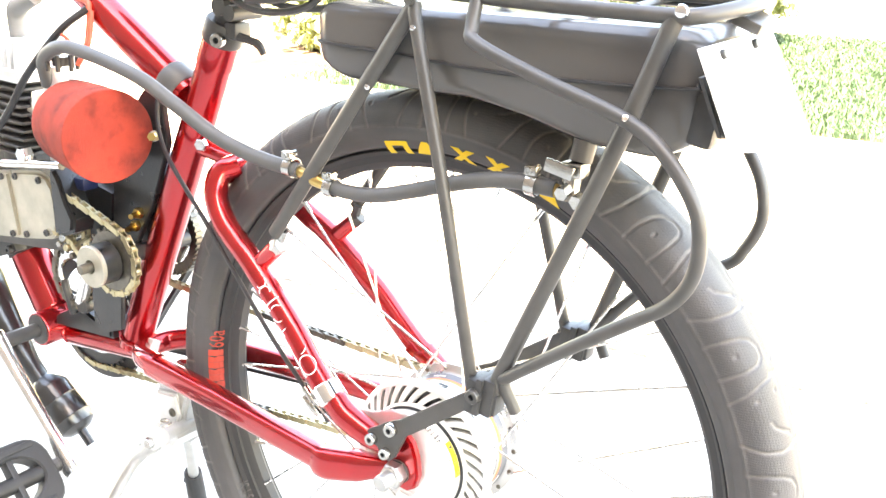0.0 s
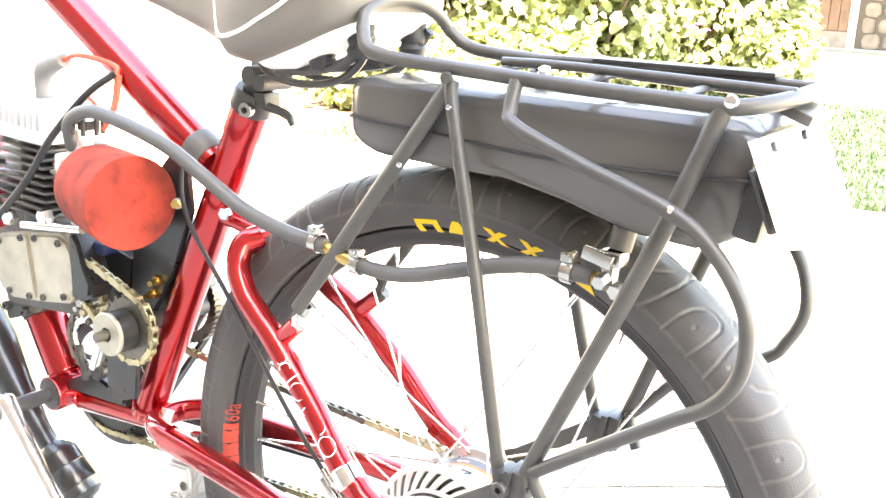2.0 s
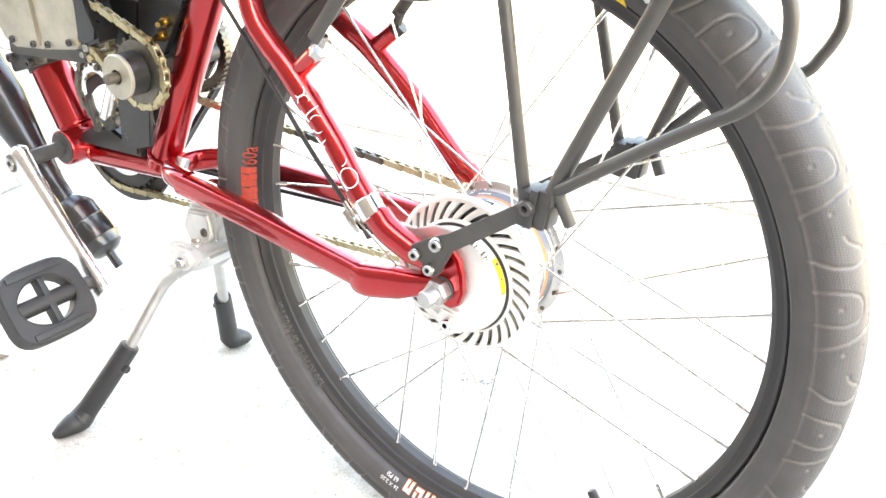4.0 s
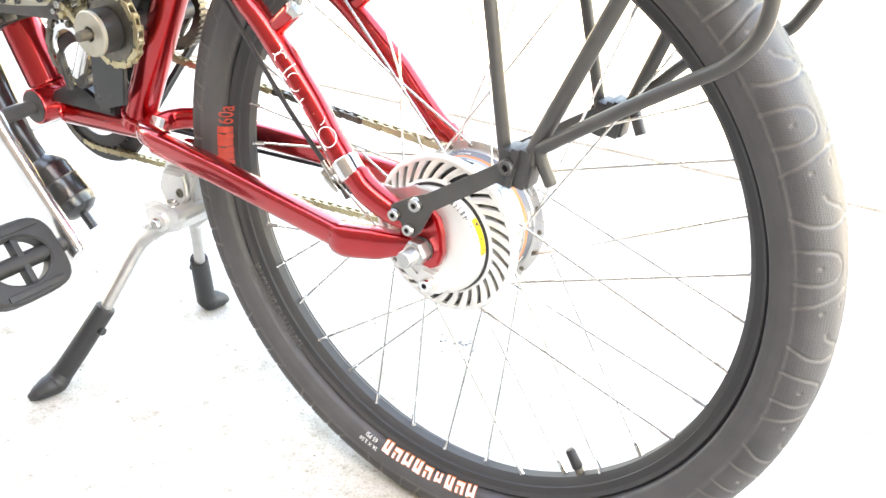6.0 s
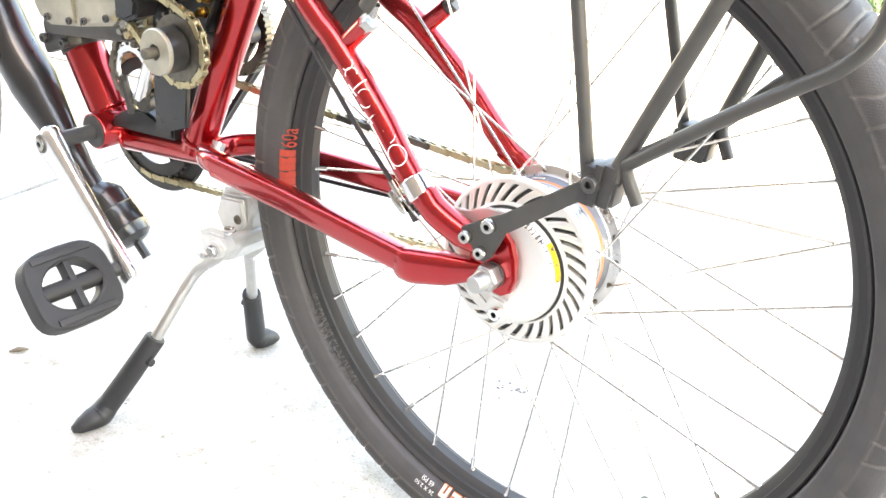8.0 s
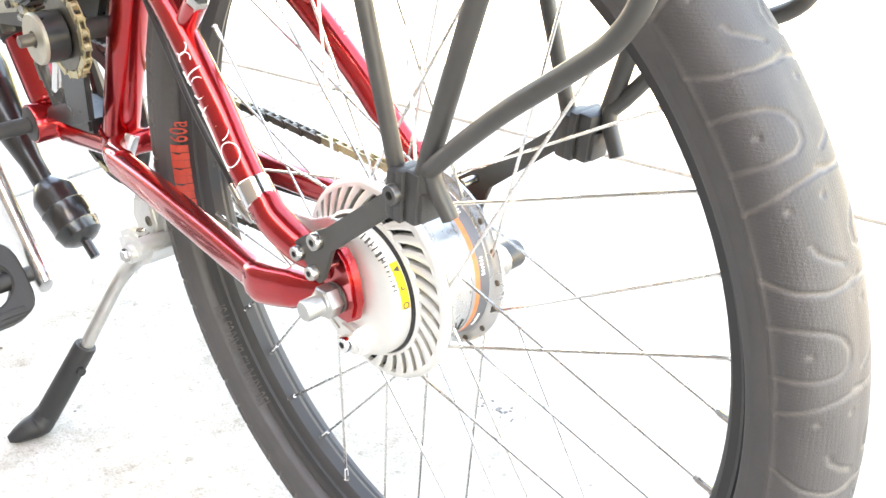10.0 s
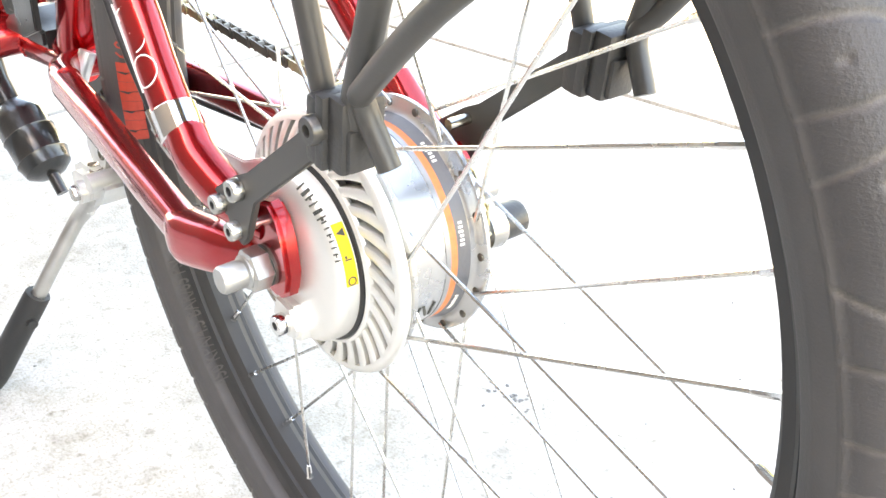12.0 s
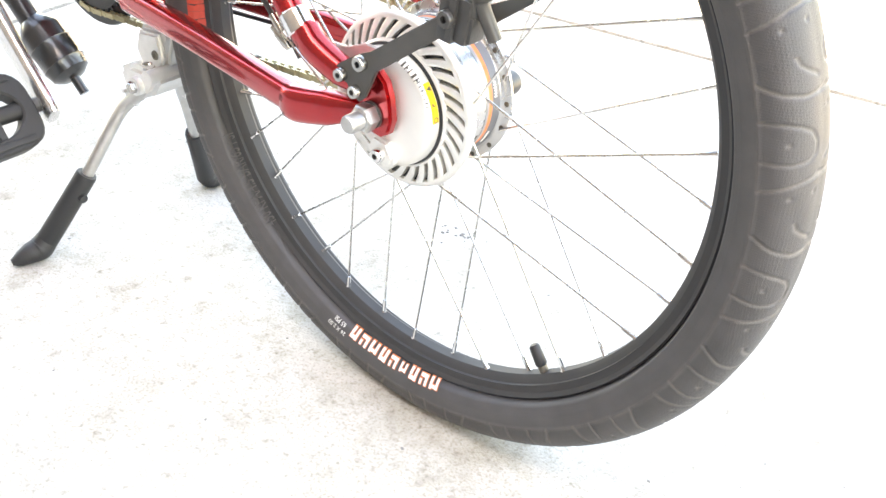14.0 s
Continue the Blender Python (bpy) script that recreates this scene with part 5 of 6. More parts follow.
nut(bm, (-0.537, -0.016, 0.357), (-0.3, -0.3, 1), 0.007, 0.005)
epart("plate_nut", bm, M_BRASS)
bm = B()
dta = V(-0.653, 0, 0.412)
dd = (V(-0.655, 0, 0.43) - V(-0.598, 0, 0.327)).normalized()
tube(bm, [dta - dd * 0.012, dta - dd * 0.010, dta + dd * 0.014, dta + dd * 0.016], [0.0215, 0.0262, 0.0262, 0.0215], 24)
box(bm, dta + V(0.0, -0.026, 0.006), (0.055, 0.018, 0.024), pose(0, 0, 0, 0, -20, 0), 0.004)
box(bm, dta + V(0.012, 0.0, 0.022), (0.085, 0.06, 0.018), pose(0, 0, 0, 0, -10, 0), 0.004)
epart("frame_clamp", bm, M_ENGBLK)
for dx in (-0.018, 0.02):
    bm = B()
    socket_bolt(bm, dta + V(dx, -0.035, 0.006), (0, -1, 0), 0.006, 0.006)
    epart("clamp_bolt", bm, M_ENGBLK)
bm = B()
tube(bm, spline([(-0.526, -0.028, 0.356), (-0.527, -0.030, 0.371), (-0.530, -0.032, 0.390), (-0.534, -0.030, 0.397)], 4), 0.005, 8)
epart("drain_hose", bm, M_ENGBLK)
bm = B()
lathe(bm, [(0, 0), (0, 0.0085), (0.004, 0.0095), (0.012, 0.0095), (0.015, 0.0070), (0.015, 0)], (-0.500, -0.022, 0.372), (0.25, -1, 0.15), 18)
epart("tensioner_knob", bm, M_ENGBLK)
# black clutch housing beside the case, with the bolts under it
bm = B()
slab(bm, [(-0.498, 0.549), (-0.490, 0.550), (-0.480, 0.537), (-0.471, 0.513), (-0.460, 0.494), (-0.464, 0.478), (-0.484, 0.470), (-0.498, 0.470)], -0.062, -0.030, 0.004)
epart("clutch_housing", bm, M_ENGDARK, "black clutch housing")
for x, z, r, m_ in ((-0.500, 0.472, 0.0048, M_CHAIN), (-0.488, 0.467, 0.0055, M_ZINC), (-0.483, 0.456, 0.0045, M_CHAIN), (-0.496, 0.458, 0.0040, M_ZINC), (-0.474, 0.448, 0.0040, M_CHAIND)):
    bm = B()
    nut(bm, (x, -0.054, z), (0.1, -1, 0.1), r, 0.006)
    rod(bm, (x, -0.054, z), (x, -0.028, z + 0.004), r * 0.6, 8)
    epart("housing_bolt", bm, m_)
# far-side ribbed sprocket
J3 = V(-0.446, 0.062, 0.454)
bm = B()
lathe(bm, [(-0.005, 0.040), (-0.005, 0.051), (0.005, 0.051), (0.005, 0.040)], J3, (0, 1, 0), 48, closed=True)
for q in range(44):
    a = 2 * math.pi * q / 44
    box(bm, around(J3, a, 0.0520, J3.y), (0.004, 0.012, 0.004), pose(0, 0, 0, 0, -math.degrees(a), 0))
lathe(bm, [(-0.002, 0.0), (-0.002, 0.040), (0.002, 0.040), (0.002, 0.0)], J3, (0, 1, 0), 5)
epart("far_sprocket", bm, M_CHAIND)
bm = B()
tube(bm, [(-0.397, 0.062, 0.447), (-0.402, 0.062, 0.432), (-0.470, 0.062, 0.345), (-0.500, 0.062, 0.306)], 0.0028, 8, flat=1.0, box_n=6)
tube(bm, [(-0.397, 0.068, 0.447), (-0.402, 0.068, 0.432), (-0.470, 0.068, 0.345), (-0.500, 0.068, 0.306)], 0.0028, 8, flat=1.0, box_n=6)
epart("drive_belt", bm, M_RUBBER, "black ribbed belt")


# ---------------------------------------------------------------- chains
def chain_path(circles, step, y):
    """Points at even steps round the outside of circles [(centre x, z, radius)], taken anticlockwise."""
    pts = []
    n = len(circles)
    arcs = []
    for i in range(n):
        (x0, z0, r0), (x1, z1, r1) = circles[i], circles[(i + 1) % n]
        dx, dz = x1 - x0, z1 - z0
        L = math.hypot(dx, dz)
        base = math.atan2(dz, dx)
        off = math.acos((r0 - r1) / L)
        arcs.append(base - off)
    for i in range(n):
        x, z, r = circles[i]
        a0, a1 = arcs[i - 1], arcs[i]
        while a1 < a0:
            a1 += 2 * math.pi
        m = max(2, int((a1 - a0) / 0.15))
        for q in range(m + 1):
            a = a0 + (a1 - a0) * q / m
            pts.append((x + r * math.cos(a), z + r * math.sin(a)))
    P = np.array(pts + pts[:1])
    s = np.concatenate([[0], np.cumsum(np.hypot(*np.diff(P, axis=0).T))])
    count = int(round(s[-1] / step / 2)) * 2
    q = np.linspace(0, s[-1], count, endpoint=False)
    return [V(np.interp(v, s, P[:, 0]), y, np.interp(v, s, P[:, 1])) for v in q]


def link_mesh(name, pitch, width, mat):
    b = B()
    for s in (-1, 1):
        o = [(math.cos(t) * pitch * 0.36 + (pitch / 2 if math.cos(t) > 0 else -pitch / 2), math.sin(t) * pitch * (0.36 if abs(math.cos(t)) > 0.25 else 0.20)) for t in np.linspace(0, 2 * math.pi, 12, endpoint=False)]
        slab(b, o, s * width - 0.0006, s * width + 0.0006)
    rod(b, (-pitch / 2, -width + 0.0004, 0), (-pitch / 2, width - 0.0004, 0), pitch * 0.30, 10)
    rod(b, (-pitch / 2, -width - 0.0012, 0), (-pitch / 2, width + 0.0012, 0), pitch * 0.14, 8)
    me = bpy.data.meshes.new(name)
    b.to_mesh(me)
    b.free()
    me.materials.append(mat)
    return me


def chain(name, label, circles, y, mats, pitch=0.0127):
    P = chain_path(circles, pitch, y)
    root = None
    sets = [[link_mesh("link", pitch, w, m) for w in (0.0036, 0.0026)] for m in mats]
    for i, p in enumerate(P):
        nx = P[(i + 1) % len(P)]
        c = (p + nx) / 2
        ang = math.atan2(nx.z - p.z, nx.x - p.x)
        pick = sets[0] if (i // 9) % 3 != 1 or len(sets) == 1 else sets[1]
        ob = new(name if root is None else "link", pick[i % 2])
        ob.matrix_basis = Matrix.Translation(c) @ Matrix.Rotation(-ang, 4, "Y")
        if root is None:
            root = ob
            ob["label"] = label
            ob.parent = bike
        else:
            ob.parent = root
            ob.matrix_parent_inverse = root.matrix_basis.inverted()
    return root


chain("drive_chain", "brassy bicycle chain, oily in places", [(-0.592, 0.320, 0.0785), (0.0, 0.34, 0.0450)], 0.047, (M_CHAIN, M_CHAIND))
chain("jackshaft_chain", "golden roller chain on the jackshaft", [(JS.x, JS.z, 0.0385), (-0.497, 0.504, 0.020)], -0.0535, (M_CHAIN,))
chain("engine_chain", "dark roller chain behind the jackshaft", [(J2.x, J2.z, 0.0340), (-0.500, 0.490, 0.014)], -0.0285, (M_CHAIND, M_CHAIN))

# ---------------------------------------------------------------- cranks and pedals
BB = V(-0.592, 0, 0.320)
bm = B()
rod(bm, BB + V(0, -0.088, 0), BB + V(0, 0.075, 0), 0.0092, 16)
crank = part("crankset", bm, M_ENGBLK, bike, "aluminium cranks on a black spindle")
PE = V(-0.449, -0.109, 0.209)
CA = V(-0.586, -0.098, 0.323)
bm = B()
tube(bm, spline([CA + (CA - PE).normalized() * 0.012, CA, CA + (PE - CA) * 0.3, CA + (PE - CA) * 0.7, PE, PE + (PE - CA).normalized() * 0.013], 5), [0.0080, 0.0115, 0.0088, 0.0078, 0.0086, 0.0066], 20, flat=2.0, box_n=2.8)
part("crank_arm", bm, M_POLISH, crank, "polished aluminium crank arm")
bm = B()
lathe(bm, [(0, 0), (0, 0.0110), (0.0015, 0.0106), (0.0015, 0)], CA + V(0, -0.0105, 0), (0, -1, 0), 20)
part("dust_ring", bm, M_CHAIND, crank)
bm = B()
socket_bolt(bm, CA + V(0, -0.0115, 0), (0, -1, 0), 0.0080, 0.003)
part("crank_bolt", bm, M_ZINC, crank)
CB = V(-0.590, 0.090, 0.318)
bm = B()
PR = CB + (CA - PE) + V(0, 0.012, 0)
tube(bm, spline([CB, CB + (PR - CB) * 0.5, PR], 4), [0.0165, 0.012, 0.0125], 14, flat=0.62)
part("crank_arm", bm, M_ALU, crank)
bm = B()
lathe(bm, [(0.046, 0.060), (0.046, 0.0765), (0.0485, 0.0765), (0.0485, 0.060)], BB, (0, 1, 0), 60, closed=True)
for q in range(44):
    a = 2 * math.pi * q / 44
    box(bm, around(BB, a, 0.0780, 0.0472), (0.005, 0.002, 0.004), pose(0, 0, 0, 0, -math.degrees(a), 0))
for q in range(5):
    a = 2 * math.pi * q / 5 + 0.4
    tube(bm, [around(BB, a, 0.012, 0.052), around(BB, a, 0.062, 0.0475)], [0.010, 0.006], 8)
part("chainring", bm, M_ENGBLK, crank)
bm = B()
lathe(bm, [(0.052, 0.072), (0.052, 0.096), (0.055, 0.098), (0.058, 0.096), (0.058, 0.072)], BB, (0, 1, 0), 60, closed=True)
part("chain_guard_ring", bm, M_ENGBLK, crank)


def pedal(centre, sgn, tilt):
    """A resin platform pedal: rim, axle tube and cross webs with open windows."""
    m = Matrix.Translation(centre) @ Matrix.Rotation(tilt, 4, "Y")
    b = B()
    hx, hy, t = 0.042, 0.050, 0.012
    outline = [(hx * 1.05 * math.copysign(abs(math.cos(a)) ** 0.55, math.cos(a)), hy * math.copysign(abs(math.sin(a)) ** 0.55, math.sin(a)) * (1.0 + 0.05 * math.cos(a))) for a in np.linspace(0, 2 * math.pi, 28, endpoint=False)]
    inner = [(0.0265 * math.cos(a), 0.0345 * math.sin(a)) for a in np.linspace(0, 2 * math.pi, 28, endpoint=False)]
    for z0, z1 in ((-t, t),):
        A = [b.verts.new((x, y, z0)) for x, y in outline]
        C = [b.verts.new((x, y, z1)) for x, y in outline]
        D = [b.verts.new((x, y, z0)) for x, y in inner]
        E = [b.verts.new((x, y, z1)) for x, y in inner]
        n = len(A)
        for i in range(n):
            j = (i + 1) % n
            b.faces.new((A[i], A[j], C[j], C[i]))
            b.faces.new((E[i], E[j], D[j], D[i]))
            b.faces.new((C[i], C[j], E[j], E[i]))
            b.faces.new((D[i], D[j], A[j], A[i]))
    bmesh.ops.recalc_face_normals(b, faces=b.faces)
    bmesh.ops.bevel(b, geom=[e for e in b.edges if e.calc_face_angle(0) > 0.9], offset=0.0022, segments=1, affect="EDGES")
    rod(b, (0, -hy * 0.86, 0), (0, hy * 0.86, 0), 0.0098, 14)
    box(b, (0, 0.004, 0), (0.062, 0.0075, 0.017), None, 0.0012)
    bmesh.ops.transform(b, matrix=m, verts=b.verts)
    p = part("pedal", b, M_PEDAL, bike, "black moulded platform pedal")
    for x in (-1, 1):
        b = B()
        box(b, (x * 0.0345, 0.0, 0.0125), (0.007, 0.070, 0.004), None, 0.001)
        bmesh.ops.transform(b, matrix=m, verts=b.verts)
        part("tread_bar", b, M_PEDAL, p)
    b = B()
    rod(b, centre + V(0, -sgn * 0.044, 0), centre + V(0, -sgn * 0.068, 0), 0.0085, 12)
    part("pedal_spindle", b, M_ENGBLK, p)
    return p


pedal(V(-0.459, -0.173, 0.2105), -1, radians(53))
pedal(PR + V(0, 0.066, 0), 1, radians(53))

# ---------------------------------------------------------------- exhaust
bm = B()
tube(bm, spline([(-0.655, -0.02, 0.585), (-0.735, -0.03, 0.560), (-0.775, -0.035, 0.49), (-0.755, -0.036, 0.415), (-0.705, -0.036, 0.355), (-0.665, -0.034, 0.305), (-0.630, -0.030, 0.262), (-0.607, -0.026, 0.232)], 7), [0.013, 0.016, 0.022, 0.029, 0.030, 0.021, 0.013, 0.0125], 24)
exhaust = part("exhaust_pipe", bm, M_PIPE, bike, "glossy black exhaust with a small canister")
bm = B()
e0, e1 = V(-0.609, -0.024, 0.234), V(-0.558, -0.016, 0.185)
d = (e1 - e0).normalized()
L = (e1 - e0).length
tube(bm, [e0 - d * 0.012, e0 - d * 0.006, e0 + d * 0.004, e0 + d * 0.010, e0 + d * 0.028, e0 + d * 0.0295, e0 + d * 0.031, e0 + d * 0.056, e0 + d * 0.0575, e0 + d * 0.059, e0 + d * 0.070, e0 + d * 0.076, e0 + d * 0.078], [0.011, 0.017, 0.0235, 0.0262, 0.0265, 0.0275, 0.0265, 0.0265, 0.0275, 0.0265, 0.0240, 0.016, 0.008], 28)
part("canister", bm, M_PIPE, exhaust, "small black exhaust canister")
bm = B()
tube(bm, [e0 + d * 0.070, e0 + d * 0.078, V(-0.540, -0.013, 0.164)], [0.0062, 0.0062, 0.0062], 12)
part("outlet", bm, M_PIPE, exhaust)

# ---------------------------------------------------------------- kickstand
bm = B()
slab(bm, [(-0.388, 0.300), (-0.344, 0.304), (-0.338, 0.292), (-0.346, 0.270), (-0.350, 0.246), (-0.362, 0.226), (-0.388, 0.222), (-0.398, 0.240), (-0.392, 0.262), (-0.396, 0.284)], -0.020, 0.020, 0.005)
slab(bm, [(-0.412, 0.246), (-0.392, 0.256), (-0.350, 0.258), (-0.342, 0.246), (-0.356, 0.228), (-0.386, 0.214), (-0.404, 0.222)], -0.040, 0.040, 0.006)
rod(bm, (-0.376, -0.046, 0.236), (-0.376, 0.046, 0.236), 0.0105, 14)
rod(bm, (-0.352, -0.044, 0.252), (-0.352, 0.044, 0.252), 0.0085, 12)
stand = part("kickstand", bm, M_CAST, bike, "zinc plated double leg kickstand with black feet")
for s in (-1, 1):
    bm = B()
    slab(bm, [(-0.386, 0.292), (-0.352, 0.296), (-0.346, 0.270), (-0.356, 0.252), (-0.384, 0.252), (-0.394, 0.270)], min(s * 0.019, s * 0.026), max(s * 0.019, s * 0.026), 0.003)
    part("cast_cheek", bm, M_CAST, stand)
    bm = B()
    nut(bm, (-0.376, s * 0.046, 0.236), (0, s, 0), 0.007, 0.006)
    part("pivot_bolt", bm, M_ZINC, stand)
    bm = B()
    lathe(bm, [(0, 0), (0, 0.0055), (0.0016, 0.005), (0.0016, 0.0032), (0.0004, 0.0030), (0.0004, 0)], (-0.358, s * 0.026, 0.272), (0, s, 0), 12)
    part("rivet", bm, M_CHAIND, stand)
bm = B()
nut(bm, (-0.366, 0, 0.303), (0, 0, 1), 0.009, 0.022)
part("stand_bolt", bm, M_CHROME, stand)
bm = B()
hel = [V(-0.366 + 0.006 * math.cos(t), -0.030 + 0.006 * math.sin(t), 0.232 + 0.0010 * t) for t in np.linspace(0, 2 * math.pi * 5, 60)]
tube(bm, hel, 0.0012, 5)
part("return_spring", bm, M_ZINC, stand)
LEGS = {
    -1: ([(-0.378, -0.032, 0.232), (-0.388, -0.031, 0.221), (-0.404, -0.031, 0.208), (-0.4184, -0.0335, 0.1955), (-0.4265, -0.044, 0.178), (-0.4436, -0.082, 0.1135), (-0.450, -0.090, 0.099)],
         [(-0.4425, -0.0815, 0.1165), (-0.4432, -0.0825, 0.1145), (-0.468, -0.107, 0.062), (-0.489, -0.1240, 0.022)],
         [(-0.487, -0.122, 0.027), (-0.490, -0.132, 0.016), (-0.493, -0.145, 0.0125), (-0.496, -0.158, 0.0085), (-0.498, -0.167, 0.007)]),
    1: ([(-0.380, 0.030, 0.228), (-0.392, 0.034, 0.210), (-0.412, 0.040, 0.193), (-0.422, 0.048, 0.180), (-0.432, 0.058, 0.158), (-0.458, 0.083, 0.104), (-0.464, 0.088, 0.090)],
        [(-0.460, 0.0835, 0.105), (-0.461, 0.0845, 0.103), (-0.474, 0.100, 0.058), (-0.485, 0.113, 0.018)],
        [(-0.484, 0.111, 0.024), (-0.484, 0.118, 0.015), (-0.481, 0.128, 0.0125), (-0.477, 0.138, 0.0095), (-0.475, 0.144, 0.007)])}
for s, (leg_p, sleeve_p, foot_p) in LEGS.items():
    bm = B()
    tube(bm, spline(leg_p, 5), [0.0095, 0.0085, 0.0075, 0.0078, 0.0072, 0.0072, 0.0072], 14)
    part("leg", bm, M_STAND, stand, "zinc plated leg")
    bm = B()
    c_ = V(*leg_p[2])
    slab(bm, [(c_.x - 0.012, c_.z + 0.008), (c_.x - 0.004, c_.z + 0.014), (c_.x + 0.010, c_.z + 0.006), (c_.x + 0.006, c_.z - 0.008), (c_.x - 0.010, c_.z - 0.006)], c_.y - 0.004, c_.y + 0.004, 0.002)
    rod(bm, c_ + V(-0.006, -0.009, 0.010), c_ + V(-0.006, 0.009, 0.010), 0.003, 8)
    part("leg_lug", bm, M_CAST, stand)
    bm = B()
    tube(bm, sleeve_p, [0.0112, 0.0122, 0.0128, 0.0132], 18)
    part("leg_sleeve", bm, M_RUBBER, stand, "black rubber sleeve")
    bm = B()
    tube(bm, spline(foot_p, 5), [0.0130, 0.0150, 0.0128, 0.0088, 0.0040], 18)
    for v in bm.verts:
        v.co.z = max(v.co.z, 0.0)
    part("foot", bm, M_RUBBER, stand, "black rubber foot")
    bm = B()
    m_ = V(*sleeve_p[1]).lerp(V(*sleeve_p[2]), 0.45)
    sx_ = 0.017 if s < 0 else -0.017
    rod(bm, m_, m_ + V(sx_, 0, -0.002), 0.0050, 10)
    part("set_screw", bm, M_RUBBER, stand)

# ---------------------------------------------------------------- hoses and cables
bm = B()
tube(bm, spline([(-0.505, -0.045, 0.640), (-0.490, -0.058, 0.668), (-0.452, -0.068, 0.686), (-0.411, -0.070, 0.688), (-0.324, -0.070, 0.671), (-0.27, -0.067, 0.647), (-0.220, -0.064, 0.623), (-0.170, -0.062, 0.610), (-0.118, -0.060, 0.604)], 7), 0.0072, 14)
hose = part("fuel_hose", bm, M_HOSE, bike, "grey rubber fuel hose joined with brass fittings")
bm = B()
tube(bm, spline([(-0.086, -0.060, 0.5965), (-0.06, -0.060, 0.594), (-0.020, -0.060, 0.5985), (0.061, -0.060, 0.623), (0.105, -0.059, 0.631), (0.140, -0.055, 0.629)], 7), 0.0067, 14)
part("tank_hose", bm, M_HOSE, hose)
bm = B()
tube(bm, [(-0.124, -0.060, 0.605), (-0.112, -0.060, 0.602), (-0.106, -0.060, 0.601), (-0.092, -0.060, 0.598), (-0.080, -0.060, 0.5955)], [0.005, 0.005, 0.0068, 0.0062, 0.004], 12)
part("inline_filter", bm, M_BRASS, hose)
for x, z, y in ((-0.128, 0.6065, -0.060), (-0.080, 0.595, -0.060), (0.122, 0.6305, -0.057)):
    bm = B()
    lathe(bm, [(-0.0045, 0.0082), (-0.0045, 0.0094), (0.0045, 0.0094), (0.0045, 0.0082)], (x, y, z), (1, 0, -0.1), 20, closed=True)
    box(bm, (x, y - 0.003, z + 0.0115), (0.010, 0.009, 0.007), None, 0.001)
    rod(bm, (x, y - 0.010, z + 0.012), (x, y + 0.006, z + 0.012), 0.0028, 8)
    part("hose_clip", bm, M_ZINC, hose, "steel hose clip")
bm = B()
tube(bm, spline([(-0.343, -0.028, 0.650), (-0.338, -0.034, 0.612), (-0.312, -0.044, 0.582), (-0.258, -0.052, 0.533), (-0.205, -0.062, 0.487), (-0.148, -0.072, 0.437), (-0.102, -0.076, 0.397)], 7), 0.0023, 8)
cable = part("brake_cable", bm, M_RUBBER, bike, "black brake cable along the stay")
bm = B()
rod(bm, (-0.104, -0.076, 0.399), (-0.093, -0.0765, 0.388), 0.0036, 10)
part("ferrule", bm, M_ZINC, cable)
bm = B()
rod(bm, (-0.093, -0.0765, 0.388), (-0.01, -0.056, 0.306), 0.0009, 6)
part("inner_wire", bm, M_STEEL, cable)
bm = B()
box(bm, (-0.084, -0.068, 0.381), (0.009, 0.009, 0.013), pose(0, 0, 0, 0, 30, 0), 0.002)
rod(bm, (-0.087, -0.068, 0.378), (-0.079, -0.068, 0.374), 0.003, 8)
part("cable_stop", bm, M_ENGBLK, cable)
bm = B()
tube(bm, spline([(-0.44, 0.030, 0.312), (-0.30, 0.052, 0.312), (-0.15, 0.066, 0.318), (-0.06, 0.066, 0.325), (0.0, 0.072, 0.335)], 6), 0.0025, 8)
tube(bm, spline([(-0.44, 0.024, 0.318), (-0.30, 0.047, 0.322), (-0.15, 0.062, 0.326), (-0.02, 0.066, 0.318)], 6), 0.0025, 8)
part("shift_cable", bm, M_RUBBER, cable)
bm = B()
tube(bm, spline([(-0.40, 0.030, 0.328), (-0.30, 0.046, 0.330), (-0.20, 0.058, 0.332), (-0.10, 0.064, 0.334)], 6), 0.0016, 8)
part("shift_wire", bm, M_STEEL, cable)
# cantilever stubs with hose at the stays
for s in (-1, 1):
    bm = B()
    p = V(-0.1600, s * 0.0560, 0.5180)
    nut(bm, p + V(0.006, s * 0.002, 0.004), (0.8, 0.1 * s, 0.55), 0.0085, 0.012)
    rod(bm, p + V(0.010, 0, 0.010), p + V(0.016, 0, 0.024), 0.005, 8)
    part("stay_bolt", bm, M_ENGBLK if s > 0 else M_ZINC, frame_ob)
bm = B()
nut(bm, V(-0.293, -0.016, 0.597), (0.3, -0.95, 0), 0.007, 0.006)
part("stay_link_bolt", bm, M_CHROME, frame_ob)
bm = B()
tube(bm, [V(-0.341, 0, 0.652) - tt * 0.012, V(-0.341, 0, 0.652) - tt * 0.010, V(-0.341, 0, 0.652) + tt * 0.012, V(-0.341, 0, 0.652) + tt * 0.014], [0.0198, 0.0212, 0.0212, 0.0198], 24)
part("tube_wrap", bm, M_HOSE, frame_ob, "grey rubber wrap round the tube")
for s in (1,):
    bm = B()
    rod(bm, (-0.405, -0.02, 0.318), (-0.405, -0.006, 0.345), 0.0075, 10)
    part("plate_bolt", bm, M_CAST, frame_ob)

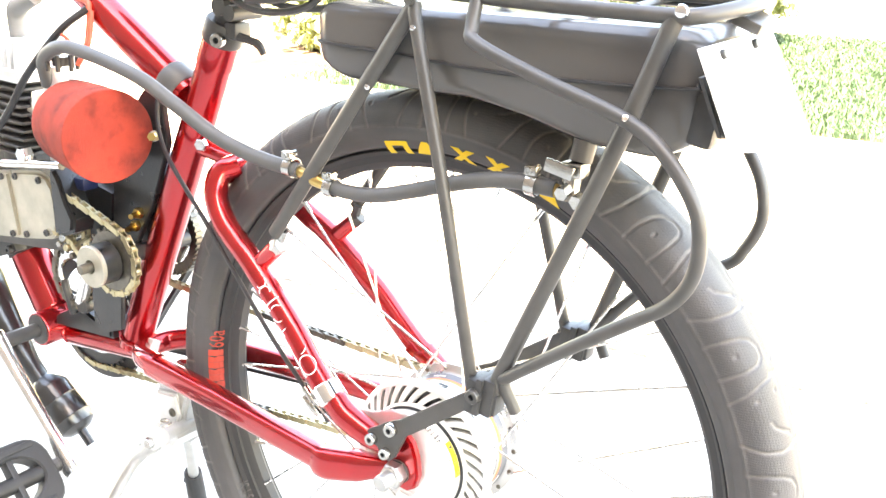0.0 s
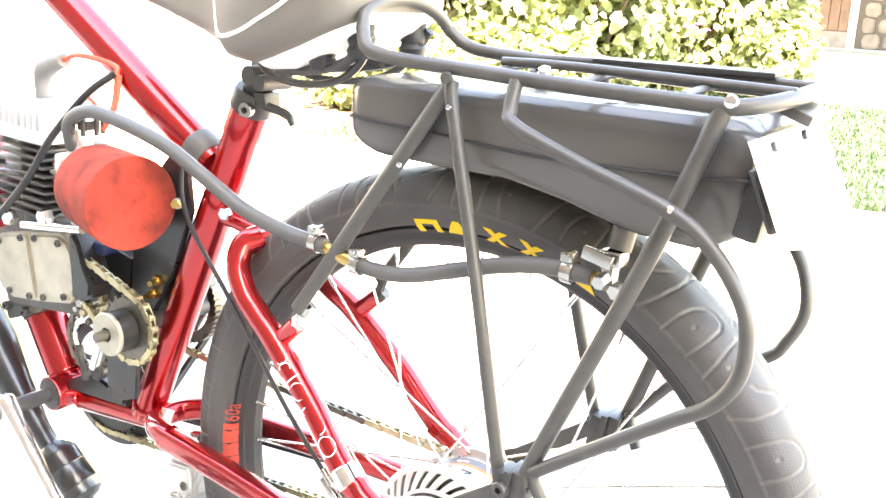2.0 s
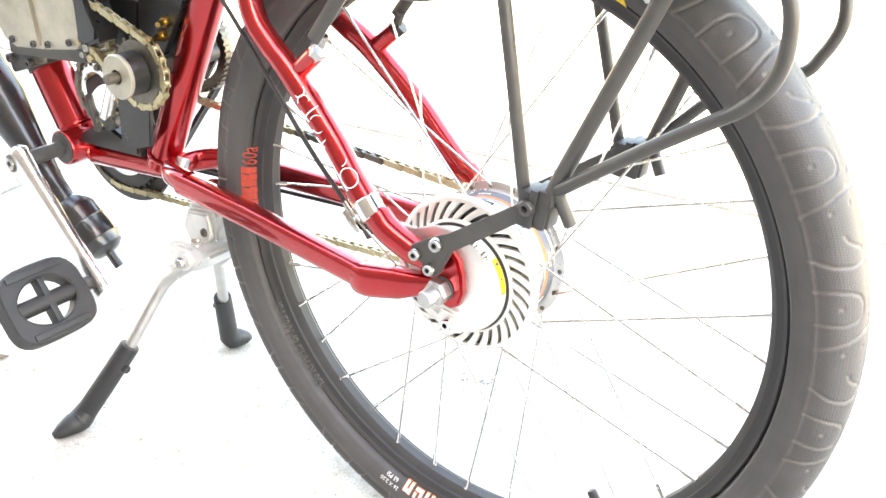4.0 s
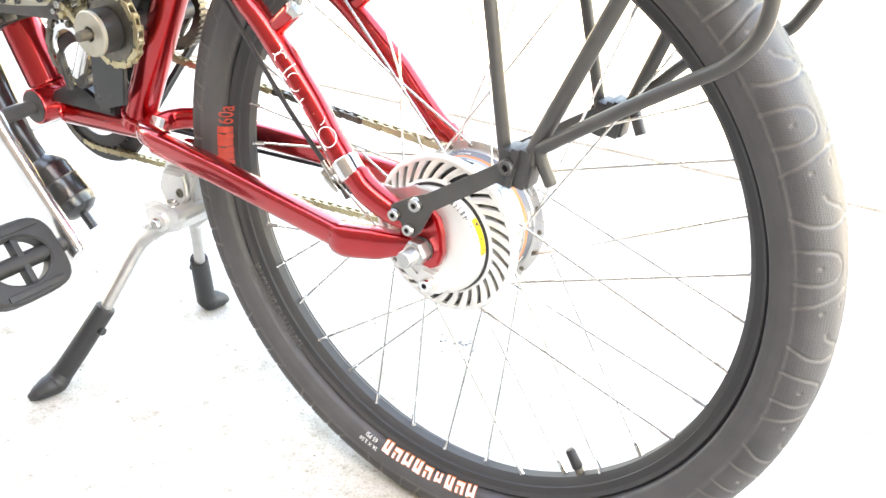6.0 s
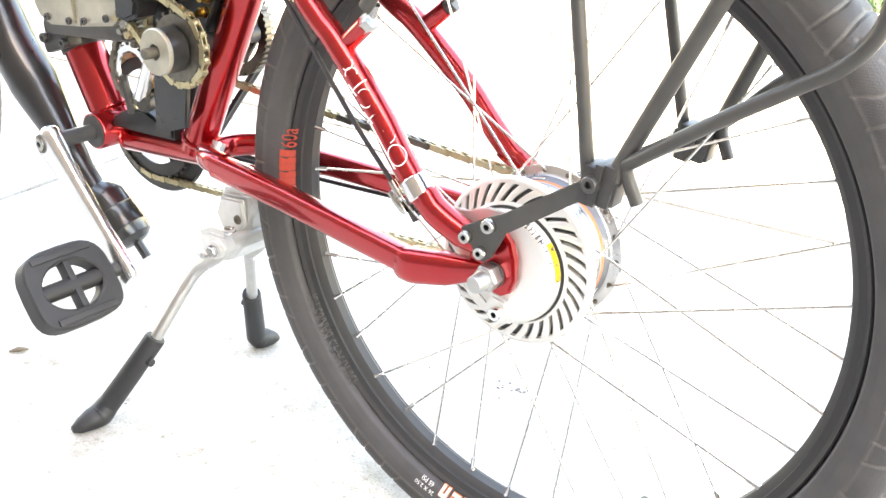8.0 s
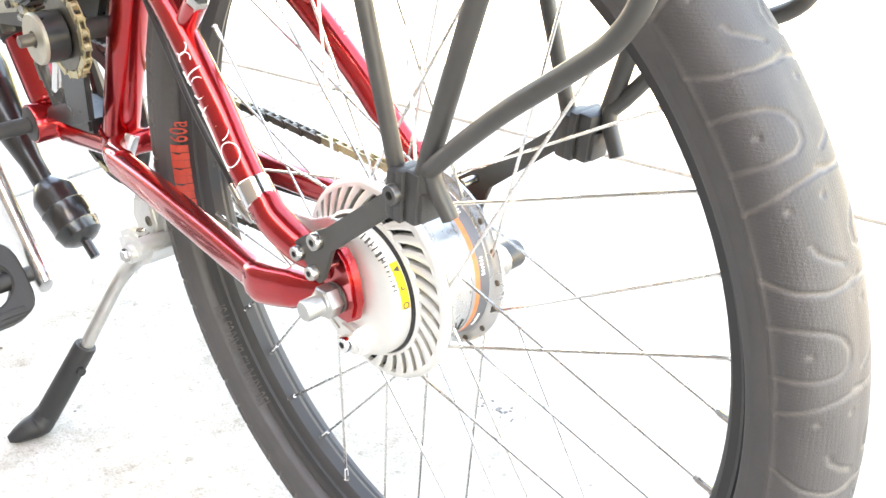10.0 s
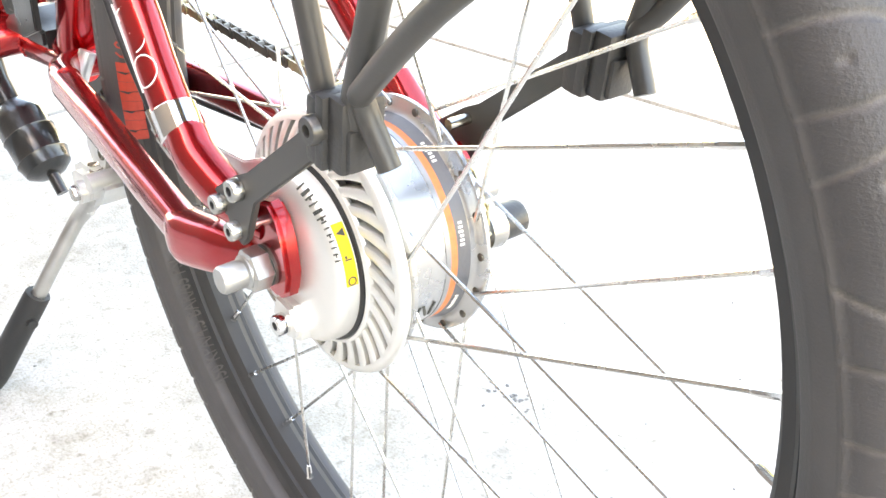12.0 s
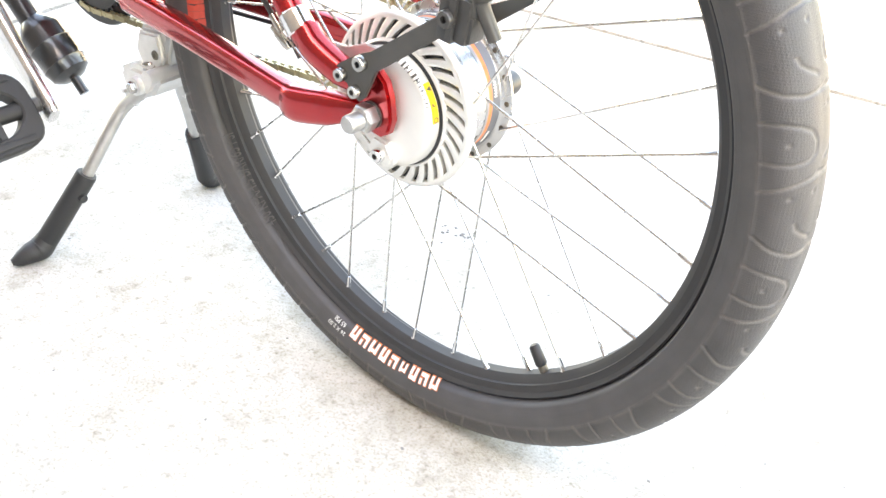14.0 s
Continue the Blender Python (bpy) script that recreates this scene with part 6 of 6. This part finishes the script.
# ---------------------------------------------------------------- printing on the tyres
def on_tyre(b_, r0, turn, y_face, flip=1):
    """Bends flat artwork (x along the tyre, y towards the tread) on to the near sidewall at angle turn."""
    c_r = RT - 0.0305
    for v in b_.verts:
        a = turn - v.co.x / r0 * flip
        r = r0 + v.co.y * flip
        k = (r - c_r) / 0.0305
        side = RW * math.sqrt(max(0.05, 1 - k * k)) * (1.0 + 0.085 * max(0.0, 2 * max(k, 0) * math.sqrt(max(0, 1 - k * k))) ** 1.5)
        v.co = V(HUB.x + r * math.cos(a), -(side + 0.0006 + v.co.z), HUB.z + r * math.sin(a)) + TYRE_OFF
    return b_


def words(text, size):
    """Flat lettering in the built-in font, as a bmesh."""
    cu = bpy.data.curves.new("lettering", "FONT")
    cu.body, cu.size, cu.align_x, cu.align_y, cu.resolution_u = text, size, "CENTER", "CENTER", 2
    ob = bpy.data.objects.new("lettering", cu)
    me = bpy.data.meshes.new_from_object(ob)
    b_ = B()
    b_.from_mesh(me)
    bmesh.ops.subdivide_edges(b_, edges=[e for e in b_.edges if e.calc_length() > size * 0.4], cuts=3)
    bpy.data.objects.remove(ob)
    bpy.data.curves.remove(cu)
    bpy.data.meshes.remove(me)
    return b_


def bars(spans, h):
    """Plain bars for lettering that is not to be spelt: (x, width, height share)."""
    b_ = B()
    for x, w, k in spans:
        n_ = 4
        lo = [b_.verts.new((x - w / 2 + w * i / n_, -h * k / 2, 0)) for i in range(n_ + 1)]
        mi = [b_.verts.new((x - w / 2 + w * i / n_, 0, 0)) for i in range(n_ + 1)]
        hi = [b_.verts.new((x - w / 2 + w * i / n_, h * k / 2, 0)) for i in range(n_ + 1)]
        for i in range(n_):
            b_.faces.new((lo[i], lo[i + 1], mi[i + 1], mi[i]))
            b_.faces.new((mi[i], mi[i + 1], hi[i + 1], hi[i]))
    return b_


def print_on(name, b_, mat, turn, r0, label, flip=1):
    on_tyre(b_, r0, radians(turn), 0, flip)
    return part(name, b_, mat, rear_tyre, label, smooth=False)


def shape(polys):
    """Plain flat shapes, each a list of (x, y) corners, cut into small pieces so that they bend."""
    b_ = B()
    for poly in polys:
        b_.faces.new([b_.verts.new((x, y, 0)) for x, y in poly])
    bmesh.ops.triangulate(b_, faces=b_.faces)
    bmesh.ops.subdivide_edges(b_, edges=b_.edges, cuts=2, use_grid_fill=True)
    return b_


# yellow maker's mark at the top, as plain blocks, wedges and bow ties
BLOCK = [[(-0.013, -0.006), (-0.006, -0.006), (-0.006, 0.0065), (-0.012, 0.0065)], [(0.006, -0.006), (0.013, -0.006), (0.012, 0.0065), (0.006, 0.0065)], [(-0.006, 0.0065), (-0.006, 0.0020), (0.006, 0.0020), (0.006, 0.0065)]]
WEDGE = [[(-0.012, -0.006), (0.012, -0.006), (0.003, 0.0065), (-0.003, 0.0065)]]
TIE = [[(-0.012, 0.0065), (-0.003, 0.0), (0.003, 0.0), (0.012, 0.0065), (0.004, 0.0065), (0.0, 0.0035), (-0.004, 0.0065)], [(-0.012, -0.006), (-0.004, -0.006), (0.0, -0.0030), (0.004, -0.006), (0.012, -0.006), (0.003, 0.0), (-0.003, 0.0)]]
for t, sh_, r in ((97.0, BLOCK, 0.2935), (91.0, WEDGE, 0.2945), (83.4, TIE, 0.2960), (76.7, TIE, 0.2975), (66.8, WEDGE, 0.2975)):
    print_on("yellow_mark", shape(sh_), M_YELLOW, t, r, "yellow printed block")
# red mark with its hardness figure at the front
for q in range(8):
    print_on("red_mark", shape([[(-0.0036, -0.0065), (0.0036, -0.0065), (0.0036, 0.0065), (-0.0036, 0.0065)], [(-0.0040, -0.001), (-0.0036, -0.001), (-0.0036, 0.002), (-0.0040, 0.002)]] if q % 2 else [[(-0.0038, -0.0065), (0.0034, -0.0065), (0.0034, -0.001), (0.0018, 0.001), (0.0034, 0.0065), (-0.0038, 0.0065)]]), M_REDPRINT, 185.8 - 1.52 * q, 0.2890, "red printed block")
print_on("hardness_figure", words("60a", 0.0155), M_REDPRINT, 171.8, 0.2890, "red figure 60a")
# white and orange mark low on the wheel
STROKES = ([(-0.0052, -0.0060, -0.0020, 0.0060), (0.0014, -0.0060, 0.0046, 0.0010), (-0.0020, 0.0016, 0.0046, 0.0056)],
           [(-0.0056, -0.0058, -0.0026, 0.0046), (-0.0026, 0.0008, 0.0024, 0.0040), (0.0024, -0.0058, 0.0056, 0.0054)],
           [(-0.0052, -0.0050, 0.0050, -0.0022), (-0.0052, -0.0022, -0.0022, 0.0056), (0.0022, 0.0000, 0.0050, 0.0056)])
for q in range(9):
    t = 257.0 + 2.66 * q
    k_ = 0.88 if q not in (5,) else 0.7
    st_ = STROKES[(q * 2) % 3]
    e_ = 0.0010
    print_on("orange_mark", shape([[((x0 - e_) * k_, (y0 - e_) * k_), ((x1 + e_) * k_, (y0 - e_ * 0.6) * k_), ((x1 + e_ * 0.7) * k_, (y1 + e_) * k_), ((x0 - e_) * k_, (y1 + e_ * 0.8) * k_)] for x0, y0, x1, y1 in st_]), M_ORANGE, t, 0.2935, "orange outlined block")
    bb_ = shape([[(x0 * k_, y0 * k_), (x1 * k_, y0 * k_), (x1 * k_, y1 * k_), (x0 * k_, y1 * k_)] for x0, y0, x1, y1 in st_])
    for v in bb_.verts:
        v.co.z += 0.0004
    print_on("white_fill", bb_, M_DECALW, t, 0.2935, "white filled block")
print_on("size_mark", words("26 X 2.50", 0.0062), M_DECALW, 252.9, 0.3015, "white tyre size")
print_on("pressure_mark", words("65 PSI", 0.0062), M_DECALW, 252.9, 0.2945, "white pressure figure")
print_on("pressure_line", words("450 KPA/4.5 BAR/65 PSI", 0.0108), M_GREYPRINT, 217.0, 0.2880, "raised grey pressure line")
for q in range(26):
    if q not in (9, 17):
        print_on("grey_mark", shape([[(-0.0013, -0.0035), (0.0013, -0.0035), (0.0013, 0.0035 - 0.002 * ((q * 7) % 3 == 0)), (-0.0013, 0.0035)]]), M_GREYPRINT, 169.3 - 0.66 * q, 0.2945, "grey illegible bars")

# ---------------------------------------------------------------- lawn, path, shrubs
lawn = thing("lawn", "sunlit green lawn beyond the driveway", "lawn", kind="structure")
bm = B()
box(bm, (3.2, 5.60, -0.037), (13.6, 4.18, 0.05), None, 0.01)
for v in bm.verts:
    if v.co.y < 5:
        v.co.y += 0.123 * (v.co.x + 0.5)
part("turf", bm, M_TURF, lawn, smooth=False)
rng = random.Random(3)
n_bl = 95000
co, fa = [], []
for i in range(n_bl):
    f = rng.random() ** 1.6
    x = -3.3 + rng.random() * 5.0
    y0 = 3.55 + 0.123 * (x + 0.5)
    y = y0 + (7.52 - y0) * f
    thin = 0.5 + 0.5 * math.sin(3.1 * x + 1.7 * math.sin(2.3 * y)) * math.sin(4.3 * y + 1.9 * math.sin(2.9 * x))
    if rng.random() > (0.25 + 0.75 * min(1.0, (y - y0) / 0.28)) * (0.55 + 0.45 * thin):
        continue
    a = rng.random() * 6.283
    h = 0.012 + 0.020 * rng.random()
    w = 0.0040 + 0.003 * f
    lx, ly = math.cos(a) * h * 1.1, math.sin(a) * h * 1.1
    px, py = -math.sin(a) * w, math.cos(a) * w
    k = len(co)
    co += [(x - px, y - py, -0.011), (x + px, y + py, -0.011), (x + lx * 0.4 + px * 0.7, y + ly * 0.4 + py * 0.7, h * 0.6), (x + lx * 0.4 - px * 0.7, y + ly * 0.4 - py * 0.7, h * 0.6), (x + lx, y + ly, h)]
    fa += [(k, k + 1, k + 2, k + 3), (k + 3, k + 2, k + 4)]
me = bpy.data.meshes.new("grass")
me.from_pydata(co, [], fa)
me.materials.append(M_GRASS)
tagged(new("grass", me), "short sunlit green grass blades", "grass", kind="stuff")

path = thing("path", "pale sunlit concrete path behind the lawn", "path", kind="structure")
bm = B()
box(bm, (3.2, 10.7, -0.035), (13.6, 6.0, 0.05), None, 0.01)
part("path_slab", bm, M_CONCRETE, path, smooth=False)
for i in range(3):
    bm = B()
    box(bm, (-8.65, 5.14 + 3.05 * i, -0.054), (10.05, 3.04, 0.10), None, 0.006)
    part("slab", bm, M_CONCRETE, drive)


def leaf_mesh(n, seed, blobs, size):
    """Many small folded leaves scattered through the outer shells of blobs [(centre, radii)]."""
    r_ = random.Random(seed)
    c_, f_ = [], []
    for i in range(n):
        (bx, by, bz), (rx, ry, rz) = blobs[r_.randrange(len(blobs))]
        u, v = r_.random() * 6.283, math.acos(2 * r_.random() - 1)
        d_ = Vector((math.sin(v) * math.cos(u), math.sin(v) * math.sin(u), math.cos(v)))
        k_ = (0.62 + 0.42 * r_.random()) * (1 + 0.16 * math.sin(5 * u + 3 * v))
        p = Vector((bx + d_.x * rx * k_, by + d_.y * ry * k_, max(0.06, bz + d_.z * rz * k_)))
        nrm = (d_ + Vector((r_.gauss(0, 0.6), r_.gauss(0, 0.6), r_.gauss(0.5, 0.5)))).normalized()
        t = nrm.cross(Vector((r_.gauss(0, 1), r_.gauss(0, 1), r_.gauss(0, 1)))).normalized()
        s = nrm.cross(t)
        L = size * (0.6 + 0.8 * r_.random())
        W = L * (0.40 + 0.12 * r_.random())
        q = len(c_)
        c_ += [p, p + t * L * 0.35 + s * W + nrm * W * 0.3, p + t * L * 0.75 + s * W * 0.8 + nrm * W * 0.25, p + t * L - nrm * L * 0.1, p + t * L * 0.75 - s * W * 0.8 + nrm * W * 0.25, p + t * L * 0.35 - s * W + nrm * W * 0.3]
        f_ += [(q, q + 1, q + 2, q + 3), (q, q + 3, q + 4, q + 5)]
    me_ = bpy.data.meshes.new("crown")
    me_.from_pydata([tuple(v) for v in c_], [], f_)
    me_.materials.append(M_LEAF)
    return me_


bed = thing("flower_bed", "bed of brown mulch along the driveway", "flower bed", kind="structure")
bm = B()
lo_ = [bm.verts.new((x, y, -0.02)) for x, y in ((-3.80, 3.52), (-3.40, 3.66), (-2.95, 4.2), (-3.3, 5.6), (-4.4, 6.4), (-5.3, 5.4), (-4.55, 4.35))]
hi_ = [bm.verts.new((v.co.x, v.co.y, 0.025)) for v in lo_]
bm.faces.new(hi_)
for q in range(len(lo_)):
    bm.faces.new((lo_[q], lo_[(q + 1) % len(lo_)], hi_[(q + 1) % len(lo_)], hi_[q]))
bmesh.ops.recalc_face_normals(bm, faces=bm.faces)
part("mulch", bm, M_MULCH, bed, smooth=False)
SHRUBS = [((-3.25, 4.45, 0), 0.75, 1.5), ((-2.75, 5.35, 0), 0.85, 1.7), ((-2.45, 6.35, 0), 0.8, 1.6), ((-3.9, 5.9, 0), 0.9, 1.8), ((-4.6, 7.6, 0), 1.1, 2.0), ((-2.62, 7.35, 0), 0.62, 1.7), ((-3.72, 4.22, 0), 0.34, 0.30), ((-4.15, 4.80, 0), 0.42, 0.34), ((-4.70, 5.35, 0), 0.45, 0.40)]
for si, (at, rad, ht) in enumerate(SHRUBS):
    sh = thing("shrub", "leafy yellow green garden shrub in full sun" if ht > 1 else "low yellow green bedding plant in brown mulch", "shrub", at, "shrubs beside the lawn")
    bm = B()
    rng = random.Random(40 + si)
    for q in range(7):
        a = q * 0.9
        tube(bm, spline([(at[0] + 0.08 * math.cos(a), at[1] + 0.08 * math.sin(a), -0.02), (at[0] + 0.2 * math.cos(a), at[1] + 0.2 * math.sin(a), ht * 0.3), (at[0] + rad * 0.55 * math.cos(a + 0.4), at[1] + rad * 0.55 * math.sin(a + 0.4), ht * (0.55 + 0.3 * rng.random()))], 4), [0.022, 0.014, 0.006], 7)
    part("stem", bm, M_BARK, sh)
    blobs = [((at[0], at[1], ht * 0.45), (rad, rad, ht * 0.47))]
    for q in range(9):
        a = rng.random() * 6.283
        rr_ = rad * 0.75
        blobs.append(((at[0] + rr_ * math.cos(a), at[1] + rr_ * math.sin(a), ht * (0.12 + 0.7 * rng.random())), (rad * 0.4, rad * 0.4, rad * 0.38)))
    ob = new("crown", leaf_mesh(int(22000 * (rad / 0.8) ** 2), 7 + si, blobs, 0.062))
    ob.parent = sh
    ob.location = -Vector(at)
    tagged(ob, kind="stuff")
for si, p in enumerate(((-1.95, 5.35, 0.62), (-2.0, 5.30, 0.60), (-1.92, 5.42, 0.585))):
    bm = B()
    for q in range(6):
        a = q * 1.05
        tube(bm, [V(*p), V(*p) + V(0.018 * math.cos(a), 0.018 * math.sin(a), 0.012), V(*p) + V(0.03 * math.cos(a), 0.03 * math.sin(a), 0.004)], [0.004, 0.012, 0.003], 6, flat=0.4)
    part("flower", bm, M_PINK, bpy.data.objects["shrub.001"], "small pink flower")

# ---------------------------------------------------------------- far house with stone veneer
fh = thing("far_house", "neighbouring house front with field stone veneer and brown boards", "house", (-2.5, 14.2, 0))
bm = B()
box(bm, (-2.0, 14.4, 1.5), (9.0, 0.2, 3.0))
part("wall", bm, M_MORTAR, fh, smooth=False)
rng = random.Random(11)
for r in range(7):
    x = -3.12 + 0.1 * rng.random()
    while x < -0.6:
        w = 0.20 + 0.22 * rng.random()
        h = 0.21 + 0.05 * rng.random()
        bm = B()
        z = 0.13 + r * 0.25
        o_ = [(x + w / 2 + (w / 2 - 0.012) * math.copysign(abs(math.cos(t)) ** 0.6, math.cos(t)) * (0.88 + 0.12 * rng.random()), z + (h / 2) * math.copysign(abs(math.sin(t)) ** 0.6, math.sin(t)) * (0.88 + 0.14 * rng.random())) for t in np.linspace(0, 6.283, 10, endpoint=False)]
        slab(bm, o_, 14.24 + 0.03 * rng.random(), 14.31, 0.02)
        part("stone", bm, M_STONE, fh)
        x += w + 0.01
bm = B()
box(bm, (-3.22, 14.26, 1.5), (0.11, 0.1, 3.0), None, 0.008)
part("white_post", bm, M_WHITE, fh, "white painted corner trim")
for q in range(9):
    bm = B()
    box(bm, (-3.36 - 0.165 * q, 14.27, 1.62), (0.155, 0.06, 2.7), None, 0.006)
    part("board", bm, M_WOOD, fh)
bm = B()
box(bm, (-4.0, 14.26, 0.13), (1.45, 0.08, 0.26), None, 0.01)
part("plinth", bm, M_ROOF, fh)
# deep roof above the view, added to keep the wall below in shade
bm = B()
box(bm, (-2.0, 13.2, 2.75), (9.4, 2.9, 0.2), None, 0.02)
part("roof", bm, M_ROOF, fh, smooth=False)

fh.location = (-3.14, 16.7, 0)

# ---------------------------------------------------------------- bits on the ground
bm = B()
x, y, l, a = -0.711, -0.102, 0.012, radians(60)
tube(bm, spline([(x - l * math.cos(a), y - l * math.sin(a), 0.0025), (x, y, 0.004), (x + l * math.cos(a), y + l * math.sin(a), 0.0025)], 3), [0.002, 0.0055, 0.0018], 7, flat=0.5)
tagged(part("dead_leaf", bm, M_BARK), "small curled dry leaf lying on the concrete", "leaf")
rng = random.Random(31)
bm = B()
for q in range(90):
    if q < 22:
        x, y, e = rng.gauss(-0.16, 0.016), rng.gauss(0.262, 0.007), rng.uniform(0.0008, 0.0022)
    else:
        x, y, e = rng.uniform(-0.75, 0.55), rng.uniform(-0.25, 0.95), rng.uniform(0.0007, 0.0017)
    bmesh.ops.create_icosphere(bm, subdivisions=1, radius=1.0, matrix=Matrix.Translation((x, y, 0.0005)) @ Matrix.Rotation(rng.random() * 6.28, 4, "Z") @ Matrix.Diagonal((e * 1.5, e, e * 0.45, 1)))
tagged(part("grit", bm, M_GRIT, smooth=False), "fine grey grit scattered over the concrete", "grit", kind="stuff")

# ---------------------------------------------------------------- unseen house, added to shade the near part
house = thing("house", "unseen house front with a shallow roof, added to shade the near driveway", "house", (0, -2.7, 0), kind="structure")
bm = B()
box(bm, (-2.5, -2.75, 2.25), (13.0, 0.2, 4.5))
part("wall", bm, M_DARKWALL, house, smooth=False)
bm = B()
box(bm, (-2.5, -2.76, 4.62), (13.4, 0.6, 0.24), None, 0.02)
part("roof", bm, M_ROOF, house, smooth=False)
